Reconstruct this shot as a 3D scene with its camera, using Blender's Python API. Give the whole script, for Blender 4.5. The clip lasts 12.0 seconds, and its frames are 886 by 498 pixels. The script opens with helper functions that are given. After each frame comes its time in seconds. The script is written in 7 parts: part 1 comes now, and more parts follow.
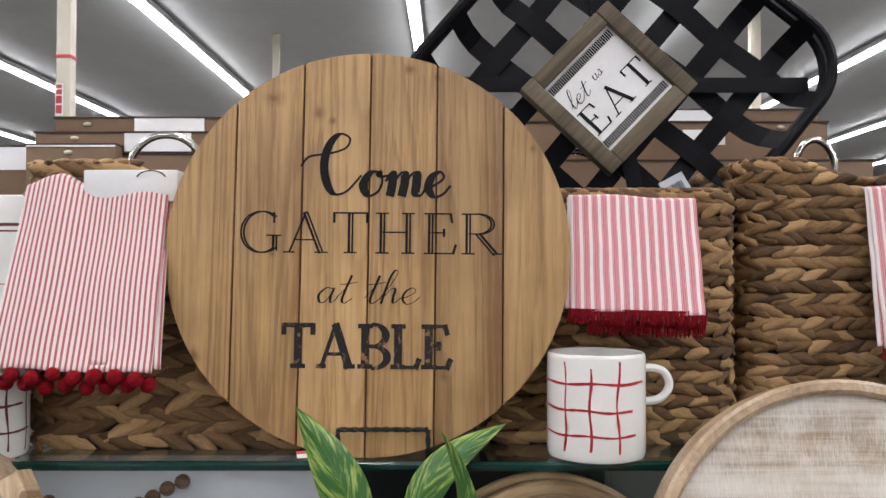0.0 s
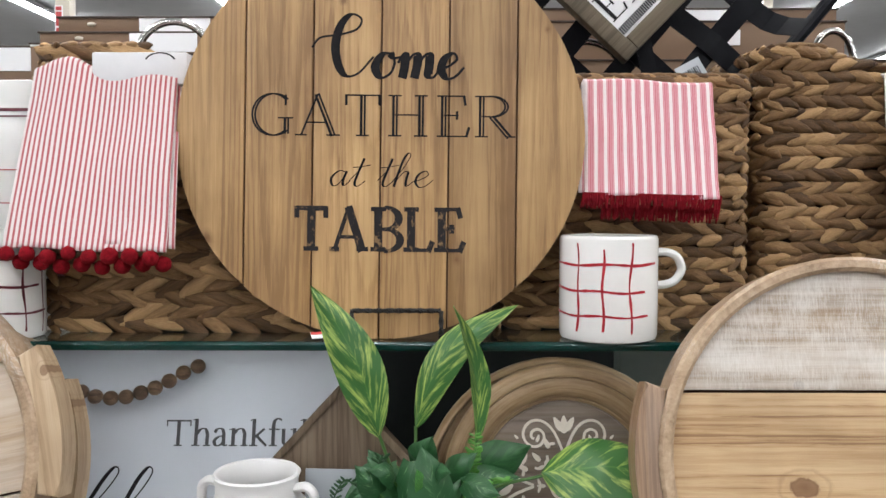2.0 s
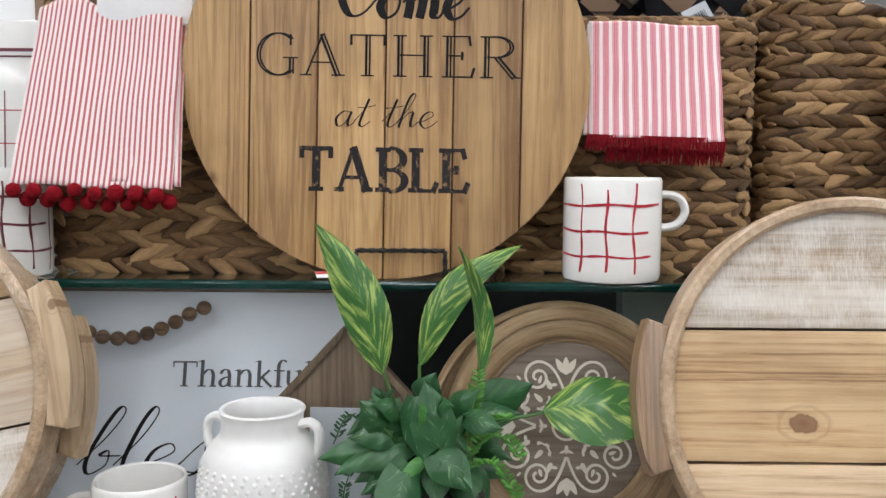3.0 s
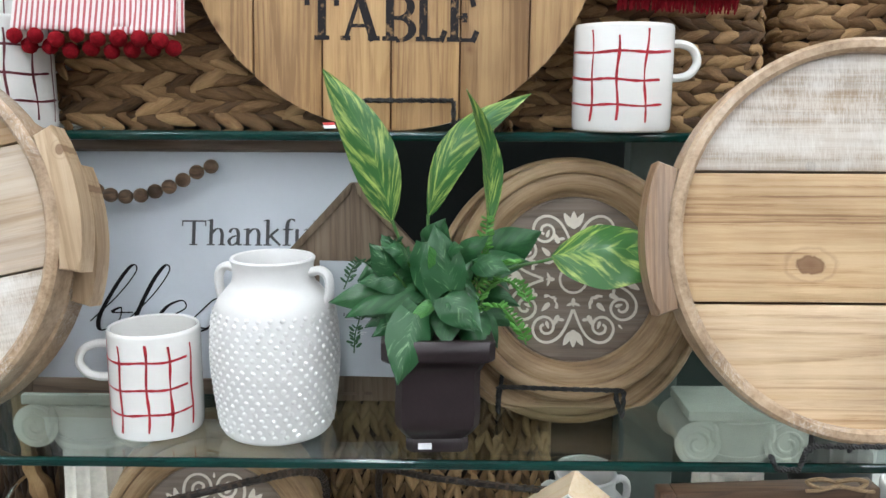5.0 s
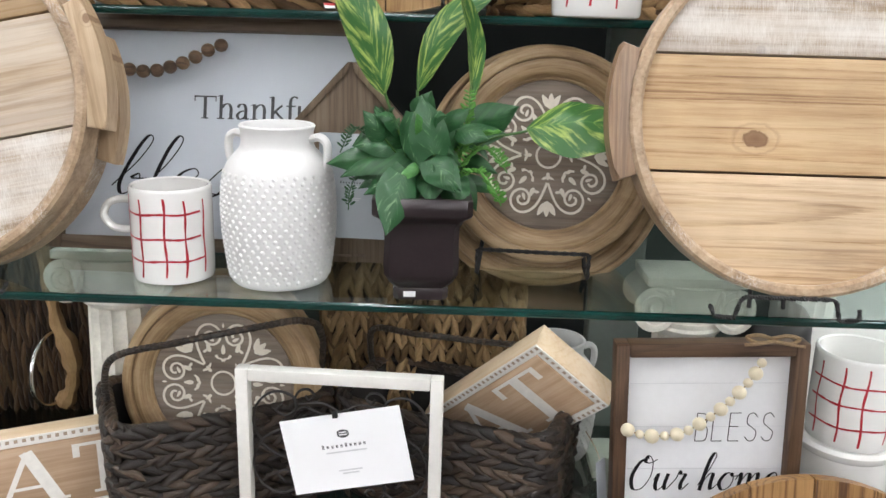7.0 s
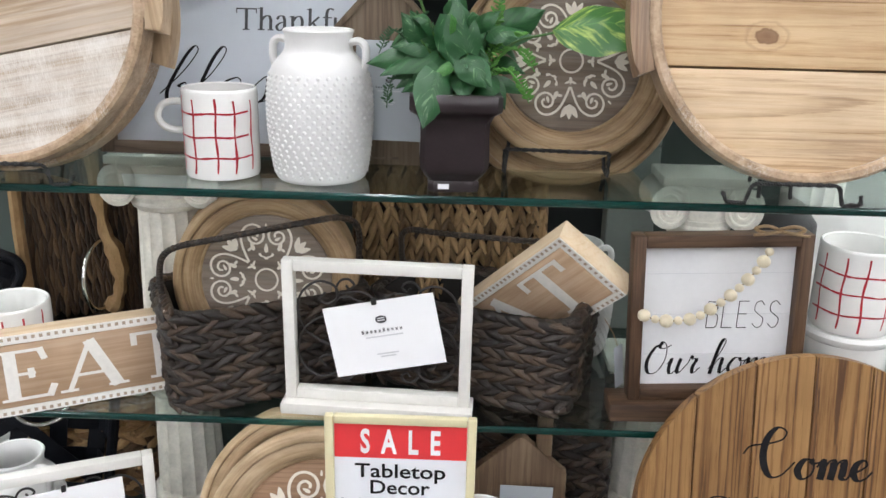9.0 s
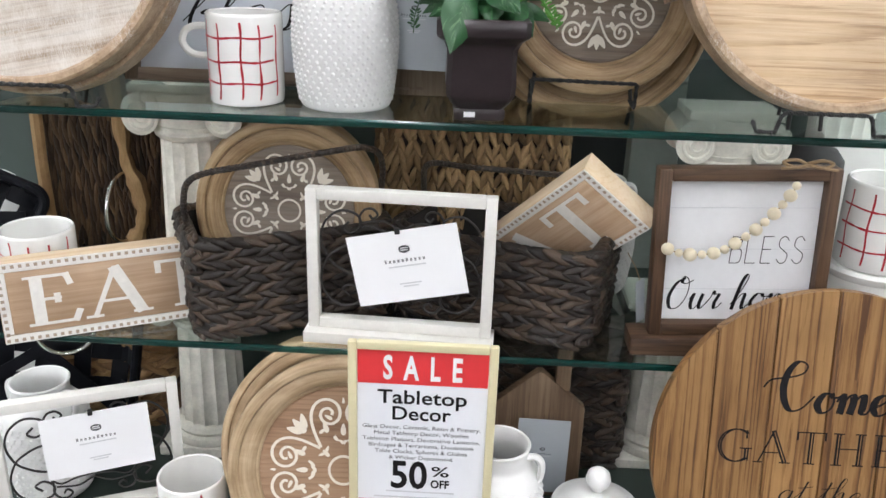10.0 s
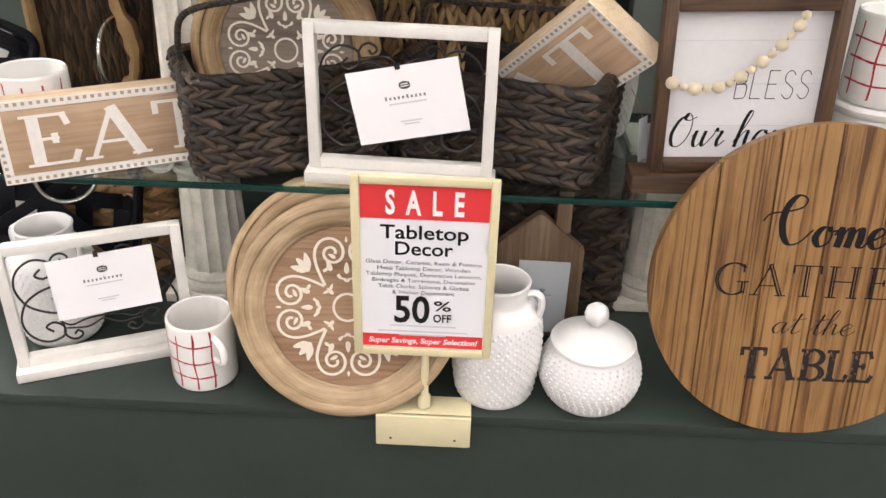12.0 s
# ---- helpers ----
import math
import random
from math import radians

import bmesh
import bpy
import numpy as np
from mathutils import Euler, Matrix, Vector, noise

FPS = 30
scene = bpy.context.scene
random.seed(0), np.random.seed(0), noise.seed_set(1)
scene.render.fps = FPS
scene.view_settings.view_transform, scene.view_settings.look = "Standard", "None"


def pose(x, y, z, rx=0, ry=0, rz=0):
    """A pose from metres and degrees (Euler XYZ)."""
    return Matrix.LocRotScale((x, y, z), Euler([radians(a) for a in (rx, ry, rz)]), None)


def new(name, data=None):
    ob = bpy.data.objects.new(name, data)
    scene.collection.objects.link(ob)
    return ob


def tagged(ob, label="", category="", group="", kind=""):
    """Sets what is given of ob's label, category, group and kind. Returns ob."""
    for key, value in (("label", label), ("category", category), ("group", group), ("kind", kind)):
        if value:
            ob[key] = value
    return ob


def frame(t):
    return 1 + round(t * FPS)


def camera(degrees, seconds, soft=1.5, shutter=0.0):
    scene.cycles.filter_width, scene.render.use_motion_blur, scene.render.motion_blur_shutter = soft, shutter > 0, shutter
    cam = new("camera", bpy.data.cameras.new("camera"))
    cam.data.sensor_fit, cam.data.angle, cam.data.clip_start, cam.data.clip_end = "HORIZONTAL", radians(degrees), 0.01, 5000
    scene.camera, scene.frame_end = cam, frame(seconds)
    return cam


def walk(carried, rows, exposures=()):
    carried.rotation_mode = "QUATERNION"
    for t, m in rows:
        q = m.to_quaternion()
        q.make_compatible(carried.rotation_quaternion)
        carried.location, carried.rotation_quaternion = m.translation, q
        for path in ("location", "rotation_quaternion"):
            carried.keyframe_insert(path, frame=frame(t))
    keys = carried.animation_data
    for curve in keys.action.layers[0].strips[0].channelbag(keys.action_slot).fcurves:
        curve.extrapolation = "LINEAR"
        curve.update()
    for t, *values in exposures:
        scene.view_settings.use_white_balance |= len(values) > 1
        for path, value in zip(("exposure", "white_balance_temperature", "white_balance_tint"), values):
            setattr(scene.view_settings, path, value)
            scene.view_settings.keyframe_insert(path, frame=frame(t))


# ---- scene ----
cam = camera(55.5, 12.0)
METRES, EYE, TILT, LEAN, TURN = 0.5, 1.72, 1.4, 0.0, 0.0
ROWS = [
    (0.0, 0.0, 0.0, 0.0, -0.0, 0.0, -0.0),
    (0.5, -0.008, 0.0078, -0.0386, -0.01, -1.37, -0.06),
    (1.0, -0.0122, 0.0137, -0.0702, 0.26, -2.73, 0.11),
    (1.5, -0.0145, 0.011, -0.0877, 0.37, -3.72, 0.09),
    (2.0, -0.0179, 0.0015, -0.1056, 0.29, -4.43, -0.05),
    (2.5, -0.0183, -0.005, -0.1339, 0.4, -5.22, -0.24),
    (4.5, -0.0207, -0.0315, -0.2771, 0.89, -10.43, -0.39),
    (5.0, -0.0315, -0.0297, -0.3023, 0.67, -11.93, -0.24),
    (5.5, -0.0325, -0.0357, -0.3329, 0.56, -13.58, -0.42),
    (6.0, -0.0295, -0.0947, -0.3454, 0.76, -14.94, -1.3),
    (6.5, 0.0009, -0.1932, -0.3616, 1.1, -16.02, -1.64),
    (7.0, 0.0137, -0.2522, -0.3752, 1.3, -16.96, -1.6),
    (9.0, -0.0388, -0.4394, -0.4683, 1.64, -19.93, -1.27),
    (9.5, -0.0554, -0.4513, -0.4978, 2.19, -20.99, -1.52),
    (10.0, -0.0661, -0.4638, -0.536, 2.66, -22.76, -1.72),
    (10.5, -0.0825, -0.4827, -0.5655, 2.79, -24.58, -2.0),
    (11.0, -0.0976, -0.4895, -0.5949, 2.71, -26.8, -2.11),
    (11.5, -0.094, -0.496, -0.6208, 2.53, -29.03, -1.8),
    (12.0, -0.0721, -0.5088, -0.6375, 2.33, -30.79, -1.49),
]
EXPO = [(0.0, -0.17, 6600, 14), (1.5, 0.04, 6480, 12), (2.5, 0.03, 6500, 12), (4.5, 0.13, 6150, 8.5), (5.5, 0.30, 6250, 9), (6.5, 0.27, 6520, 12), (9.5, 0.21, 6400, 12.5), (11.0, 0.23, 6480, 14), (11.5, 0.27, 6950, 17), (12.0, 0.26, 7100, 18.5)]
walk(cam, [(t, pose(0, 0, EYE, TILT, LEAN, TURN) @ pose(METRES * x, METRES * y, METRES * z, 90 + pitch, roll, yaw)) for t, x, y, z, yaw, pitch, roll in ROWS], EXPO)

# ---- light: rows of fluorescent tubes under the store's ceiling ----
world = bpy.data.worlds.new("store_world")
scene.world = world
world.use_nodes = True
world.node_tree.nodes["Background"].inputs[0].default_value = (0.55, 0.6, 0.65, 1)
world.node_tree.nodes["Background"].inputs[1].default_value = 0.02
LAMP_W = 490.0
CEIL = 4.9
LIGHT_X = (-13.4, -10.1, -6.72, -3.57, -0.43, 2.75, 5.92, 9.1, 12.3)
LIGHT_TURN = -0.5


# ---- materials ----
def mat(name):
    m = bpy.data.materials.new(name)
    m.use_nodes = True
    n = m.node_tree.nodes
    return m, n, m.node_tree.links, n["Principled BSDF"]


def ramp(n, stops):
    r = n.new("ShaderNodeValToRGB")
    while len(r.color_ramp.elements) < len(stops):
        r.color_ramp.elements.new(0.5)
    for e, (p, c) in zip(r.color_ramp.elements, stops):
        e.position, e.color = p, (*c, 1)
    return r


def coords(n, l, scale=(1, 1, 1), jitter=0.0):
    tc = n.new("ShaderNodeTexCoord")
    mp = n.new("ShaderNodeMapping")
    mp.inputs["Scale"].default_value = scale
    l.new(tc.outputs["Object"], mp.inputs["Vector"])
    if jitter:
        oi = n.new("ShaderNodeObjectInfo")
        k = n.new("ShaderNodeMath")
        k.operation = "MULTIPLY"
        k.inputs[1].default_value = jitter
        l.new(oi.outputs["Random"], k.inputs[0])
        cb = n.new("ShaderNodeCombineXYZ")
        for i in range(3):
            l.new(k.outputs[0], cb.inputs[i])
        l.new(cb.outputs[0], mp.inputs["Location"])
    return mp.outputs["Vector"]


def tex(n, l, vec, scale, detail=4, rough=0.55, dist=0.0):
    t = n.new("ShaderNodeTexNoise")
    t.inputs["Scale"].default_value = scale
    t.inputs["Detail"].default_value = detail
    t.inputs["Roughness"].default_value = rough
    t.inputs["Distortion"].default_value = dist
    l.new(vec, t.inputs["Vector"])
    return t.outputs["Fac"]


def mathn(n, l, op, a, b):
    k = n.new("ShaderNodeMath")
    k.operation = op
    for i, v in enumerate((a, b)):
        if isinstance(v, (int, float)):
            k.inputs[i].default_value = v
        else:
            l.new(v, k.inputs[i])
    return k.outputs[0]


def mixc(n, l, f, a, b, blend="MIX"):
    k = n.new("ShaderNodeMix")
    k.data_type, k.blend_type = "RGBA", blend
    for i, v in ((0, f), (6, a), (7, b)):
        if isinstance(v, (int, float)):
            k.inputs[i].default_value = v
        elif isinstance(v, tuple):
            k.inputs[i].default_value = (*v, 1)
        else:
            l.new(v, k.inputs[i])
    return k.outputs[2]


def bump(n, l, b, height, strength=0.3, dist=0.001):
    k = n.new("ShaderNodeBump")
    k.inputs["Strength"].default_value = strength
    k.inputs["Distance"].default_value = dist
    l.new(height, k.inputs["Height"])
    l.new(k.outputs[0], b.inputs["Normal"])


def wood(name, dark, mid, light, along="z", knots=(), wash=0.0, rough=0.55, grain=1.0, saw=0.0, fig=0.14, run=0.08, soft=False):
    """Planed wood with grain along a local axis, pores, tone shifts and round knots."""
    m, n, l, b = mat(name)
    st = {"x": (0.035, 1, 1), "y": (1, 0.035, 1), "z": (1, 1, 0.035)}[along]
    v = coords(n, l, st, 7.0)
    raw = coords(n, l)
    big = tex(n, l, v, 26 * grain, 3, 0.5, 0.6)
    ring = tex(n, l, v, 260 * grain, 5, 0.7, 0.3)
    pore = tex(n, l, v, 520 * grain, 2, 0.5)
    rv = coords(n, l, {"x": (run, 1, 1), "y": (1, run, 1), "z": (1, 1, run)}[along], 7.0)
    field = tex(n, l, rv, 9 * grain, 1.5, 0.4, 0.3)
    year = mathn(n, l, "FRACT", mathn(n, l, "ADD", mathn(n, l, "MULTIPLY", field, 26.0), mathn(n, l, "MULTIPLY", ring, 0.35)), 0.0)
    late = ramp(n, [(0.0, (0.55, 0.55, 0.55)), (0.55, (0.62, 0.62, 0.62)), (0.86, (0.12, 0.12, 0.12)), (0.93, (0.10, 0.10, 0.10)), (1.0, (0.55, 0.55, 0.55))])
    l.new(year, late.inputs[0])
    f = mathn(n, l, "ADD", mathn(n, l, "MULTIPLY", big, 0.40), mathn(n, l, "MULTIPLY", ring, 0.42))
    f = mathn(n, l, "ADD", f, mathn(n, l, "MULTIPLY", late.outputs[0], fig))
    r = ramp(n, [(0.40, dark), (0.48, mid), (0.57, light)])
    l.new(f, r.inputs[0])
    col = mixc(n, l, mathn(n, l, "MULTIPLY", pore, 0.35), r.outputs[0], dark)
    blotch = tex(n, l, raw, 9, 3)
    br = ramp(n, [(0.35, (0.78, 0.76, 0.74)), (0.65, (1.0, 1.0, 1.0))])
    l.new(blotch, br.inputs[0])
    col = mixc(n, l, 1.0, col, br.outputs[0], "MULTIPLY")
    oi = n.new("ShaderNodeObjectInfo")
    tone = ramp(n, [(0.0, (0.74, 0.71, 0.68)), (1.0, (1.04, 1.03, 1.02))])
    l.new(oi.outputs["Random"], tone.inputs[0])
    col = mixc(n, l, 1.0, col, tone.outputs[0], "MULTIPLY")
    for kx, kz, kr, ks in knots:
        sx = n.new("ShaderNodeMapping")
        sx.vector_type = "TEXTURE"
        sx.inputs["Location"].default_value = (kx, 0, kz)
        sx.inputs["Scale"].default_value = {"x": (kr * ks, 50, kr), "z": (kr, 50, kr * ks)}.get(along, (kr, 50, kr))
        tc = n.new("ShaderNodeTexCoord")
        l.new(tc.outputs["Object"], sx.inputs["Vector"])
        ln = n.new("ShaderNodeVectorMath")
        ln.operation = "LENGTH"
        l.new(sx.outputs[0], ln.inputs[0])
        wob = mathn(n, l, "ADD", ln.outputs["Value"], mathn(n, l, "MULTIPLY", tex(n, l, raw, 75 if soft else 120, 4), 1.3 if soft else 0.5))
        kr_ = ramp(n, [(0.20, (1, 1, 1)), (0.42, (0.90, 0.90, 0.90)), (0.52, (1.0, 1.0, 1.0)), (0.60, (0.10, 0.10, 0.10)), (0.80, (0.0, 0.0, 0.0)), (0.88, (0.30, 0.30, 0.30)), (1.0, (0, 0, 0))])
        if soft:
            kr_ = ramp(n, [(0.30, (1, 1, 1)), (0.50, (0.80, 0.80, 0.80)), (0.66, (0.42, 0.42, 0.42)), (0.86, (0.14, 0.14, 0.14)), (1.0, (0, 0, 0))])
        l.new(mathn(n, l, "MULTIPLY", wob, 0.52 if soft else 0.6), kr_.inputs[0])
        col = mixc(n, l, mathn(n, l, "MULTIPLY", kr_.outputs[0], 0.9), col, tuple(c * q for c, q in zip(dark, (0.50, 0.40, 0.34))))
    if wash:
        pale = tex(n, l, v, 60, 6, 0.7)
        wr = ramp(n, [(0.38, (0, 0, 0)), (0.60, (1, 1, 1))])
        l.new(pale, wr.inputs[0])
        col = mixc(n, l, mathn(n, l, "MULTIPLY", wr.outputs[0], wash), col, (0.74, 0.70, 0.64))
    if saw:
        cross = {"x": (1, 1, 0.10), "z": (0.10, 1, 1)}[along]
        sv = coords(n, l, cross, 3.0)
        sw = tex(n, l, sv, 1100, 3, 0.7)
        patch = tex(n, l, raw, 30, 3)
        sr = ramp(n, [(0.42, (0, 0, 0)), (0.62, (1, 1, 1))])
        l.new(mathn(n, l, "MULTIPLY", mathn(n, l, "ADD", sw, patch), 0.5), sr.inputs[0])
        col = mixc(n, l, mathn(n, l, "MULTIPLY", sr.outputs[0], saw), col, (0.78, 0.75, 0.70))
    l.new(col, b.inputs["Base Color"])
    b.inputs["Roughness"].default_value = rough
    bump(n, l, b, mathn(n, l, "ADD", ring, pore), 0.25, 0.0006)
    return m


def turned(name, dark, mid, light, rough=0.5):
    """Lathe-turned wood: fine rings about the local upright axis, with end-grain shifts round the turn."""
    m, n, l, b = mat(name)
    raw = coords(n, l, (1, 1, 1), 3.0)
    tc = n.new("ShaderNodeTexCoord")
    flat = n.new("ShaderNodeMapping")
    flat.inputs["Scale"].default_value = (1, 1, 0)
    l.new(tc.outputs["Object"], flat.inputs["Vector"])
    ln = n.new("ShaderNodeVectorMath")
    ln.operation = "LENGTH"
    l.new(flat.outputs[0], ln.inputs[0])
    sp = n.new("ShaderNodeSeparateXYZ")
    l.new(raw, sp.inputs[0])
    cb = n.new("ShaderNodeCombineXYZ")
    l.new(ln.outputs["Value"], cb.inputs[0])
    l.new(mathn(n, l, "MULTIPLY", sp.outputs[0], 0.05), cb.inputs[1])
    l.new(mathn(n, l, "MULTIPLY", sp.outputs[1], 0.05), cb.inputs[2])
    line = tex(n, l, cb.outputs[0], 420, 4, 0.65)
    band = tex(n, l, cb.outputs[0], 90, 2, 0.5)
    blotch = tex(n, l, coords(n, l, (0.4, 1, 1), 5.0), 24, 4, 0.6, 0.4)
    f = mathn(n, l, "ADD", mathn(n, l, "MULTIPLY", line, 0.35), mathn(n, l, "MULTIPLY", blotch, 0.42))
    f = mathn(n, l, "ADD", f, mathn(n, l, "MULTIPLY", band, 0.23))
    r = ramp(n, [(0.38, dark), (0.50, mid), (0.60, light)])
    l.new(f, r.inputs[0])
    oi = n.new("ShaderNodeObjectInfo")
    tone = ramp(n, [(0.0, (0.86, 0.85, 0.84)), (1.0, (1.0, 1.0, 1.0))])
    l.new(oi.outputs["Random"], tone.inputs[0])
    l.new(mixc(n, l, 1.0, r.outputs[0], tone.outputs[0], "MULTIPLY"), b.inputs["Base Color"])
    b.inputs["Roughness"].default_value = rough
    bump(n, l, b, line, 0.3, 0.0006)
    return m


def wrapped_wood(name, dark, mid, light):
    """Bent rim wood under creased clear wrap: blotched tone, the wrap's sheen painted as thin pale crinkles."""
    m, n, l, b = mat(name)
    raw = coords(n, l, (1, 1, 1), 3.0)
    f = mathn(n, l, "ADD", mathn(n, l, "MULTIPLY", tex(n, l, raw, 26, 4, 0.6, 0.5), 0.6), mathn(n, l, "MULTIPLY", tex(n, l, raw, 210, 4, 0.7), 0.4))
    r = ramp(n, [(0.38, dark), (0.50, mid), (0.62, light)])
    l.new(f, r.inputs[0])
    cr = tex(n, l, coords(n, l, (1, 0.5, 1), 3.0), 75, 5, 0.7, 2.2)
    fold = ramp(n, [(0.47, (0, 0, 0)), (0.50, (1, 1, 1)), (0.53, (0, 0, 0))])
    l.new(cr, fold.inputs[0])
    area = ramp(n, [(0.48, (0, 0, 0)), (0.62, (1, 1, 1))])
    l.new(tex(n, l, raw, 14, 2), area.inputs[0])
    k = mathn(n, l, "MULTIPLY", mathn(n, l, "MULTIPLY", fold.outputs[0], area.outputs[0]), 0.55)
    l.new(mixc(n, l, k, r.outputs[0], (0.74, 0.71, 0.66)), b.inputs["Base Color"])
    b.inputs["Roughness"].default_value = 0.42
    b.inputs["Coat Weight"].default_value = 0.08
    bump(n, l, b, mathn(n, l, "ADD", f, cr), 0.25, 0.001)
    return m


def plain(name, col, rough=0.5, metal=0.0, vary=0.12, scale=40, bumps=0.1, coat=0.0, trans=0.0, spec=0.5):
    """A painted, glazed or printed surface with slight unevenness."""
    m, n, l, b = mat(name)
    v = coords(n, l, (1, 1, 1), 5.0)
    f = tex(n, l, v, scale, 5)
    g = tex(n, l, v, scale * 7, 3)
    r = ramp(n, [(0.3, tuple(c * (1 - vary) for c in col)), (0.7, tuple(min(1, c * (1 + vary * 0.5)) for c in col))])
    l.new(mathn(n, l, "ADD", mathn(n, l, "MULTIPLY", f, 0.7), mathn(n, l, "MULTIPLY", g, 0.3)), r.inputs[0])
    l.new(r.outputs[0], b.inputs["Base Color"])
    rr = mathn(n, l, "ADD", rough - 0.08, mathn(n, l, "MULTIPLY", f, 0.16))
    l.new(rr, b.inputs["Roughness"])
    b.inputs["Metallic"].default_value = metal
    b.inputs["Coat Weight"].default_value = coat
    b.inputs["Transmission Weight"].default_value = trans
    b.inputs["Specular IOR Level"].default_value = spec
    if bumps:
        bump(n, l, b, mathn(n, l, "ADD", f, mathn(n, l, "MULTIPLY", g, 0.4)), bumps, 0.001)
    return m


def wicker(name, dark, mid, light, rough=0.6, along="x", single=False):
    """Dried leaf strands: fibres along each strand, tone by strand."""
    m, n, l, b = mat(name)
    geo = n.new("ShaderNodeNewGeometry")
    oi = n.new("ShaderNodeObjectInfo")
    if single:
        v = coords(n, l, (0.006, 0.012, 0.012), 9.0)
        patch = tex(n, l, coords(n, l, (0.02, 0.01, 0.01), 9.0), 40, 3)
        tone = oi.outputs["Random"]
    else:
        v = coords(n, l, (0.25, 1, 1.6) if along == "x" else (1.6, 1, 0.25))
        patch = tex(n, l, coords(n, l), 40, 3)
        tone = geo.outputs["Random Per Island"]
    fib = tex(n, l, v, 420, 3, 0.6)
    f = mathn(n, l, "ADD", mathn(n, l, "MULTIPLY", tone, 0.50), mathn(n, l, "MULTIPLY", fib, 0.35))
    f = mathn(n, l, "ADD", f, mathn(n, l, "MULTIPLY", patch, 0.30))
    r = ramp(n, [(0.24, dark), (0.55, mid), (0.90, light)])
    l.new(f, r.inputs[0])
    l.new(r.outputs[0], b.inputs["Base Color"])
    b.inputs["Roughness"].default_value = rough
    b.inputs["Specular IOR Level"].default_value = 0.5 if rough < 0.5 else 0.3
    bump(n, l, b, fib, 0.9, 0.0016)
    return m


def striped(name, ground, lines, period, axis_uv=0):
    """Woven ticking: coloured threads at fixed places in each repeat, along the cloth's own width."""
    m, n, l, b = mat(name)
    uv = n.new("ShaderNodeUVMap")
    sp = n.new("ShaderNodeSeparateXYZ")
    l.new(uv.outputs[0], sp.inputs[0])
    fr = mathn(n, l, "FRACT", mathn(n, l, "DIVIDE", sp.outputs[axis_uv], period), 0.0)
    r = n.new("ShaderNodeValToRGB")
    r.color_ramp.interpolation = "CONSTANT"
    while len(r.color_ramp.elements) < len(lines):
        r.color_ramp.elements.new(0.5)
    for e, (p, c) in zip(r.color_ramp.elements, lines):
        e.position, e.color = p, (*c, 1)
    l.new(fr, r.inputs[0])
    v = coords(n, l)
    soft = tex(n, l, v, 30, 3)
    weave = tex(n, l, v, 1400, 1)
    col = mixc(n, l, mathn(n, l, "MULTIPLY", weave, 0.25), r.outputs[0], ground)
    col = mixc(n, l, mathn(n, l, "MULTIPLY", soft, 0.12), col, (0.5, 0.42, 0.4))
    l.new(col, b.inputs["Base Color"])
    b.inputs["Roughness"].default_value = 0.9
    b.inputs["Specular IOR Level"].default_value = 0.15
    b.inputs["Sheen Weight"].default_value = 0.2
    bump(n, l, b, mathn(n, l, "ADD", weave, soft), 0.25, 0.0008)
    return m


def leafmat(name, deep, fresh, vein, reach=0.42, count=17.0, edge=0.0, shift=0.0):
    """Printed leaf: pale feathered streaks that fan out from the midrib, on UV."""
    m, n, l, b = mat(name)
    uv = n.new("ShaderNodeUVMap")
    sp = n.new("ShaderNodeSeparateXYZ")
    l.new(uv.outputs[0], sp.inputs[0])
    side = mathn(n, l, "ABSOLUTE", sp.outputs[0], 0.0)
    skew = mathn(n, l, "SUBTRACT", sp.outputs[1], mathn(n, l, "MULTIPLY", side, reach))
    cb = n.new("ShaderNodeCombineXYZ")
    l.new(mathn(n, l, "MULTIPLY", skew, count), cb.inputs[1])
    l.new(mathn(n, l, "MULTIPLY", sp.outputs[0], 1.3), cb.inputs[0])
    oi = n.new("ShaderNodeObjectInfo")
    l.new(mathn(n, l, "MULTIPLY", oi.outputs["Random"], 9.0), cb.inputs[2])
    st = tex(n, l, cb.outputs[0], 1.3, 4, 0.65, 0.2)
    r = ramp(n, [(0.45 + shift, deep), (0.52 + shift, tuple(a * 0.6 + c * 0.4 for a, c in zip(deep, fresh))), (0.64 + shift * 0.4, fresh)])
    l.new(mathn(n, l, "ADD", st, mathn(n, l, "MULTIPLY", mathn(n, l, "SUBTRACT", side, 0.45), edge)), r.inputs[0])
    rib = ramp(n, [(0.0, (1, 1, 1)), (0.04, (0, 0, 0))])
    l.new(side, rib.inputs[0])
    col = mixc(n, l, mathn(n, l, "MULTIPLY", rib.outputs[0], 0.5), r.outputs[0], vein)
    l.new(col, b.inputs["Base Color"])
    b.inputs["Roughness"].default_value = 0.36
    b.inputs["Specular IOR Level"].default_value = 0.45
    b.inputs["Subsurface Weight"].default_value = 0.0
    bump(n, l, b, st, 0.25, 0.001)
    return m


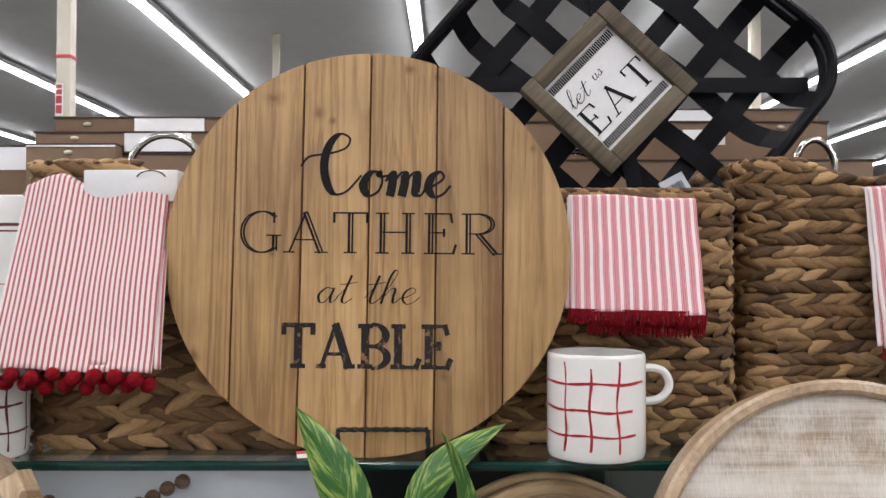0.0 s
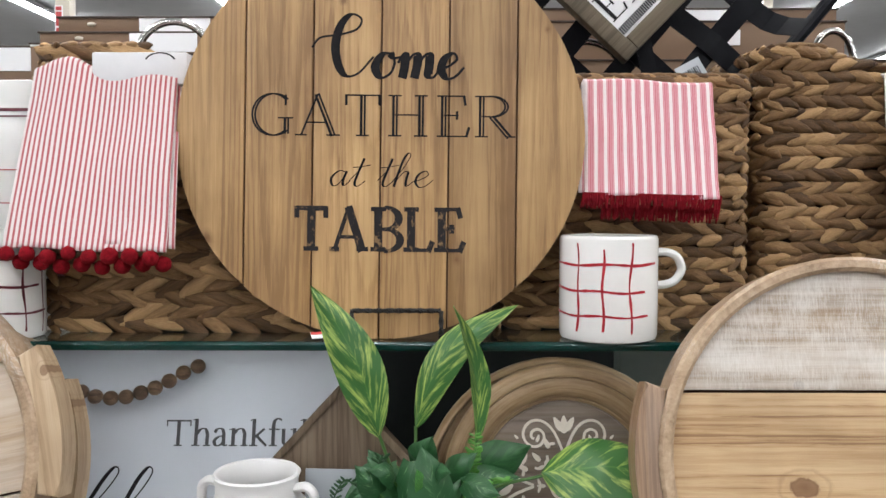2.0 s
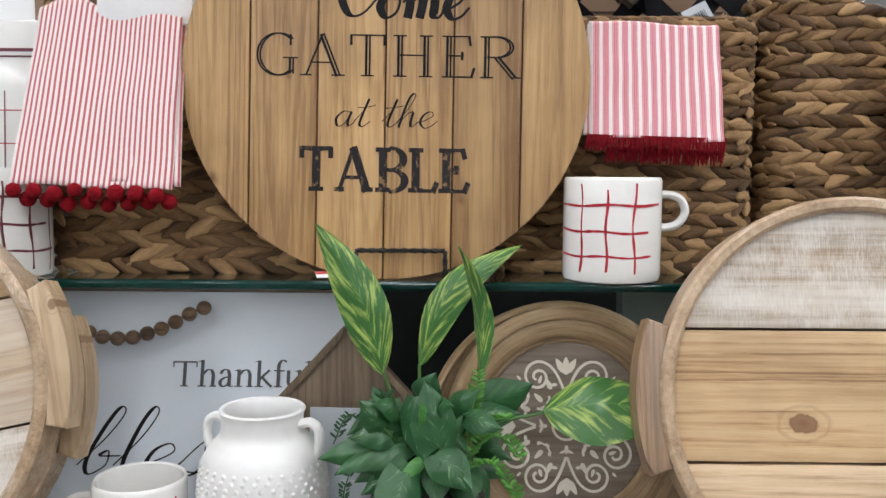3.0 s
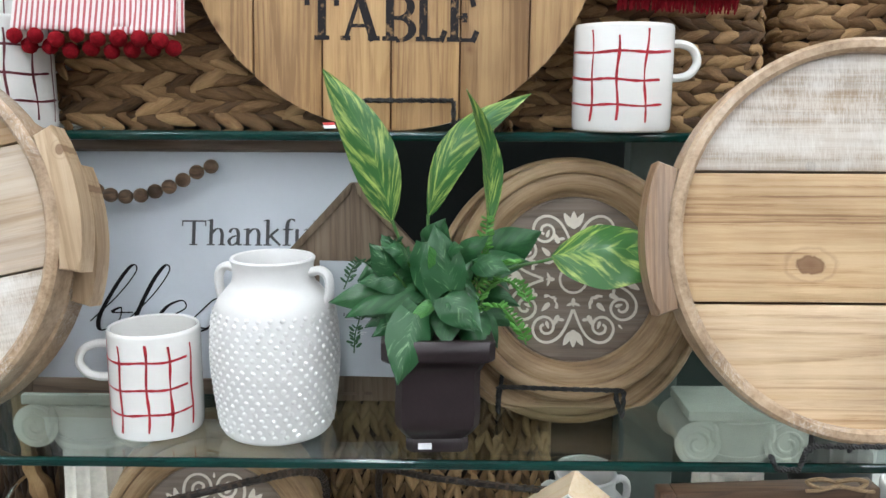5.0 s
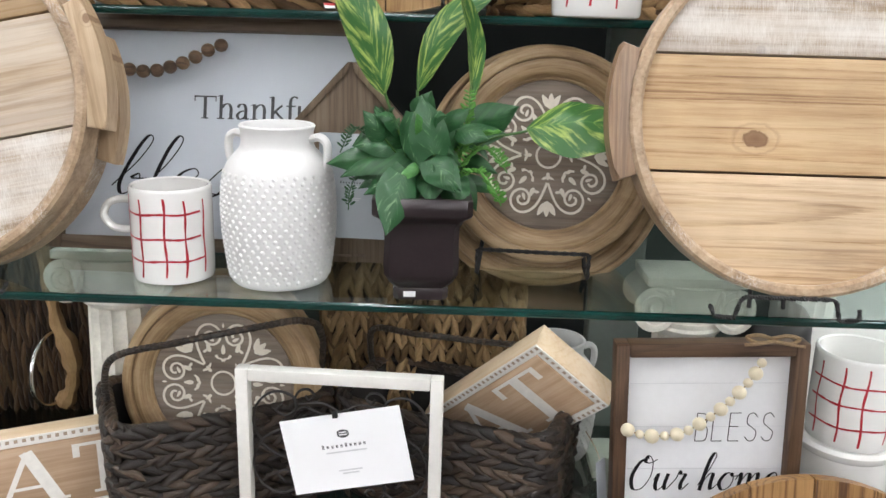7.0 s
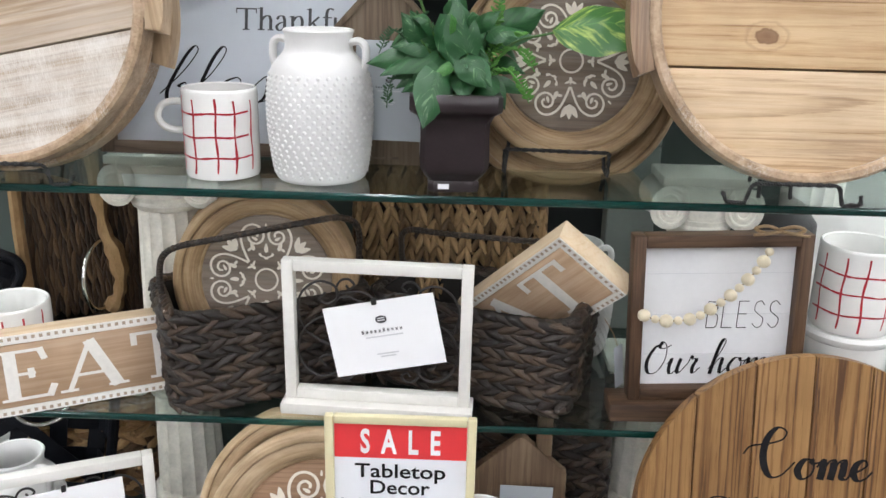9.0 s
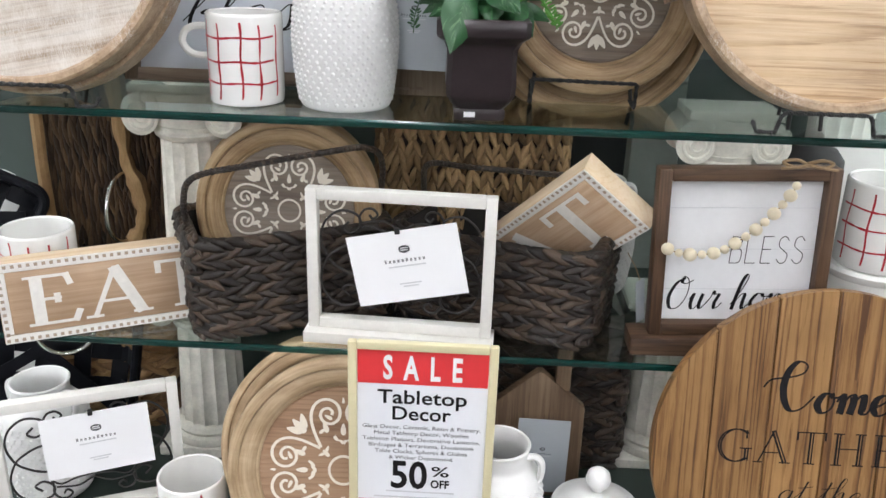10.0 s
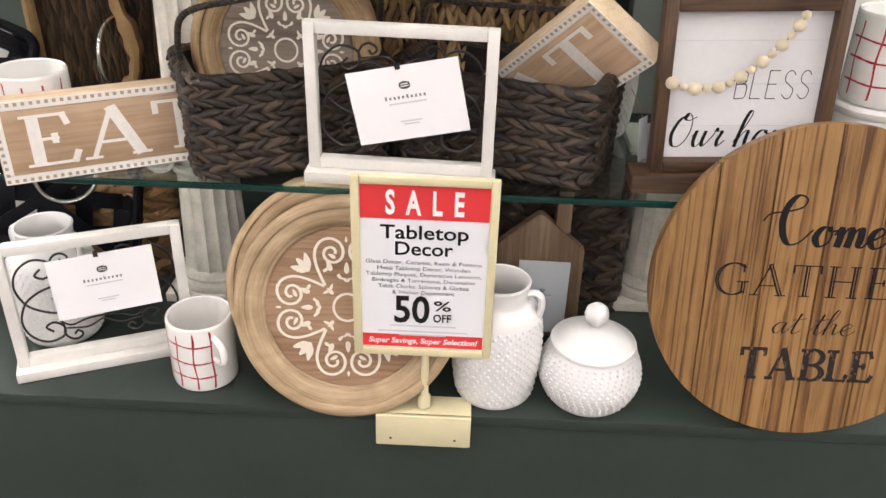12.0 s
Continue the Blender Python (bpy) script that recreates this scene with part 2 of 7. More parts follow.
SIGNWOOD = wood("sign_wood", (0.315, 0.178, 0.072), (0.50, 0.308, 0.130), (0.645, 0.425, 0.195), "z", rough=0.42, fig=0.13, run=0.05,
                soft=True, knots=((-0.101, 0.160, 0.011, 0.8), (-0.054, 0.144, 0.007, 1.3), (-0.039, 0.136, 0.005, 1.0), (0.079, -0.127, 0.006, 1.0), (-0.176, -0.108, 0.008, 1.2), (0.040, 0.192, 0.008, 0.9), (0.069, 0.184, 0.004, 1.0), (0.169, 0.109, 0.004, 1.2), (-0.099, -0.003, 0.003, 1.3)))
SIGNWOOD2 = wood("sign_wood_streaked", (0.10, 0.042, 0.014), (0.255, 0.128, 0.044), (0.42, 0.24, 0.092), "z", rough=0.42, grain=1.5, run=0.010, fig=0.24)
SIGNEDGE = plain("sign_groove", (0.10, 0.045, 0.02), 0.8)
TRAYPLANK = wood("tray_plank", (0.33, 0.185, 0.080), (0.60, 0.40, 0.205), (0.75, 0.55, 0.32), "x", rough=0.5, fig=0.20, run=0.03, grain=1.5,
                 knots=((-0.053, -0.023, 0.0125, 1.5),), wash=0.0)
TRAYPLAIN = wood("tray_plank_low", (0.39, 0.245, 0.125), (0.63, 0.45, 0.265), (0.76, 0.58, 0.375), "x", rough=0.5, wash=0.08, grain=1.3, fig=0.18, run=0.04)
TRAYWASH = wood("tray_plank_washed", (0.33, 0.235, 0.15), (0.48, 0.36, 0.245), (0.60, 0.475, 0.35), "x", rough=0.6, wash=0.60, saw=0.62, knots=((-0.052, 0.066, 0.006, 1.3),))
TRAYPALE = wood("tray_plank_pale", (0.50, 0.36, 0.23), (0.72, 0.575, 0.415), (0.83, 0.71, 0.545), "x", rough=0.55, wash=0.3, grain=0.8, fig=0.10, run=0.05)
TRAYRIM = wrapped_wood("tray_rim", (0.25, 0.165, 0.095), (0.40, 0.28, 0.175), (0.50, 0.37, 0.245))
GRIPPALE = wood("tray_grip_pale", (0.42, 0.29, 0.17), (0.60, 0.45, 0.29), (0.72, 0.57, 0.39), "z", rough=0.5, grain=0.8, knots=((0.196, 0.045, 0.006, 1.2),))
TRAYSIDE = wood("tray_side", (0.23, 0.125, 0.058), (0.40, 0.245, 0.130), (0.54, 0.365, 0.21), "z", rough=0.4, grain=1.1, wash=0.10)
RINGWOOD = turned("turned_ring", (0.175, 0.102, 0.046), (0.30, 0.195, 0.098), (0.41, 0.288, 0.163))
RINGPALE = turned("turned_ring_pale", (0.29, 0.195, 0.105), (0.43, 0.31, 0.185), (0.54, 0.41, 0.265))
DISHWOOD = wood("dish_wood", (0.155, 0.112, 0.078), (0.225, 0.165, 0.118), (0.28, 0.215, 0.160), "x", rough=0.65, wash=0.12)
DISHWARM = wood("dish_wood_warm", (0.27, 0.155, 0.085), (0.40, 0.245, 0.145), (0.47, 0.31, 0.195), "x", rough=0.6)
WALNUT = wood("walnut_frame", (0.055, 0.028, 0.014), (0.115, 0.062, 0.033), (0.17, 0.10, 0.055), "z", rough=0.55)
WALNUTX = wood("walnut_frame_flat", (0.055, 0.028, 0.014), (0.115, 0.062, 0.033), (0.17, 0.10, 0.055), "x", rough=0.55)
GREYWOOD = wood("grey_brown_board", (0.125, 0.085, 0.052), (0.20, 0.146, 0.095), (0.26, 0.20, 0.138), "z", rough=0.65)
TAUPEX = wood("taupe_frame", (0.12, 0.082, 0.055), (0.20, 0.143, 0.100), (0.26, 0.195, 0.142), "x", rough=0.6)
TAUPEZ = wood("taupe_frame_upright", (0.12, 0.082, 0.055), (0.20, 0.143, 0.100), (0.26, 0.195, 0.142), "z", rough=0.6)
OLIVE = wood("olive_grey_frame", (0.075, 0.058, 0.036), (0.13, 0.103, 0.066), (0.18, 0.145, 0.098), "x", rough=0.7)
BLOCKWOOD = wood("block_wood", (0.55, 0.375, 0.235), (0.67, 0.485, 0.33), (0.74, 0.565, 0.41), "x", rough=0.6, grain=0.8, fig=0.08)
BLOCKEDGE = wood("block_edge", (0.70, 0.52, 0.335), (0.78, 0.61, 0.42), (0.82, 0.68, 0.50), "x", rough=0.6, grain=0.8)
HOUSEWOOD = wood("house_board_tan", (0.16, 0.10, 0.06), (0.26, 0.175, 0.105), (0.33, 0.235, 0.15), "z", rough=0.6)
WHITEWOOD = plain("white_painted_wood", (0.74, 0.72, 0.675), 0.55, vary=0.10, scale=25, bumps=0.25)
SHIPLAP = plain("white_board", (0.76, 0.76, 0.77), 0.7, vary=0.06, scale=18, bumps=0.05)
PANEL = plain("pale_printed_panel", (0.60, 0.635, 0.69), 0.6, vary=0.03, scale=6, bumps=0.02)
CERAMIC = plain("white_glaze", (0.77, 0.762, 0.735), 0.16, vary=0.03, scale=30, bumps=0.05, coat=0.3)
CERAMIC_IN = plain("cream_glaze", (0.74, 0.72, 0.67), 0.22, vary=0.05, scale=30, bumps=0.05)
BISQUE = plain("matte_white_glaze", (0.73, 0.725, 0.71), 0.36, vary=0.04, scale=60, bumps=0.08, spec=0.3)
REDLINE = plain("red_brush_line", (0.46, 0.018, 0.03), 0.3, vary=0.35, scale=120)
INK = plain("black_print", (0.014, 0.013, 0.014), 0.7, vary=0.5, scale=160, spec=0.15)
WORN, wn, wl, wb_ = mat("worn_black_print")
wr_ = ramp(wn, [(0.0, (0.020, 0.018, 0.019)), (0.56, (0.024, 0.021, 0.022)), (0.63, (0.24, 0.15, 0.075)), (1.0, (0.36, 0.22, 0.10))])
wl.new(tex(wn, wl, coords(wn, wl, (1, 1, 0.6)), 130, 6, 0.7), wr_.inputs[0])
wl.new(wr_.outputs[0], wb_.inputs["Base Color"])
wb_.inputs["Roughness"].default_value = 0.7
wb_.inputs["Specular IOR Level"].default_value = 0.15
CREAMINK = plain("cream_paint", (0.74, 0.68, 0.58), 0.7, vary=0.10, scale=150)
WHITEINK = plain("white_paint", (0.78, 0.75, 0.70), 0.7, vary=0.10, scale=150)
DENTIL = plain("dentil_shadow", (0.40, 0.31, 0.23), 0.7, vary=0.2, scale=100)
GREYINK = plain("grey_print", (0.07, 0.07, 0.075), 0.7)
PALEINK = plain("pale_print", (0.62, 0.62, 0.64), 0.7)
DARKLINE = plain("dark_maroon_line", (0.12, 0.012, 0.02), 0.35, vary=0.3, scale=120)
REDPRINT = plain("red_print", (0.78, 0.045, 0.05), 0.45, vary=0.05)
PAPER = plain("white_paper", (0.80, 0.81, 0.84), 0.6, vary=0.02, scale=10, bumps=0.02)
CARD = plain("white_card", (0.86, 0.86, 0.87), 0.6, vary=0.02, scale=10, bumps=0.02)
CREAMPLASTIC = plain("cream_plastic", (0.66, 0.60, 0.38), 0.35, vary=0.05)
BLACKMETAL = plain("black_iron", (0.008, 0.0075, 0.0075), 0.5, 0.0, vary=0.4, scale=200, bumps=0.3)
WIREBROWN = plain("dark_bronze_wire", (0.012, 0.009, 0.008), 0.5, 0.0, vary=0.4, scale=200)
CHROME = plain("nickel", (0.62, 0.60, 0.57), 0.18, 1.0, vary=0.08, scale=90, bumps=0.05)
BLACKSLAT = plain("black_painted_slat", (0.005, 0.0055, 0.008), 0.5, vary=0.4, scale=50, bumps=0.2, spec=0.12)
GREENPAINT = plain("dark_green_paint", (0.029, 0.041, 0.035), 0.34, vary=0.14, scale=9, bumps=0.2, spec=0.3)
BLACKPANEL = plain("matte_black", (0.008, 0.010, 0.010), 0.6, vary=0.2, scale=10, spec=0.3)
PANELGREEN = plain("grey_green_panel", (0.046, 0.060, 0.053), 0.5, vary=0.12, scale=7, bumps=0.12, spec=0.3)
POTMAT = plain("brown_glazed_pot", (0.021, 0.0125, 0.0145), 0.32, vary=0.35, scale=35, bumps=0.3)
SOIL = plain("dark_soil", (0.02, 0.016, 0.012), 0.9, vary=0.4, scale=90, bumps=0.6)
PLASTER = plain("aged_plaster", (0.74, 0.71, 0.63), 0.75, vary=0.28, scale=28, bumps=0.5)
POMPOM = plain("red_yarn", (0.24, 0.007, 0.013), 0.95, vary=0.5, scale=500, bumps=0.9, spec=0.1)
FRINGE = plain("red_fringe", (0.22, 0.010, 0.016), 0.95, vary=0.5, scale=300, bumps=0.6, spec=0.1)
BEADBROWN = wood("brown_bead", (0.10, 0.058, 0.032), (0.19, 0.115, 0.065), (0.26, 0.17, 0.10), "x", rough=0.5)
BEADCREAM = plain("cream_bead", (0.68, 0.60, 0.44), 0.55, vary=0.12, scale=60)
TWINE = plain("jute_twine", (0.30, 0.20, 0.11), 0.9, vary=0.4, scale=400, bumps=0.7)
CARTON = plain("brown_carton", (0.20, 0.125, 0.075), 0.65, vary=0.08, scale=8, bumps=0.05)
CARTONTOP = plain("dark_carton_edge", (0.06, 0.04, 0.03), 0.7)
STEEL = plain("cream_steel", (0.62, 0.58, 0.48), 0.5, vary=0.04, scale=4, bumps=0.02)
REDBAND = plain("red_band", (0.55, 0.06, 0.06), 0.5)
WICKER = wicker("water_hyacinth", (0.030, 0.0145, 0.0065), (0.180, 0.098, 0.041), (0.50, 0.315, 0.150))
WICKER_S = wicker("water_hyacinth_strand", (0.030, 0.0145, 0.0065), (0.180, 0.098, 0.041), (0.50, 0.315, 0.150), single=True)
WICKERZ = wicker("water_hyacinth_upright", (0.030, 0.017, 0.008), (0.20, 0.125, 0.057), (0.45, 0.30, 0.15), along="z")
WICKERZ_S = wicker("upright_strand", (0.030, 0.017, 0.008), (0.20, 0.125, 0.057), (0.45, 0.30, 0.15), single=True)
WICKERDARK = wicker("dark_rattan", (0.0035, 0.0024, 0.0017), (0.015, 0.0095, 0.0060), (0.085, 0.054, 0.033), 0.36)
WICKERDARK_S = wicker("dark_rattan_strand", (0.0035, 0.0024, 0.0017), (0.015, 0.0095, 0.0060), (0.085, 0.054, 0.033), 0.36, single=True)
WICKERBARK = wicker("bark_fibre", (0.006, 0.0032, 0.0018), (0.036, 0.0195, 0.0095), (0.105, 0.061, 0.029), 0.75, "z")
WICKERBARK_S = wicker("bark_strand", (0.006, 0.0032, 0.0018), (0.036, 0.0195, 0.0095), (0.105, 0.061, 0.029), 0.75, single=True)
RATTANEDGE = wicker("bark_edge", (0.09, 0.045, 0.018), (0.24, 0.140, 0.062), (0.38, 0.25, 0.12), 0.6, "z")
# basket linings: shade in the gaps of the weave is put into their colour
SHADELINER = plain("shaded_basket_inside", (0.022, 0.013, 0.007), 0.9, vary=0.4, scale=60, bumps=0.5)
SHADELINERDARK = plain("shaded_dark_basket_inside", (0.009, 0.007, 0.006), 0.9, vary=0.4, scale=60, bumps=0.5)
TICKING = striped("fine_red_ticking", (0.74, 0.62, 0.60), [(0.0, (0.70, 0.635, 0.615)), (0.54, (0.36, 0.013, 0.028)), (0.98, (0.69, 0.62, 0.60))], 0.0053)
WIDETICK = striped("wide_red_ticking", (0.80, 0.74, 0.72), [(0.0, (0.80, 0.72, 0.72)), (0.36, (0.56, 0.08, 0.13)), (0.44, (0.70, 0.36, 0.40)), (0.52, (0.50, 0.05, 0.09)), (0.62, (0.62, 0.20, 0.25)), (0.80, (0.50, 0.05, 0.09)), (0.86, (0.70, 0.36, 0.40)), (0.93, (0.56, 0.08, 0.13))], 0.0100)
LEAFSTRIPE = leafmat("variegated_leaf", (0.034, 0.125, 0.026), (0.36, 0.47, 0.11), (0.10, 0.24, 0.05), 0.34, 9.5, 0.07, 0.035)
LEAFDARK = leafmat("pothos_leaf", (0.018, 0.078, 0.025), (0.032, 0.115, 0.036), (0.04, 0.13, 0.04), 0.5, 7.0)
LEAFSPECK = leafmat("speckled_leaf", (0.020, 0.085, 0.028), (0.15, 0.27, 0.13), (0.035, 0.12, 0.04), 0.5, 9.0, -0.10, 0.11)
LEAFLIGHT = leafmat("young_leaf", (0.03, 0.14, 0.025), (0.08, 0.24, 0.05), (0.06, 0.2, 0.03))
FRONDGREEN = plain("dark_frond", (0.014, 0.070, 0.018), 0.5, vary=0.3, scale=200)
FRONDLIGHT = plain("light_frond", (0.075, 0.25, 0.03), 0.5, vary=0.3, scale=200)
CARDGREY = plain("pale_grey_card", (0.42, 0.45, 0.48), 0.3, vary=0.03, scale=8, bumps=0.02)
STEM = plain("green_stem", (0.05, 0.13, 0.025), 0.5)


def glassmat(name, col, rough=0.0):
    m, n, l, b = mat(name)
    v = coords(n, l)
    f = tex(n, l, v, 20, 3)
    l.new(mathn(n, l, "MULTIPLY", f, rough * 2), b.inputs["Roughness"])
    b.inputs["Base Color"].default_value = (*col, 1)
    b.inputs["Transmission Weight"].default_value = 1.0
    b.inputs["IOR"].default_value = 1.5
    return m


GLASS = glassmat("shelf_glass", (0.72, 0.82, 0.78), 0.02)
GLASSEDGE = plain("green_glass_edge", (0.003, 0.050, 0.041), 0.14, vary=0.6, scale=9, bumps=0.25, trans=0.3)
ACRYLIC = glassmat("clear_acrylic", (0.95, 0.97, 0.98), 0.02)


# ---- building helpers ----
def thing(name, m, label, category, group="", kind=""):
    e = new(name)
    e.empty_display_size = 0.02
    e.matrix_basis = m
    return tagged(e, label, category, group, kind)


def part(name, bm, material, parent=None, label="", smooth=True, m=None, crease=38):
    """Links a bmesh as one mesh object under a thing or a part."""
    me = bpy.data.meshes.new(name)
    bm.to_mesh(me)
    bm.free()
    for k in (material if isinstance(material, (list, tuple)) else [material]):
        me.materials.append(k)
    if smooth:
        me.shade_smooth()
        me.set_sharp_from_angle(angle=radians(crease))
    ob = new(name, me)
    if m is not None:
        ob.matrix_basis = m
    if parent is not None:
        ob.parent = parent
    if label:
        ob["label"] = label
    return ob


def box(bm, c, s, bevel=0.0, seg=2, rot=None):
    """A box of size s at c, with rounded edges."""
    r = bmesh.ops.create_cube(bm, size=1.0)
    vs = r["verts"]
    bmesh.ops.scale(bm, vec=s, verts=vs)
    es = list({e for v in vs for e in v.link_edges})
    if bevel:
        o = bmesh.ops.bevel(bm, geom=es, offset=bevel, segments=seg, affect="EDGES", profile=0.5)
        vs = list({v for f in o["faces"] for v in f.verts} | {v for v in vs if v.is_valid})
    if rot is not None:
        bmesh.ops.transform(bm, matrix=rot, verts=vs)
    bmesh.ops.translate(bm, vec=c, verts=vs)
    return vs


def boxbm(c, s, bevel=0.0, seg=2, rot=None):
    bm = bmesh.new()
    box(bm, c, s, bevel, seg, rot)
    return bm


def lathe(profile, seg=48):
    """Turns a profile of (radius, z) about the upright axis."""
    bm = bmesh.new()
    rings = []
    for r, z in profile:
        if r < 1e-5:
            rings.append([bm.verts.new((0, 0, z))])
        else:
            rings.append([bm.verts.new((r * math.cos(2 * math.pi * i / seg), r * math.sin(2 * math.pi * i / seg), z)) for i in range(seg)])
    for a, b in zip(rings, rings[1:]):
        for i in range(seg):
            j = (i + 1) % seg
            if len(a) == 1 and len(b) > 1:
                bm.faces.new((a[0], b[j], b[i]))
            elif len(b) == 1 and len(a) > 1:
                bm.faces.new((a[i], a[j], b[0]))
            elif len(a) > 1:
                bm.faces.new((a[i], a[j], b[j], b[i]))
    bmesh.ops.recalc_face_normals(bm, faces=bm.faces)
    return bm


def smoothline(pts, n=8, closed=False):
    """Catmull-Rom through points."""
    p = [Vector(q) for q in pts]
    if closed:
        p = [p[-1]] + p + p[:2]
    else:
        p = [p[0] * 2 - p[1]] + p + [p[-1] * 2 - p[-2]]
    out = []
    for i in range(1, len(p) - 2):
        for k in range(n):
            t = k / n
            a, b, c, d = p[i - 1:i + 3]
            out.append(0.5 * (2 * b + (c - a) * t + (2 * a - 5 * b + 4 * c - d) * t * t + (3 * b - a - 3 * c + d) * t ** 3))
    if not closed:
        out.append(p[-2])
    return out


def tube(bm, pts, r, seg=8, closed=False, flat=1.0, twist=0.0):
    """A rod along a line; r is a number or a function of 0..1."""
    pts = [Vector(q) for q in pts]
    n = len(pts)
    up = Vector((0, 0, 1))
    rings = []
    side = None
    for i, q in enumerate(pts):
        a, b = pts[i - 1] if (i or closed) else q, pts[(i + 1) % n] if (i < n - 1 or closed) else q
        d = (b - a).normalized()
        if side is None:
            side = d.cross(up)
            if side.length < 0.1:
                side = d.cross(Vector((0, 1, 0)))
        side = (side - d * side.dot(d)).normalized()
        nor = d.cross(side)
        rr = r(i / max(1, n - 1)) if callable(r) else r
        ph = twist * i
        rings.append([bm.verts.new(q + side * (rr * math.cos(2 * math.pi * k / seg + ph)) + nor * (rr * flat * math.sin(2 * math.pi * k / seg + ph))) for k in range(seg)])
    for i in range(n if closed else n - 1):
        a, b = rings[i], rings[(i + 1) % n]
        for k in range(seg):
            j = (k + 1) % seg
            bm.faces.new((a[k], a[j], b[j], b[k]))
    if not closed:
        bm.faces.new(rings[0][::-1])
        bm.faces.new(rings[-1])
    return bm


def prism(bm, outline, y0, y1, bevel=0.0):
    """A flat piece cut to an outline in x and z, from y0 (front) to y1."""
    f = [bm.verts.new((x, y0, z)) for x, z in outline]
    k = [bm.verts.new((x, y1, z)) for x, z in outline]
    n = len(f)
    front = bm.faces.new(f)
    bm.faces.new(k[::-1])
    for i in range(n):
        j = (i + 1) % n
        bm.faces.new((f[j], f[i], k[i], k[j]))
    if bevel:
        es = [e for e in front.edges]
        bmesh.ops.bevel(bm, geom=es, offset=bevel, segments=2, affect="EDGES", profile=0.5)
    bmesh.ops.recalc_face_normals(bm, faces=bm.faces)
    return bm


def ellipsoid(bm, c, s, rot=None, u=8, v=6):
    r = bmesh.ops.create_uvsphere(bm, u_segments=u, v_segments=v, radius=1.0)
    m = Matrix.Translation(c) @ (rot.to_4x4() if rot is not None else Matrix()) @ Matrix.Diagonal((*s, 1))
    bmesh.ops.transform(bm, matrix=m, verts=r["verts"])


# ---- lettering: pen strokes drawn in x and z, on a front that faces -y ----
def stroke(bm, pts, thick, thin, y, n=7, slant=0.0, taper=False):
    """A pen line: thick where it runs down, thin where it runs across or up."""
    line = smoothline([(x + slant * z, 0, z) for x, z in pts], n) if len(pts) > 2 else [Vector((x + slant * z, 0, z)) for x, z in pts]
    prev = None
    m = len(line)
    for i, q in enumerate(line):
        d = (line[min(i + 1, m - 1)] - line[max(i - 1, 0)])
        if d.length < 1e-9:
            continue
        d.normalize()
        w = thin + (thick - thin) * max(0.0, -d.z if taper else abs(d.z)) ** 1.6
        s = Vector((-d.z, 0, d.x)) * (w / 2)
        cur = [bm.verts.new((q.x + s.x, y, q.z + s.z)), bm.verts.new((q.x - s.x, y, q.z - s.z))]
        if prev:
            bm.faces.new((prev[0], prev[1], cur[1], cur[0]))
        prev = cur


def quad(bm, pts, y):
    bm.faces.new([bm.verts.new((x, y, z)) for x, z in pts])


def arc(cx, cz, rx, rz, a0, a1, n=14):
    return [(cx + rx * math.cos(radians(a0 + (a1 - a0) * i / n)), cz + rz * math.sin(radians(a0 + (a1 - a0) * i / n))) for i in range(n + 1)]


CAP_W = {"G": 0.92, "A": 0.98, "T": 0.82, "H": 0.98, "E": 0.74, "R": 0.88, "B": 0.78, "L": 0.72}


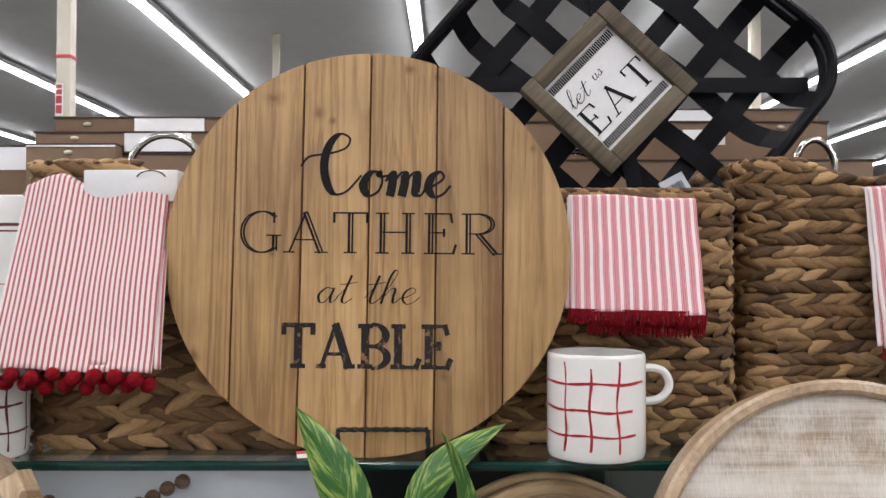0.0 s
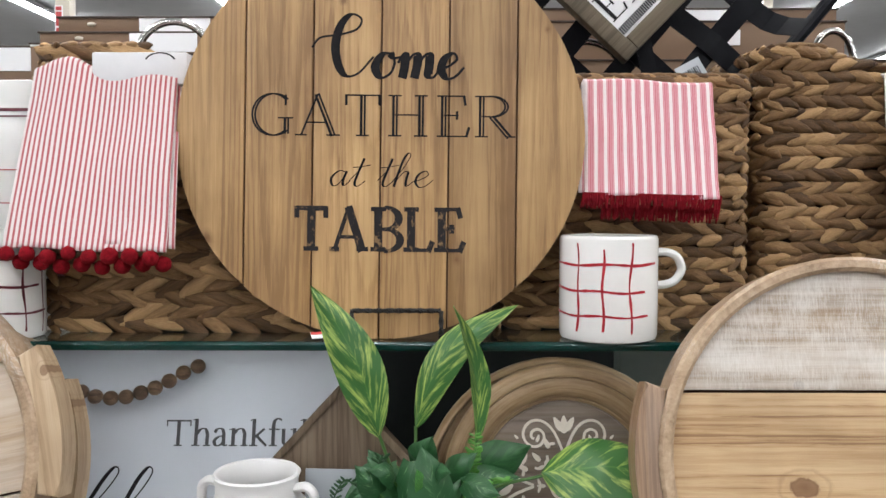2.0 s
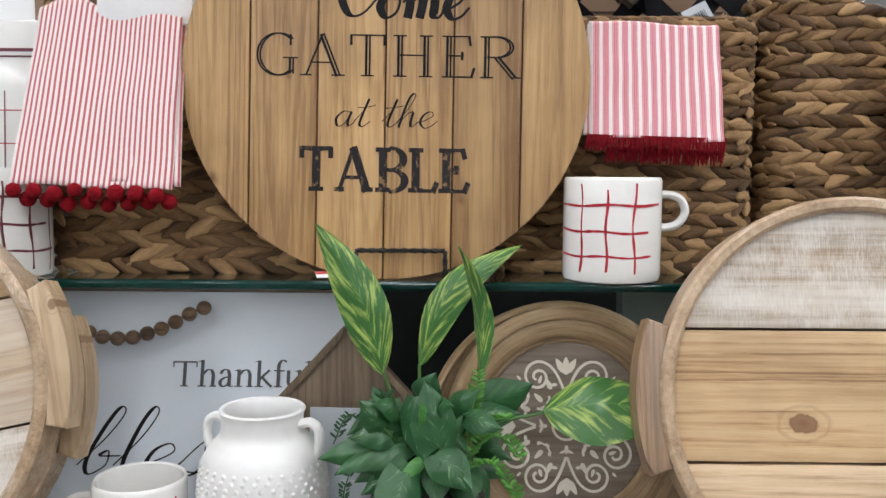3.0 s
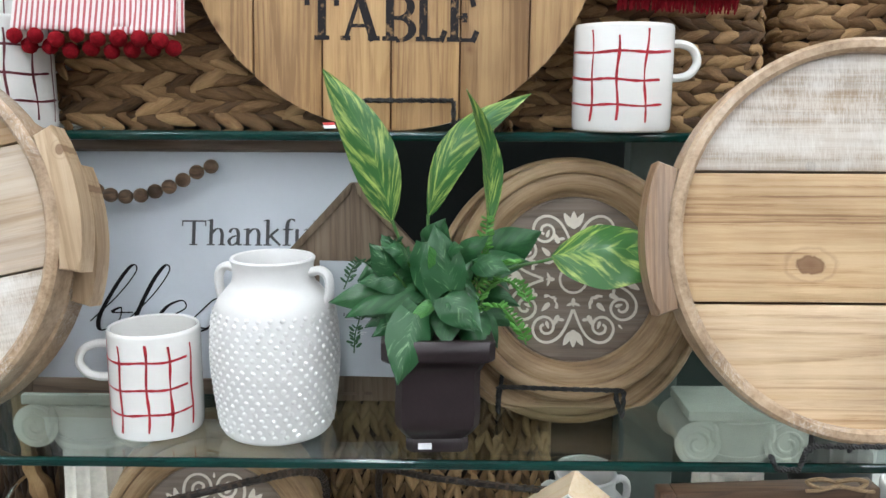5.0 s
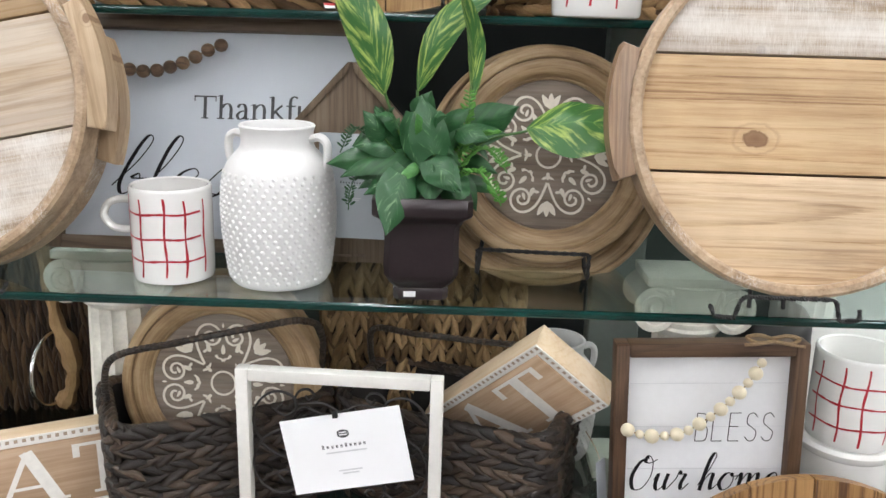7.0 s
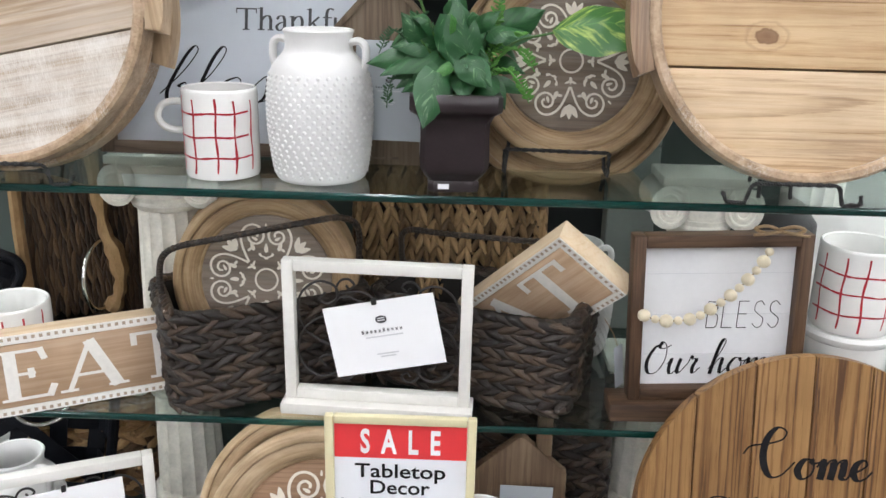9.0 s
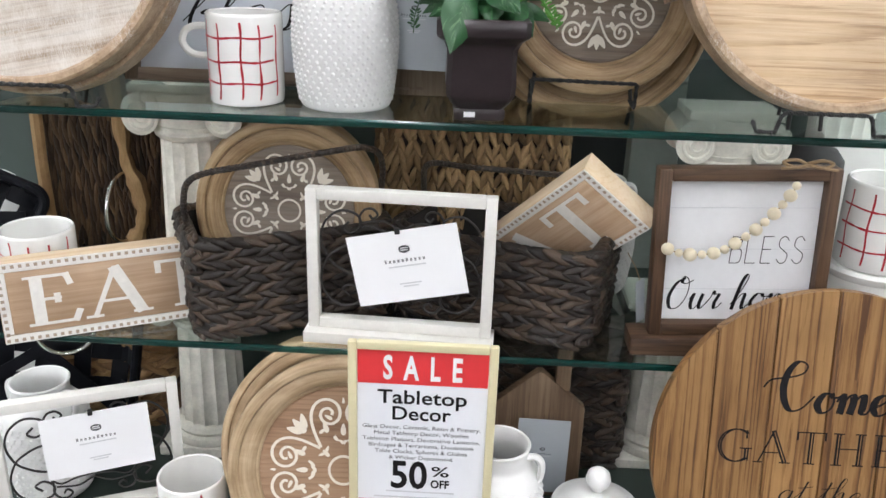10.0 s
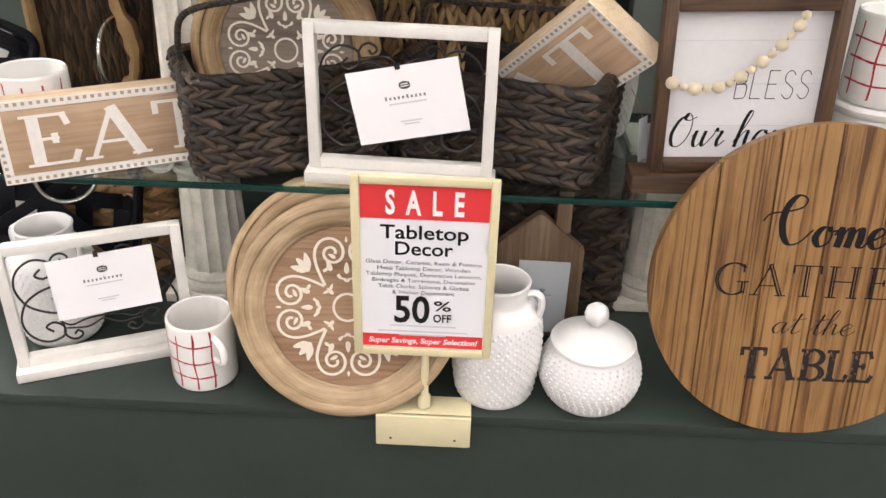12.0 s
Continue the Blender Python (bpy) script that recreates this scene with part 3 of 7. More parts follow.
def capital(bm, ch, x, z, h, K, k, y, inline=0.0, slab=None):
    """A serif capital with its lower left at x, z. K and k: thick and thin strokes, in parts of its height."""
    w = CAP_W[ch] * h
    K, k = K * h, k * h
    sf = slab * h if slab else k
    lay = [0.0]

    def bar(x0, z0, x1, z1, t):
        lay[0] += 0.00003
        d = Vector((x1 - x0, z1 - z0)).normalized()
        sx, sz = -d.y * t / 2, d.x * t / 2
        if inline and t == K:
            for a, b in ((-1, -0.35), (0.1, 1)):
                quad(bm, [(x0 + sx * a, z0 + sz * a), (x1 + sx * a, z1 + sz * a), (x1 + sx * b, z1 + sz * b), (x0 + sx * b, z0 + sz * b)], y - lay[0])
        else:
            quad(bm, [(x0 + sx, z0 + sz), (x1 + sx, z1 + sz), (x1 - sx, z1 - sz), (x0 - sx, z0 - sz)], y - lay[0])

    def serif(cx, cz, half):
        bar(cx - half, cz, cx + half, cz, sf)

    def stem(cx, z0=0.0, z1=1.0):
        bar(x + cx, z + z0 * h, x + cx, z + z1 * h, K)
        for q in (z0, z1):
            serif(x + cx, z + q * h + (sf / 2 if q == 0 else -sf / 2), K * 0.5 + h * 0.085)

    def bow(cx, cz, rx, rz, a0, a1):
        lay[0] += 0.00003
        if inline:
            for q in (0.0, 0.5):
                stroke(bm, [(x + px, z + pz) for px, pz in arc(cx + q * K, cz, rx, rz, a0, a1, 16)], K * 0.36, k, y - lay[0], n=2)
        else:
            stroke(bm, [(x + px, z + pz) for px, pz in arc(cx, cz, rx, rz, a0, a1, 16)], K, k, y - lay[0], n=2)
    if ch == "T":
        stem(w / 2)
        bar(x + 0.02 * h, z + h - k / 2, x + w - 0.02 * h, z + h - k / 2, max(k, sf))
        for q in (0.04 * h, w - 0.04 * h):
            bar(x + q, z + h, x + q, z + h * 0.74, k * 1.6)
    elif ch == "A":
        bar(x + 0.12 * h, z, x + w / 2, z + h, k * 1.3)
        bar(x + w - 0.14 * h, z, x + w / 2 - 0.02 * h, z + h, K)
        bar(x + 0.26 * h, z + 0.32 * h, x + w - 0.28 * h, z + 0.32 * h, k)
        serif(x + 0.12 * h, z + sf / 2, 0.13 * h)
        serif(x + w - 0.14 * h, z + sf / 2, 0.15 * h)
    elif ch == "H":
        stem(0.2 * h)
        stem(w - 0.2 * h)
        bar(x + 0.2 * h, z + 0.52 * h, x + w - 0.2 * h, z + 0.52 * h, k)
    elif ch in "EL":
        stem(0.2 * h)
        rows = ((0.0, 1), (0.52, 0.72), (1.0, 0.92)) if ch == "E" else ((0.0, 1),)
        for q, ln in rows:
            zz = z + q * h + (k / 2 if q == 0 else -k / 2 if q == 1 else 0)
            bar(x + 0.2 * h, zz, x + w * ln, zz, max(k, sf * 0.8))
            tip = 0.24 if q != 0.52 else 0.1
            if q == 0:
                bar(x + w - k, z, x + w + 0.03 * h, z + tip * h, k * 1.7)
            elif q == 1:
                bar(x + w * ln - k, z + h, x + w * ln, z + h - tip * h, k * 1.6)
            else:
                bar(x + w * ln - k, zz - tip * h, x + w * ln - k, zz + tip * h, k * 1.6)
    elif ch in "RB":
        stem(0.2 * h)
        bow(0.36 * h, 0.74 * h, 0.36 * h, 0.25 * h, -90, 90)
        bar(x + 0.2 * h, z + h - k / 2, x + 0.4 * h, z + h - k / 2, k)
        bar(x + 0.2 * h, z + 0.5 * h, x + 0.4 * h, z + 0.5 * h, k)
        if ch == "R":
            bar(x + 0.42 * h, z + 0.5 * h, x + w - 0.06 * h, z, K)
            serif(x + w - 0.02 * h, z + sf / 2, 0.1 * h)
        else:
            bow(0.36 * h, 0.255 * h, 0.40 * h, 0.25 * h, -90, 90)
            bar(x + 0.2 * h, z + k / 2, x + 0.4 * h, z + k / 2, k)
    elif ch == "G":
        bow(0.5 * h, 0.5 * h, 0.44 * h, 0.5 * h, 48, 312)
        bar(x + 0.82 * h, z + 0.04 * h, x + 0.82 * h, z + 0.42 * h, K)
        serif(x + 0.80 * h, z + 0.42 * h, 0.17 * h)
        bar(x + 0.80 * h, z + 0.98 * h, x + 0.80 * h, z + 0.72 * h, k * 1.4)
    return w


def capitals(root, material, word, x, z, h, K, k, y, gap=0.08, inline=0.0, slab=None, width=None, wide=1.0):
    """A word of serif capitals, each letter a part; width: the whole word's width."""
    widths = [CAP_W[c] * h * wide for c in word]
    free = (width - sum(widths)) / max(1, len(word) - 1) if width else gap * h
    if width and free < 0.05 * h:
        k_ = width / (sum(widths) + 0.06 * h * (len(word) - 1))
        wide, widths, free = wide * k_, [q * k_ for q in widths], 0.06 * h * k_
    for c, w in zip(word, widths):
        bm = bmesh.new()
        capital(bm, c, 0.0, z, h, K, k, y, inline, slab)
        bmesh.ops.scale(bm, vec=(wide, 1, 1), verts=bm.verts)
        bmesh.ops.translate(bm, vec=(x, 0, 0), verts=bm.verts)
        part("letter", bm, material, root, "", False)
        x += w + free


# joined hand letters in a box of x-height 1: strokes and advance
HAND = {
    "o": ([[(0.75, 0.95), (0.35, 0.95), (0.12, 0.45), (0.35, 0.02), (0.68, 0.2), (0.78, 0.65), (0.6, 0.97), (0.75, 0.8), (1.05, 0.85)]], 0.95),
    "m": ([[(-0.05, 0.6), (0.15, 0.98), (0.2, 0.5), (0.16, 0.0)], [(0.17, 0.3), (0.4, 0.85), (0.58, 0.95), (0.64, 0.6), (0.58, 0.0)], [(0.6, 0.3), (0.82, 0.85), (1.02, 0.95), (1.06, 0.5), (1.06, 0.12), (1.25, 0.05), (1.42, 0.35)]], 1.38),
    "e": ([[(-0.05, 0.3), (0.3, 0.45), (0.62, 0.75), (0.48, 1.0), (0.2, 0.8), (0.12, 0.35), (0.35, 0.0), (0.65, 0.1), (0.9, 0.45)]], 0.85),
    "a": ([[(0.7, 0.9), (0.35, 0.95), (0.1, 0.5), (0.25, 0.05), (0.52, 0.2), (0.72, 0.95)], [(0.72, 0.95), (0.66, 0.4), (0.74, 0.05), (1.0, 0.35)]], 0.95),
    "t": ([[(-0.02, 0.35), (0.3, 1.0), (0.42, 1.75), (0.3, 0.8), (0.26, 0.2), (0.42, 0.02), (0.72, 0.35)], [(0.0, 1.18), (0.35, 1.22), (0.78, 1.34)]], 0.68),
    "h": ([[(-0.02, 0.3), (0.35, 1.2), (0.52, 1.9), (0.4, 2.1), (0.25, 1.7), (0.16, 0.8), (0.12, 0.0)], [(0.14, 0.35), (0.4, 0.9), (0.6, 0.92), (0.6, 0.4), (0.68, 0.05), (0.95, 0.35)]], 0.92),
    "l": ([[(-0.02, 0.3), (0.35, 1.2), (0.5, 1.95), (0.36, 2.15), (0.22, 1.6), (0.16, 0.5), (0.3, 0.02), (0.6, 0.35)]], 0.56),
    "b": ([[(-0.02, 0.3), (0.38, 1.2), (0.56, 1.95), (0.42, 2.15), (0.26, 1.6), (0.14, 0.5), (0.3, 0.02), (0.6, 0.3), (0.55, 0.75), (0.4, 0.6), (0.85, 0.6)]], 0.8),
    "s": ([[(-0.02, 0.3), (0.35, 1.05), (0.5, 0.7), (0.52, 0.25), (0.3, 0.0), (0.1, 0.15), (0.5, 0.1), (0.8, 0.4)]], 0.75),
    "u": ([[(-0.02, 0.6), (0.15, 0.95), (0.12, 0.35), (0.28, 0.02), (0.55, 0.3), (0.66, 0.95)], [(0.66, 0.95), (0.6, 0.35), (0.7, 0.05), (0.98, 0.4)]], 0.92),
    "r": ([[(-0.02, 0.3), (0.2, 0.7), (0.28, 1.1), (0.4, 0.92), (0.62, 0.9), (0.5, 0.4), (0.6, 0.05), (0.9, 0.4)]], 0.82),
    "d": ([[(0.7, 0.9), (0.35, 0.95), (0.1, 0.5), (0.25, 0.05), (0.52, 0.2), (0.75, 1.0), (0.9, 2.1)], [(0.88, 2.1), (0.68, 0.5), (0.76, 0.05), (1.0, 0.35)]], 0.95),
    "C": ([[(-0.40, 1.04), (-0.15, 1.38), (0.54, 1.50), (1.08, 1.70), (1.18, 2.04), (0.82, 2.20), (0.50, 1.84), (0.40, 1.14), (0.59, 0.44), (0.92, 0.06), (1.34, 0.18), (1.77, 0.74)]], 1.42),
    "O": ([[(0.75, 1.85), (0.35, 1.6), (0.1, 0.8), (0.3, 0.1), (0.75, 0.12), (1.05, 0.8), (1.0, 1.6), (0.72, 1.95), (0.6, 1.65), (0.85, 1.55), (1.2, 1.75)]], 1.28),
    " ": ([], 0.6),
}


def hand(bm, word, x, z, h, thick, thin, y, slant=0.18, stretch=1.0):
    """Joined lettering; h is the height of the small letters. Returns the end's x."""
    lay = 0.0
    for c in word:
        rows, adv = HAND[c]
        for pts in rows:
            lay += 0.00003
            stroke(bm, [(x + px * h * stretch, z + pz * h) for px, pz in pts], thick * h, thin * h, y - lay, 7, 0.0 if slant == 0 else 0.0, True) if slant == 0 else \
                stroke(bm, [(x + px * h * stretch + slant * pz * h, z + pz * h) for px, pz in pts], thick * h, thin * h, y - lay, 7, 0.0, True)
        x += adv * h * stretch
    return x


def printed(word, size, wide=1.0, bold=0.0, align="CENTER"):
    """Lettering in the built-in font as a flat mesh that stands in x and z and faces -y."""
    cu = bpy.data.curves.new("lettering", "FONT")
    cu.body, cu.size, cu.offset, cu.align_x = word, size, bold, align
    cu.resolution_u = 3
    ob = bpy.data.objects.new("lettering", cu)
    me = bpy.data.meshes.new_from_object(ob)
    bm = bmesh.new()
    bm.from_mesh(me)
    bpy.data.objects.remove(ob)
    bpy.data.meshes.remove(me)
    bpy.data.curves.remove(cu)
    bmesh.ops.transform(bm, matrix=Matrix.Rotation(radians(90), 4, "X") @ Matrix.Diagonal((wide, 1, 1, 1)), verts=bm.verts)
    return bm


def at(x, y, z, lean=0.0, roll=0.0, turn=0.0):
    """A thing's pose: lean back, roll clockwise as seen from the front, and turn about the upright."""
    return Matrix.Translation((x, y, z)) @ Matrix.Rotation(radians(turn), 4, "Z") @ Matrix.Rotation(radians(-lean), 4, "X") @ Matrix.Rotation(radians(roll), 4, "Y")


# a strand: a creased, slightly bowed strip of dried leaf, half-length 1 along x
SV, SF = [], []
SEG, PROF = 8, ((-1.0, 0.22), (-0.72, 0.72), (-0.35, 0.98), (0.05, 1.0), (0.42, 0.90), (0.75, 0.62), (1.0, 0.20))
for i, (sx, sr) in enumerate(PROF):
    for k in range(SEG):
        a_ = 2 * math.pi * k / SEG
        crease = 1.0 if k % 2 == 0 else 0.80
        SV.append((sx, sr * crease * math.cos(a_) + 0.30 * (1 - sx * sx) - 0.15, sr * crease * math.sin(a_)))
for i in range(len(PROF) - 1):
    for k in range(SEG):
        SF.append((i * SEG + k, i * SEG + (k + 1) % SEG, (i + 1) * SEG + (k + 1) % SEG, (i + 1) * SEG + k))
SF += [tuple(reversed(range(SEG))), tuple(range((len(PROF) - 1) * SEG, len(PROF) * SEG))]
SVN = np.array(SV)


def strands(name, mats, material, parent, label="", kind=""):
    """Many strands joined into one mesh."""
    vs, fs = [], []
    for q in mats:
        a = np.array(q)
        o = len(vs) * len(SV)
        vs.append(SVN @ a[:3, :3].T + a[:3, 3])
        fs += [tuple(i + o for i in f) for f in SF]
    me = bpy.data.meshes.new(name)
    me.from_pydata(np.concatenate(vs).tolist(), [], fs)
    me.materials.append(material)
    me.shade_smooth()
    ob = new(name, me)
    ob.parent = parent
    return tagged(ob, label, "", "", kind)


STRAND = bpy.data.meshes.new("strand")
STRAND.from_pydata(SVN.tolist(), [], SF)
STRAND.shade_smooth()
STRAND_MESH = {}


def strand(q, material, parent):
    """One strand as an object of its own, on a shared mesh."""
    if material.name not in STRAND_MESH:
        STRAND_MESH[material.name] = STRAND.copy()
        STRAND_MESH[material.name].materials.append(material)
    ob = new("strand", STRAND_MESH[material.name])
    ob.matrix_basis = Matrix(q)
    ob.parent = parent


def loop_path(w, d, r):
    """Points, tangents and outward normals round a rectangle with rounded corners, from the front's left corner."""
    def f(s):
        runs = [(w - 2 * r, (-w / 2 + r, -d / 2), (1, 0)), (d - 2 * r, (w / 2, -d / 2 + r), (0, 1)), (w - 2 * r, (w / 2 - r, d / 2), (-1, 0)), (d - 2 * r, (-w / 2, d / 2 - r), (0, -1))]
        cen = [(w / 2 - r, -d / 2 + r), (w / 2 - r, d / 2 - r), (-w / 2 + r, d / 2 - r), (-w / 2 + r, -d / 2 + r)]
        for i in range(4):
            ln, p, t = runs[i]
            if s <= ln:
                return (p[0] + t[0] * s, p[1] + t[1] * s), t, (t[1], -t[0])
            s -= ln
            q = r * math.pi / 2
            if s <= q:
                a = -math.pi / 2 + i * math.pi / 2 + s / r
                return (cen[i][0] + r * math.cos(a), cen[i][1] + r * math.sin(a)), (-math.sin(a), math.cos(a)), (math.cos(a), math.sin(a))
            s -= q
        return f(0)
    return f, 2 * (w + d) - 8 * r + 2 * math.pi * r


def basket(name, m, w, d, h, material, liner, label, group="", row=0.013, step=0.024, ln=0.023, fat=0.0085, tilt=24, flare=0.0, top=None, upright=False, seed=1, single=None, thick=0.85):
    """A woven basket: an inner shell coloured as shade between strands, braided rows of strands, and a rope rim."""
    rnd = random.Random(seed)
    root = thing(name, m, label, "basket", group)
    f, total = loop_path(w, d, min(0.03, w * 0.15))
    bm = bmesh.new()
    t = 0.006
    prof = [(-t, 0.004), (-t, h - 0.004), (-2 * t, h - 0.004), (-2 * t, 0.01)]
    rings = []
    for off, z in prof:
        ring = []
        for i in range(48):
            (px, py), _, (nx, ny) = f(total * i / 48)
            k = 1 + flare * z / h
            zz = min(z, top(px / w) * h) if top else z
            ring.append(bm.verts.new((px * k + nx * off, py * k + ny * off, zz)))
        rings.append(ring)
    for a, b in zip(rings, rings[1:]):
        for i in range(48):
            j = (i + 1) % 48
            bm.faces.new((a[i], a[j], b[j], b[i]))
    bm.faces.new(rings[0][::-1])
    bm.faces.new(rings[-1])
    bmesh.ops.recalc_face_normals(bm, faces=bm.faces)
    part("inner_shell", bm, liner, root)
    rows = int(h / row)
    ms, count = [], 0
    for r in range(rows):
        z = (r + 0.5) * h / rows
        n = int(total / step)
        for i in range(n):
            s = total * ((i + (0.5 if r % 4 > 1 else 0) + rnd.uniform(-0.12, 0.12)) % n) / n
            (px, py), (tx, ty), (nx, ny) = f(s)
            if top and z > top(px / w) * h:
                continue
            k = 1 + flare * z / h
            a = radians(tilt + rnd.uniform(-10, 10)) * (1 if r % 2 else -1)
            if upright:
                a = radians(90 + (tilt if i % 2 else -tilt) + rnd.uniform(-6, 6))
            T = Vector((tx, ty, 0))
            N = Vector((nx, ny, 0))
            U = Vector((0, 0, 1))
            X = (T * math.cos(a) + U * math.sin(a) + N * rnd.uniform(-0.18, 0.18)).normalized()
            Y = N.cross(X).normalized()
            L, W = ln * rnd.uniform(0.85, 1.12), fat * rnd.uniform(0.85, 1.12)
            c = Vector((px * k, py * k, z + rnd.uniform(-0.0012, 0.0012))) + N * rnd.uniform(-0.001, 0.0015)
            q = [[X.x * L, Y.x * W, N.x * W * thick, c.x], [X.y * L, Y.y * W, N.y * W * thick, c.y], [X.z * L, Y.z * W, N.z * W * thick, c.z], [0, 0, 0, 1]]
            if single and ny < -0.6 and count < 300:
                strand(q, single, root)
                count += 1
            else:
                ms.append(q)
    strands("weave", ms, material, root, "", "stuff")
    ms = []
    n = int(total / (step * 0.6))
    for i in range(n):
        (px, py), (tx, ty), (nx, ny) = f(total * i / n)
        z = (top(px / w) * h if top else h)
        k = 1 + flare * z / h
        T, N, U = Vector((tx, ty, 0)), Vector((nx, ny, 0)), Vector((0, 0, 1))
        X = (T * 0.85 + N * 0.42 + U * rnd.uniform(0.02, 0.16)).normalized()
        Y = (U.cross(X)).normalized()
        Z = X.cross(Y)
        L, W = ln * 0.78, fat * 0.8
        c = Vector((px * k, py * k, z)) - N * 0.006
        ms.append([[X.x * L, Y.x * W, Z.x * W, c.x], [X.y * L, Y.y * W, Z.y * W, c.y], [X.z * L, Y.z * W, Z.z * W, c.z], [0, 0, 0, 1]])
    strands("rope_rim", ms, material, root, "", "stuff")
    return root


def ring_handle(root, c, r, wire=0.0045, tilt=0.0, turn=0.0, squash=1.0):
    bm = bmesh.new()
    tube(bm, [(r * math.cos(2 * math.pi * i / 40), 0, squash * r * math.sin(2 * math.pi * i / 40)) for i in range(40)], wire, 10, True)
    return part("ring_handle", bm, CHROME, root, "polished nickel ring handle", m=at(*c, tilt, 0, turn))


def round_sign(m, plankmat, label, R=0.2085, dx=0.0, dz=0.0, cx=-0.004, ox=0.0, cz=0.0):
    root = thing("round_wooden_sign", m, label, "sign", "round signs")
    bm = bmesh.new()
    prism(bm, [(R * 0.993 * math.cos(2 * math.pi * i / 72), R * 0.993 * math.sin(2 * math.pi * i / 72)) for i in range(72)], 0.004, 0.016)
    part("backing_disc", bm, SIGNEDGE, root)
    step = 2 * R / 6
    for i in range(6):
        a, b = -R + i * step + (0.0009 if i else 0.0), -R + (i + 1) * step - (0.0009 if i < 5 else 0.0)
        n = 16
        xs = [a + (b - a) * k / n for k in range(n + 1)]
        if i in (0, 5):
            th = [math.acos(max(-1, min(1, q / R))) for q in (a, b)]
            xs = [R * math.cos(th[0] + (th[1] - th[0]) * k / n) for k in range(n + 1)]
        hi = [(x, math.sqrt(max(0.0, R * R - x * x))) for x in xs]
        lo = [(x, -z) for x, z in reversed(hi)]
        ol = hi + lo
        clean = [ol[0]] + [q for p, q in zip(ol, ol[1:]) if abs(p[0] - q[0]) + abs(p[1] - q[1]) > 1e-4]
        if abs(clean[0][0] - clean[-1][0]) + abs(clean[0][1] - clean[-1][1]) < 1e-4:
            clean.pop()
        bm = bmesh.new()
        prism(bm, clean[::-1], 0.0, 0.017, 0.0012)
        part("plank", bm, plankmat, root)
    y = -0.0006
    bm = bmesh.new()
    hand(bm, "C", -0.050 + cx, 0.064 + dz + cz, 0.0295, 0.31, 0.075, y, 0.12)
    hand(bm, "ome", 0.002 + cx + ox, 0.064 + dz + cz, 0.026, 0.36, 0.10, y, 0.10, 1.12)
    part("script_word", bm, INK, root, "black script lettering reading Come", smooth=False)
    capitals(root, INK, "GATHER", -0.131 + dx, 0.0045 + dz, 0.0425, 0.125, 0.035, y, inline=0.4, width=0.268, wide=1.08)
    bm = bmesh.new()
    hand(bm, "at the", -0.051 + dx, -0.047 + dz, 0.0165, 0.16, 0.05, y, 0.25, 1.36)
    part("fine_script", bm, INK, root, "thin black script reading at the", smooth=False)
    capitals(root, WORN, "TABLE", -0.083 + dx, -0.113 + dz, 0.0455, 0.21, 0.08, y, 0.0, slab=0.10, width=0.171)
    return root


def twisted(bm, pts, r=0.0019, pitch=0.0062):
    """Two wires twisted round each other along a line."""
    pts = [Vector(p) for p in pts]
    dense, acc = [], 0.0
    for a, b in zip(pts, pts[1:]):
        n = max(2, int((b - a).length / 0.0012))
        for i in range(n):
            dense.append(a.lerp(b, i / n))
    dense.append(pts[-1])
    for ph in (0, math.pi):
        line = []
        s = 0.0
        for i, q in enumerate(dense):
            d = (dense[min(i + 1, len(dense) - 1)] - dense[max(i - 1, 0)]).normalized()
            u = d.cross(Vector((0.31, 0.87, 0.38))).normalized()
            w = d.cross(u)
            if i:
                s += (q - dense[i - 1]).length
            a = 2 * math.pi * s / pitch + ph
            line.append(q + (u * math.cos(a) + w * math.sin(a)) * r * 0.75)
        tube(bm, line[::2], r, 5)
    return bm


def easel(m, width, lip, reach, height, label, hooked=False):
    """A wire plate stand: a front lip of twisted wire, two feet and a back support."""
    root = thing("plate_easel", m, label, "plate stand", "wire easels")
    hw = width / 2
    if hooked:
        half = [(-hw - 0.015, -0.004, lip - 0.012), (-hw - 0.012, -0.012, lip - 0.0215), (-hw + 0.008, -0.012, lip - 0.0225), (-hw + 0.013, -0.012, lip - 0.003), (-hw + 0.018, -0.012, lip)]
        pts = half + [(-x, y, z) for x, y, z in reversed(half)]
    else:
        pts = [(-hw, reach, 0.004), (-hw, 0.0, 0.006), (-hw, -0.006, lip), (hw, -0.006, lip), (hw, 0.0, 0.006), (hw, reach, 0.004)]
    part("front_lip", twisted(bmesh.new(), pts), BLACKMETAL, root, "twisted black wire lip")
    hw = hw * 0.3 if hooked else hw
    bm = bmesh.new()
    tube(bm, smoothline([(-hw, reach * 0.5, 0.004), (-hw * 0.8, reach * 0.62, height * 0.5), (0, reach * 0.75, height), (hw * 0.8, reach * 0.62, height * 0.5), (hw, reach * 0.5, 0.004)], 6), 0.0025, 6)
    part("back_support", bm, BLACKMETAL, root)
    bm = tube(bmesh.new(), [(0, reach * 0.75, height), (0, reach * 1.5, 0.003)], 0.0025, 6)
    part("rear_leg", bm, BLACKMETAL, root)
    return root


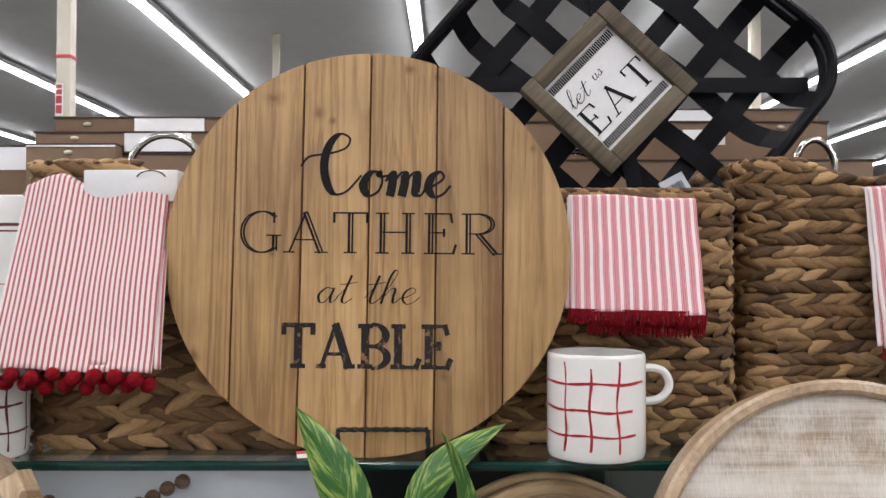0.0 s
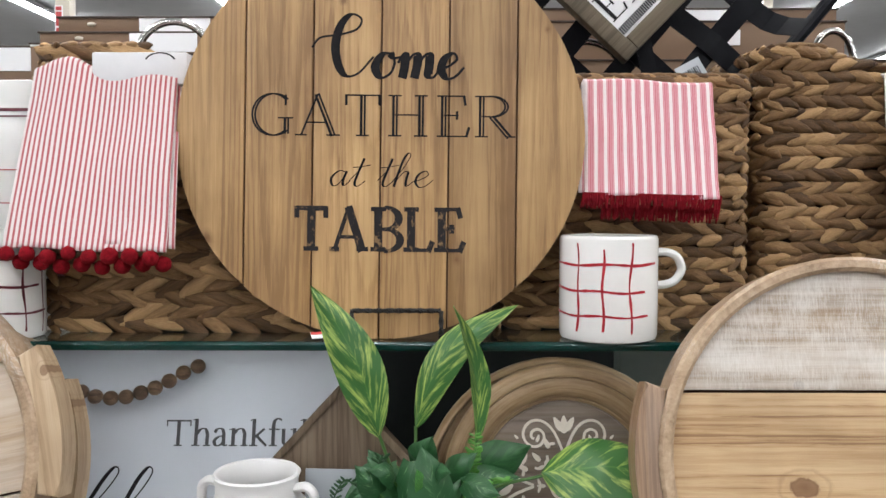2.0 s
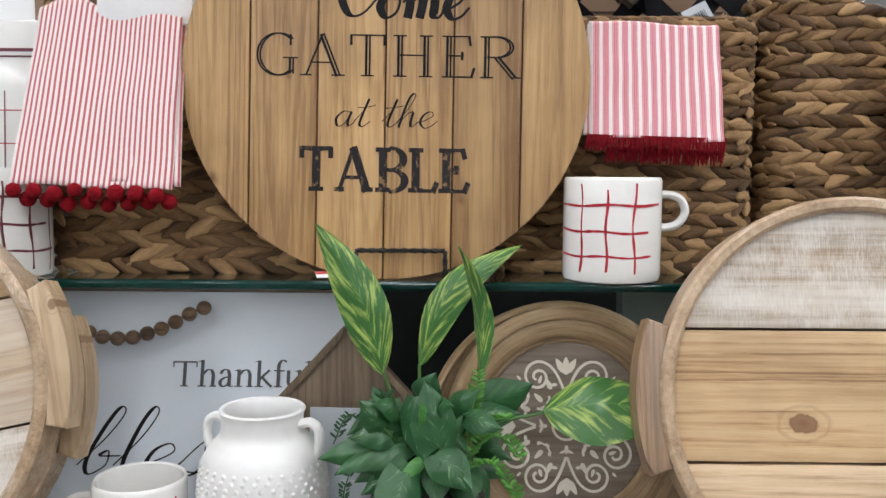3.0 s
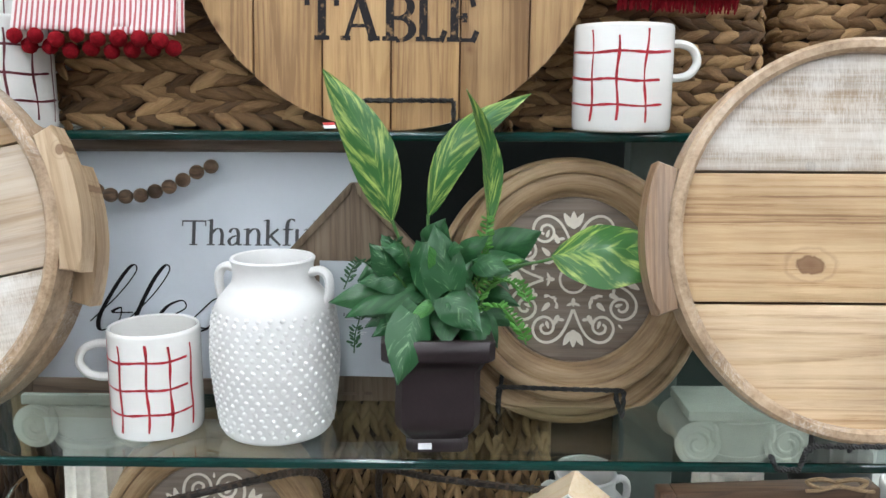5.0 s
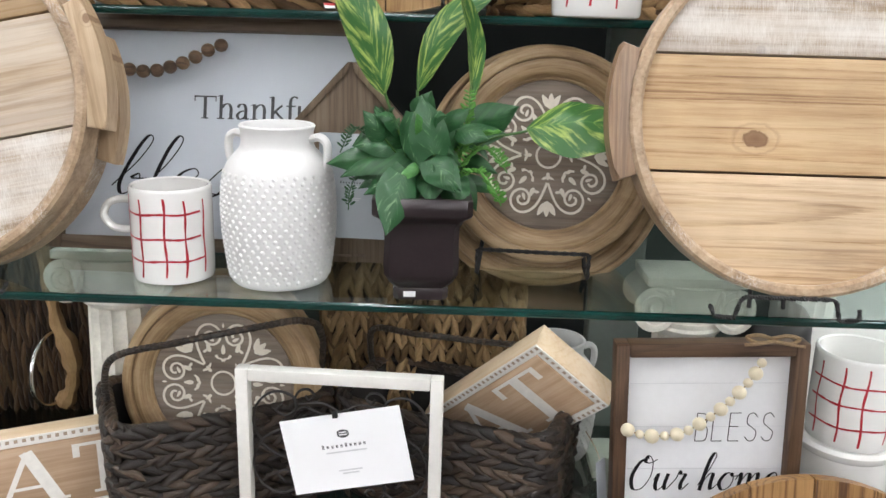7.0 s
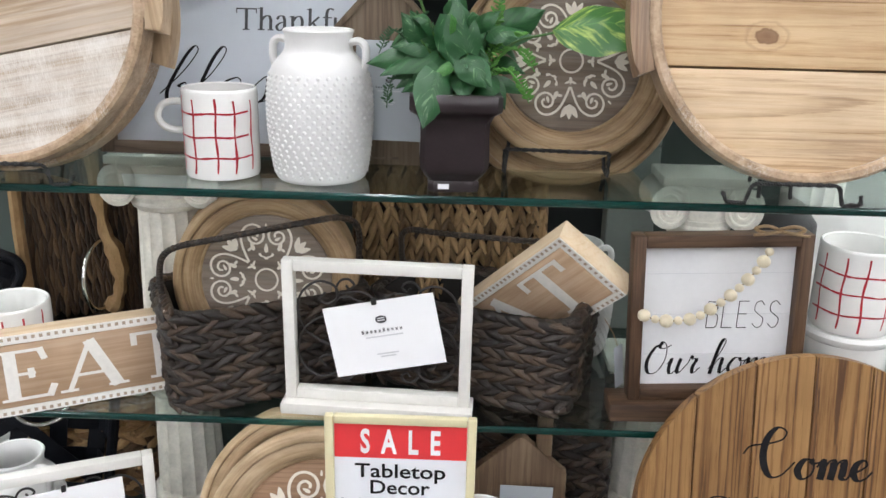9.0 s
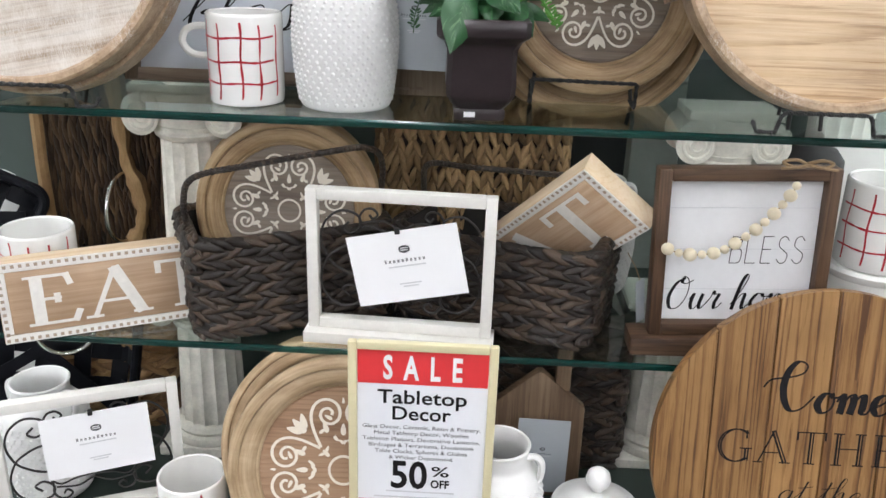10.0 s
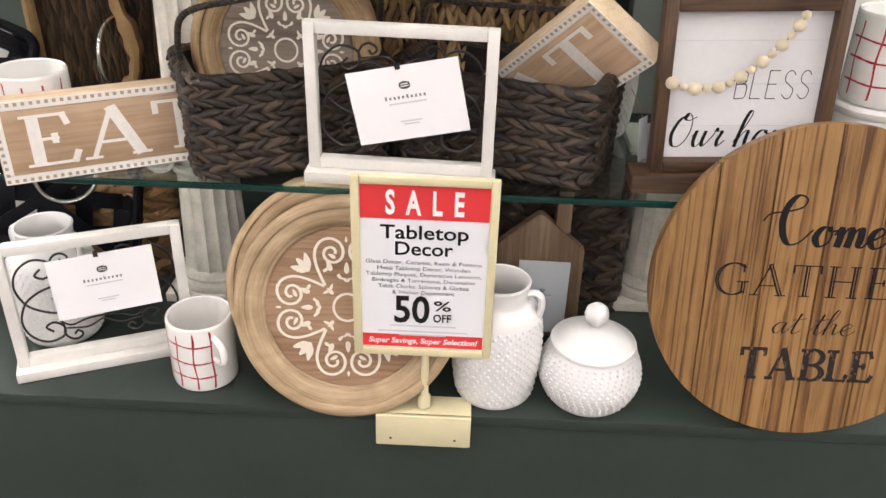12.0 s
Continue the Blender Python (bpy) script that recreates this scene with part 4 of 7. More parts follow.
def handled_tray(m, label, R=0.183, boards=(TRAYWASH, TRAYPLANK, TRAYPLAIN), depth=0.036, gripmat=TRAYSIDE):
    """A round serving tray of planks with a bent rim and two side grips."""
    root = thing("round_serving_tray", m, label, "tray", "handled trays")
    seams = [R * 0.96, 0.061, -0.058, -R * 0.96]
    for i, mt in enumerate(boards):
        z1, z0 = seams[i] - (0.0012 if i else 0), seams[i + 1] + (0.0012 if i < 2 else 0)
        n = 22
        rr = R * 0.965
        a1, a0 = math.asin(max(-1, min(1, z1 / rr))), math.asin(max(-1, min(1, z0 / rr)))
        right = [(rr * math.cos(a0 + (a1 - a0) * k / n), rr * math.sin(a0 + (a1 - a0) * k / n)) for k in range(n + 1)]
        left = [(-x, z) for x, z in reversed(right)]
        ol = right + left
        ol = [ol[0]] + [q for p, q in zip(ol, ol[1:]) if abs(p[0] - q[0]) + abs(p[1] - q[1]) > 1e-3]
        bm = bmesh.new()
        prism(bm, ol, 0.007, depth - 0.004, 0.001)
        part("plank", bm, mt, root)
    bm = bmesh.new()
    prism(bm, [(R * 0.96 * math.cos(2 * math.pi * i / 48), R * 0.96 * math.sin(2 * math.pi * i / 48)) for i in range(48)], depth - 0.0038, depth - 0.001)
    part("backing_disc", bm, SIGNEDGE, root)
    t = 0.013
    prof = [(R - t, 0.02), (R - t, -0.0), (R - t * 0.75, -0.003), (R - t * 0.25, -0.003), (R, 0.0), (R, depth - 0.002), (R - 0.002, depth), (R - t, depth), (R - t, 0.02)]
    bm = lathe([(r, -z) for r, z in prof], 72)
    part("rim", bm, TRAYRIM, root, "bent wooden rim", m=Matrix.Rotation(radians(90), 4, "X"))
    for sgn in (-1, 1):
        bm = bmesh.new()
        a, r0, r1, n = radians(20), R + 0.0005, R + 0.021, 10
        c = 0 if sgn > 0 else math.pi
        ol = [(r1 * math.cos(c + a * (2 * k / n - 1)), r1 * math.sin(c + a * (2 * k / n - 1))) for k in range(n + 1)]
        ol += [(r0 * math.cos(c + a * (1 - 2 * k / n)), r0 * math.sin(c + a * (1 - 2 * k / n))) for k in range(n + 1)]
        prism(bm, ol, -0.001, depth - 0.008, 0.003)
        part("grip", bm, gripmat, root, "curved wooden grip on the rim")
    return root


def ornament(root, material, R, y, m):
    """A painted medallion: a small ring, four pairs of scrolls with tipped leaves, and buds between."""
    lay = y
    bm = bmesh.new()
    stroke(bm, arc(0, 0, 0.195 * R, 0.195 * R, 0, 360, 32), 0.036 * R, 0.036 * R, y, 1)
    part("painted_ring", bm, material, root, "", False, m)

    def put(pts, ang, thick, thin):
        nonlocal lay
        lay -= 0.00002
        c, s = math.cos(ang), math.sin(ang)
        bm = bmesh.new()
        stroke(bm, [((a * c - b * s) * R, (a * s + b * c) * R) for a, b in pts], thick * R, thin * R, lay, 3)
        part("painted_scroll", bm, material, root, "", False, m)

    def petal(p, ang, size, turn):
        nonlocal lay
        lay -= 0.00002
        c, s = math.cos(ang), math.sin(ang)
        ct, st_ = math.cos(turn), math.sin(turn)
        ol = []
        for q in range(12):
            th = 2 * math.pi * q / 12
            u, v = size * math.cos(th), size * 0.42 * math.sin(th) * (1 - 0.4 * math.cos(th))
            a, b = p[0] + u * ct - v * st_, p[1] + u * st_ + v * ct
            ol.append(((a * c - b * s) * R, (a * s + b * c) * R))
        bm = bmesh.new()
        quad(bm, ol, lay)
        part("painted_petal", bm, material, root, "", False, m)
    curl = [(0.315, 0.305), (0.47, 0.375), (0.61, 0.425), (0.75, 0.445), (0.88, 0.41), (0.965, 0.32), (0.98, 0.20), (0.92, 0.09), (0.81, 0.045), (0.70, 0.075), (0.645, 0.165), (0.67, 0.265), (0.75, 0.315), (0.83, 0.29), (0.86, 0.215), (0.82, 0.155), (0.765, 0.16)]
    for k in range(4):
        a = radians(90 * k)
        for sg in (1, -1):
            put([(p, sg * q) for p, q in curl], a, 0.043, 0.036)
            petal((0.60, sg * 0.245), a, 0.085, sg * 0.35)
            petal((0.545, sg * 0.285), a, 0.055, -sg * 0.9)
            petal((0.735, sg * 0.205), a, 0.060, sg * 1.1)
            put([(0.375, 0.0), (0.41, sg * 0.035), (0.425, sg * 0.085), (0.475, sg * 0.125)], a, 0.058, 0.02)
        petal((0.57, 0.0), a, 0.085, 0.0)
        petal((0.97, 0.0), a, 0.042, 0.0)
        b = a + radians(45)
        petal((0.335, 0.0), b, 0.065, 0.0)
        petal((0.365, 0.055), b, 0.050, 1.2)
        petal((0.365, -0.055), b, 0.050, -1.2)
        petal((0.86, 0.0), b, 0.13, 0.0)
        petal((0.865, 0.085), b, 0.115, 0.55)
        petal((0.865, -0.085), b, 0.115, -0.55)


def medallion_tray(m, label, R=0.122, dish=DISHWOOD, depth=0.03, painted=True, rimw=0.017, spin=0.0, rim=RINGWOOD, orn=0.86):
    root = thing("round_wooden_tray", m, label, "tray", "medallion trays")
    ri = R - rimw
    tilt = Matrix.Rotation(radians(90), 4, "X")
    s1 = ri + rimw * 0.48
    prof = [(ri - 0.012, -0.014), (ri - 0.010, -0.0122), (ri - 0.0085, -0.0122), (ri - 0.006, -0.0075), (ri - 0.001, -0.0048), (s1 - 0.003, -0.0042), (s1 - 0.001, -0.0048), (s1, -0.001), (s1 + 0.002, 0.0), (R - 0.004, -0.0008), (R - 0.001, -0.003), (R, -0.006), (R, -depth + 0.004), (R - 0.004, -depth), (ri - 0.012, -depth), (ri - 0.012, -0.014)]
    part("rim", lathe(prof, 72), rim, root, "turned wooden rim", m=tilt)
    prof = [(0, -0.0140), (ri - 0.0140, -0.0140), (ri - 0.0135, -0.0152), (ri - 0.0121, -0.0152), (ri - 0.0121, -depth + 0.002), (0, -depth + 0.002)]
    part("dish", lathe(prof, 64), dish, root, "flat stained wooden dish", m=tilt)
    if painted:
        ornament(root, CREAMINK, (ri - 0.012) * orn, 0.0136, Matrix.Rotation(radians(spin), 4, "Y"))
    return root


def mug(m, label, R=0.049, H=0.111, handle=0.0, line=REDLINE, seed=3, lines=True, face=-90.0, ks=(-2, -1, 0, 1, 2)):
    """A straight ceramic mug with hand-painted crossed lines; handle and face are angles seen from above."""
    rnd = random.Random(seed)
    root = thing("grid_mug", m, label, "mug", "grid mugs")
    w = 0.0042
    prof = [(0, 0.0015), (R * 0.84, 0.0015), (R * 0.9, 0.0), (R * 0.970, 0.0015), (R * 0.993, 0.005), (R, 0.014), (R, H - 0.004), (R - 0.0008, H - 0.001), (R - w / 2, H), (R - w, H - 0.0015), (R - w, 0.012), (R - w - 0.004, 0.007), (0, 0.006)]
    part("cup", lathe(prof, 56), CERAMIC, root, "white glazed cup with uneven rim")
    a = radians(handle)
    dx, dy = math.cos(a), math.sin(a)
    pts = [(R - 0.003, H * 0.83), (R + 0.012, H * 0.83), (R + 0.024, H * 0.78), (R + 0.029, H * 0.66), (R + 0.022, H * 0.55), (R + 0.010, H * 0.51), (R - 0.003, H * 0.51)]
    bm = tube(bmesh.new(), smoothline([(r * dx, r * dy, z) for r, z in pts], 5), 0.0052, 10, flat=0.85)
    part("handle", bm, CERAMIC, root)
    if not lines:
        return root
    RR = R + 0.0004

    def ribbon(fn, n=26):
        bm = bmesh.new()
        prev = None
        for i in range(n + 1):
            th, z, dth, dz = fn(i / n)
            wd = 0.0016 * (0.75 + 0.5 * noise.noise((th * 7, z * 60, seed)))
            ln = math.hypot(dth * RR, dz)
            ox, oz = -dz / ln * wd, dth * RR / ln * wd
            cur = [bm.verts.new((RR * math.cos(th + s * ox / RR), RR * math.sin(th + s * ox / RR), z + s * oz)) for s in (1, -1)]
            if prev:
                bm.faces.new((prev[0], prev[1], cur[1], cur[0]))
            prev = cur
        bmesh.ops.recalc_face_normals(bm, faces=bm.faces)
        for fc in bm.faces:
            c = fc.calc_center_median()
            if fc.normal.dot(Vector((c.x, c.y, 0))) < 0:
                fc.normal_flip()
        part("painted_line", bm, line, root)
    for k in ks:
        th0 = radians(face + 31 * k + rnd.uniform(-4, 4))
        z0, z1, sway = H * rnd.uniform(0.05, 0.12), H * rnd.uniform(0.88, 0.95), rnd.uniform(-0.05, 0.05)
        ribbon(lambda t, th0=th0, z0=z0, z1=z1, sway=sway: (th0 + sway * math.sin(t * 3.1) + 0.02 * math.sin(t * 9), z0 + (z1 - z0) * t, sway * 0.1, 1.0))
    for k in range(3):
        z0, s0, s1 = H * (0.26 + 0.24 * k + rnd.uniform(-0.015, 0.015)), radians(face - 80), radians(face + 62 + rnd.uniform(-10, 12))
        sl = rnd.uniform(-0.004, 0.002)
        ribbon(lambda t, z0=z0, s0=s0, s1=s1, sl=sl: (s0 + (s1 - s0) * t, z0 + sl * t + 0.0008 * math.sin(t * 14), 1.0, 0.0))
    return root


def hobnails(bm, fn, z0, z1, rowh, pitch, size):
    rows = int((z1 - z0) / rowh)
    vs, fs = [], []
    for r in range(rows + 1):
        z = z0 + (z1 - z0) * r / rows
        R = fn(z)
        n = int(2 * math.pi * R / pitch)
        for i in range(n):
            a = 2 * math.pi * (i + 0.5 * (r % 2)) / n
            nx, ny = math.cos(a), math.sin(a)
            c = Vector((R * nx, R * ny, z))
            T = Vector((-ny, nx, 0))
            N = Vector((nx, ny, 0))
            base = [bm.verts.new(c + (T * math.cos(k * math.pi / 3) + Vector((0, 0, 1)) * math.sin(k * math.pi / 3)) * size - N * 0.0004) for k in range(6)]
            mid = [bm.verts.new(c + (T * math.cos(k * math.pi / 3) + Vector((0, 0, 1)) * math.sin(k * math.pi / 3)) * size * 0.62 + N * size * 0.40) for k in range(6)]
            tip = bm.verts.new(c + N * size * 0.58)
            for k in range(6):
                j = (k + 1) % 6
                bm.faces.new((base[k], base[j], mid[j], mid[k]))
                bm.faces.new((mid[k], mid[j], tip))
    return bm


def interp(prof, z):
    for (r0, z0), (r1, z1) in zip(prof, prof[1:]):
        if z0 <= z <= z1:
            return r0 + (r1 - r0) * (z - z0) / max(1e-6, z1 - z0)
    return prof[-1][0]


def hobnail_vase(m, label, R=0.0635, H=0.184, material=BISQUE, turn=0.0):
    root = thing("hobnail_vase", m, label, "vase", "hobnail vases")
    k = H / 0.188
    pr = [(R * 0.82, 0.0), (R * 0.88, 0.006 * k), (R * 0.94, 0.03 * k), (R, 0.07 * k), (R, 0.10 * k), (R * 0.965, 0.125 * k), (R * 0.89, 0.142 * k), (R * 0.75, 0.154 * k), (R * 0.645, 0.163 * k), (R * 0.63, 0.178 * k), (R * 0.665, 0.186 * k)]
    fine = [(p.x, p.z) for p in smoothline([(r, 0, z) for r, z in pr], 4)]
    inner = [(R * 0.64, H), (R * 0.60, H * 0.995), (R * 0.56, H * 0.96), (R * 0.56, H * 0.87), (R * 0.75, H * 0.75), (R * 0.85, H * 0.5), (R * 0.7, 0.02), (0, 0.015)]
    part("body", lathe([(0, 0.001)] + fine + inner, 64), material, root, "white ceramic body with a plain neck")
    part("dotted_relief", hobnails(bmesh.new(), lambda z: interp(fine, z), 0.010 * k, 0.133 * k, 0.0059, 0.0112, 0.0031), material, root, "raised dots", crease=170)
    for s in (0, 180):
        a = radians(turn + s)
        pts = [(R * 0.60, 0.172 * k), (R * 0.78, 0.175 * k), (R * 0.90, 0.170 * k), (R * 0.935, 0.160 * k), (R * 0.92, 0.148 * k), (R * 0.87, 0.138 * k)]
        bm = tube(bmesh.new(), smoothline([(r * math.cos(a), r * math.sin(a), z) for r, z in pts], 5), 0.0058, 10, flat=0.8)
        part("handle", bm, material, root)
    return root


def frame_bars(root, w, h, bar, depth, mx, mz, bevel=0.0015, z0=0.0):
    for s in (-1, 1):
        part("frame_bar", boxbm((s * (w - bar) / 2, 0, z0 + h / 2), (bar, depth, h - 0.0004), bevel), mz, root)
        part("frame_bar", boxbm((0, 0.0, z0 + h / 2 + s * (h - bar) / 2), (w - 2 * bar - 0.0006, depth * 0.98, bar), bevel), mx, root)


def price_card(m, w, h, label, clip=True, sheet=None):
    """A printed card: a logo mark and lines of print as plain bars."""
    root = thing("price_card", m, label, "card", "price cards")
    part("card_sheet", boxbm((0, 0, 0), (w, 0.0012, h)), sheet or CARD, root)
    full, h = h, min(h, w * 0.66)
    y = -0.0011
    bm = bmesh.new()
    stroke(bm, arc(0, h * 0.24, w * 0.045, h * 0.045, 0, 360, 16), h * 0.02, h * 0.02, y, 1)
    for k in (-1, 0, 1):
        quad(bm, [(-w * 0.045, h * (0.235 + 0.03 * k)), (w * 0.045, h * (0.235 + 0.03 * k)), (w * 0.045, h * (0.25 + 0.03 * k)), (-w * 0.045, h * (0.25 + 0.03 * k))], y - 0.0001)
    part("logo_mark", bm, GREYINK, root, smooth=False)
    bm = bmesh.new()
    x = -w * 0.195
    for k in range(10):
        tall = 0.055 if k in (0, 5) else 0.040
        for a, b in ((0.0, 0.007), (0.011, 0.017)):
            quad(bm, [(x + w * a, h * 0.06), (x + w * b, h * 0.06), (x + w * b, h * (0.06 + tall)), (x + w * a, h * (0.06 + tall))], y)
        quad(bm, [(x + w * 0.007, h * 0.078), (x + w * 0.011, h * 0.078), (x + w * 0.011, h * 0.088), (x + w * 0.007, h * 0.088)], y)
        x += w * 0.0385
    part("logo_bars", bm, GREYINK, root, smooth=False)
    for z, ww in ((0.0, 0.34), (-0.25, 0.2), (-0.29, 0.14)):
        bm = bmesh.new()
        quad(bm, [(-w * ww / 2, h * (z - 0.008)), (w * ww / 2, h * (z - 0.008)), (w * ww / 2, h * (z + 0.012)), (-w * ww / 2, h * (z + 0.012))], y)
        part("print_bar", bm, PALEINK, root, smooth=False)
    if clip:
        part("clip", boxbm((-w * 0.03, -0.001, full * 0.5), (w * 0.045, 0.006, h * 0.085), 0.001), BLACKMETAL, root, "small black clip")
    return root


def scroll_frame(m, label, W=0.240, H=0.191):
    """A white picture stand: a frame on a foot, with wire scrolls across the opening."""
    root = thing("scroll_photo_stand", m, label, "picture frame", "white scroll frames")
    frame_bars(root, W, H, 0.0145, 0.017, WHITEWOOD, WHITEWOOD, 0.0012, 0.0155)
    part("foot", boxbm((0, 0, 0.0075), (W + 0.008, 0.047, 0.015), 0.0012), WHITEWOOD, root)
    x0, x1, z0, z1 = -W / 2 + 0.015, W / 2 - 0.015, 0.031, H
    zc = (z0 + z1) / 2
    wr = 0.0016
    loop = [(0.038, 0.050), (0.030, 0.041), (0.041, 0.035), (0.053, 0.045), (0.049, 0.060), (0.028, 0.065), (0.0085, 0.0505), (0.0018, 0.026), (0.0105, 0.0), (0.0245, -0.0127), (0.043, -0.021), (0.070, -0.024), (0.100, -0.020)]
    curl = [(0.050, 0.034), (0.0525, 0.045), (0.0515, 0.057), (0.058, 0.067), (0.068, 0.0685), (0.0745, 0.0615), (0.0685, 0.0555), (0.064, 0.0605)]
    for s in (-1, 1):
        ex = x0 if s < 0 else x1
        for v in (-1, 1):
            for j, pts in enumerate((loop, curl)):
                bm = tube(bmesh.new(), smoothline([(ex - s * a, 0.002 + 0.0012 * v + 0.002 * j, zc + v * b) for a, b in pts], 5), wr, 6)
                part("wire_scroll", bm, WIREBROWN, root)
    for v in (-1, 1):
        for a0, zz in (((0.048, 0.036), (0.062, 0.046), (0.082, 0.040)), 0.038), (((0.055, 0.050), (0.082, 0.053), (0.098, 0.046)), 0.043):
            side = [(x0 + a, 0.0045, zc + v * b) for a, b in a0]
            pts = side + [(0.0, 0.0045, zc + v * zz)] + [(-x, y, z) for x, y, z in reversed(side)]
            part("wire_scroll", tube(bmesh.new(), smoothline(pts, 6), 0.0013, 6), WIREBROWN, root)
    return root


def eat_block(m, label, L=0.315, H=0.108, D=0.034, width=0.230, crop=0.0, word="EAT", x0=0.029):
    root = thing("word_block", m, label, "sign", "word blocks")
    part("block", boxbm((-crop / 2, D / 2, H / 2), (L - crop, D, H), 0.0015), BLOCKEDGE, root)
    part("face_panel", boxbm((-crop / 2 + (0.0065 if crop else 0), -0.0008, H / 2), (L - crop - (0.013 if crop else 0.026), 0.003, H - 0.026), 0.0005), BLOCKWOOD, root)
    b = 0.013
    for s in (-1, 1):
        part("painted_border", boxbm((-crop / 2, -0.0004, H / 2 + s * (H - b) / 2), (L - crop - 0.002, 0.0022, b - 0.002)), WHITEINK, root)
        if crop and s > 0:
            continue
        part("painted_border", boxbm((s * (L - b) / 2, -0.0003, H / 2), (b - 0.002, 0.002, H - 2 * b)), WHITEINK, root)
    bm = bmesh.new()
    n = int(L / 0.0088)
    for s in (-1, 1):
        for i in range(n):
            x = -L / 2 + L * (i + 0.5) / n
            if x > L / 2 - crop:
                break
            z = H / 2 + s * (H / 2 - 0.0052)
            quad(bm, [(x - 0.0021, z - 0.0022), (x + 0.0021, z - 0.0022), (x + 0.0021, z + 0.0022), (x - 0.0021, z + 0.0022)], -0.0019)
        if crop and s > 0:
            continue
        k = int(H / 0.0088)
        for i in range(1, k - 1):
            z = H * (i + 0.5) / k
            x = s * (L / 2 - 0.0052)
            quad(bm, [(x - 0.0022, z - 0.0021), (x + 0.0022, z - 0.0021), (x + 0.0022, z + 0.0021), (x - 0.0022, z + 0.0021)], -0.0019)
    tagged(part("dentil_band", bm, DENTIL, root, smooth=False), kind="stuff")
    capitals(root, WHITEINK, word, -L / 2 + x0, 0.0205, H - 0.041, 0.18, 0.06, -0.0026, 0.1, slab=0.055, width=width, wide=1.25)
    return root


def column(m, H, label, R=0.052):
    """A plaster Ionic column with flutes, a ringed base and a scrolled capital."""
    root = thing("plaster_column", m, label, "column", "plaster columns")
    cap = 0.072
    part("plinth", boxbm((0, 0, 0.008), (R * 2.7, R * 2.7, 0.016), 0.002), PLASTER, root)
    prof = [(0, 0.016), (R * 1.3, 0.016), (R * 1.33, 0.022), (R * 1.28, 0.028), (R * 1.15, 0.031), (R * 1.2, 0.037), (R * 1.12, 0.042), (R * 1.04, 0.045), (0, 0.045)]
    part("base_rings", lathe(prof, 48), PLASTER, root)
    bm = bmesh.new()
    n, rings = 16, []
    for i in range(9):
        z = 0.045 + (H - cap - 0.045) * i / 8
        rr = R * (1.0 - 0.1 * i / 8)
        rings.append([bm.verts.new(((rr - 0.0045 * abs(math.sin(n * math.pi * k / 128)) ** 0.7) * math.cos(2 * math.pi * k / 128), (rr - 0.0045 * abs(math.sin(n * math.pi * k / 128)) ** 0.7) * math.sin(2 * math.pi * k / 128), z)) for k in range(128)])
    for a, b in zip(rings, rings[1:]):
        for k in range(128):
            j = (k + 1) % 128
            bm.faces.new((a[k], a[j], b[j], b[k]))
    part("fluted_shaft", bm, PLASTER, root)
    z = H - cap
    part("necking", lathe([(0, z), (R * 0.93, z), (R * 1.02, z + 0.004), (R * 1.06, z + 0.009), (R * 1.0, z + 0.013), (R * 1.05, z + 0.02), (0, z + 0.02)], 40), PLASTER, root)
    part("bell", lathe([(0, z + 0.02), (R * 1.0, z + 0.02), (R * 1.05, z + 0.03), (R * 1.15, H - 0.012), (0, H - 0.012)], 40), PLASTER, root)
    part("abacus", boxbm((0, 0, H - 0.006), (R * 2.8, R * 1.9, 0.012), 0.002), PLASTER, root)
    part("echinus", boxbm((0, 0, H - 0.026), (R * 2.5, R * 1.75, 0.030), 0.006), PLASTER, root)
    for s in (-1, 1):
        bm = lathe([(0, -R * 0.95), (0.0235, -R * 0.95), (0.026, -R * 0.92), (0.021, -R * 0.5), (0.019, 0), (0.021, R * 0.5), (0.026, R * 0.92), (0.0235, R * 0.95), (0, R * 0.95)], 24)
        vol = part("volute", bm, PLASTER, root, m=Matrix.Translation((s * R * 1.12, 0, H - 0.038)) @ Matrix.Rotation(radians(90), 4, "X"))
        pts = [(0.023 * (1 - 0.8 * i / 30) * math.cos(s * i * 0.42 + 1.57), 0.023 * (1 - 0.8 * i / 30) * math.sin(s * i * 0.42 + 1.57), R * 0.95) for i in range(31)]
        part("scroll_relief", tube(bmesh.new(), pts, 0.0024, 6), PLASTER, vol)
    for k in range(5):
        bm = bmesh.new()
        ellipsoid(bm, ((k - 2) * R * 0.36, -R * 0.9, H - 0.026), (R * 0.13, 0.006, 0.011))
        part("egg_moulding", bm, PLASTER, root)
    return root


# ---- the store round the display ----
def slab(name, c, s, material, label, category, bevel=0.0):
    return tagged(part(name, boxbm(c, s, bevel), material, None, "", False), label, category, "", "structure")


FLOORMAT = plain("store_floor_tile", (0.10, 0.092, 0.083), 0.35, vary=0.1, scale=3)
WALLMAT = plain("store_wall_paint", (0.22, 0.22, 0.22), 0.7, vary=0.05, scale=2)
CEILMAT = plain("grey_ceiling_deck", (0.66, 0.68, 0.69), 0.7, vary=0.10, scale=0.8, bumps=0.05)
TUBEGLOW, tn, tl, tb_ = mat("lit_tube")
tb_.inputs["Emission Color"].default_value = (0.95, 0.98, 1.0, 1)
tb_.inputs["Emission Strength"].default_value = 16.0
LAMPHOUSE = plain("lamp_housing", (0.45, 0.46, 0.47), 0.5, vary=0.05)
slab("floor", (0, 4, -0.05), (44, 52, 0.1), FLOORMAT, "pale beige tiled store floor", "floor")
slab("ceiling", (0, 4, CEIL + 0.05), (44, 52, 0.1), CEILMAT, "light grey painted metal store ceiling", "ceiling")
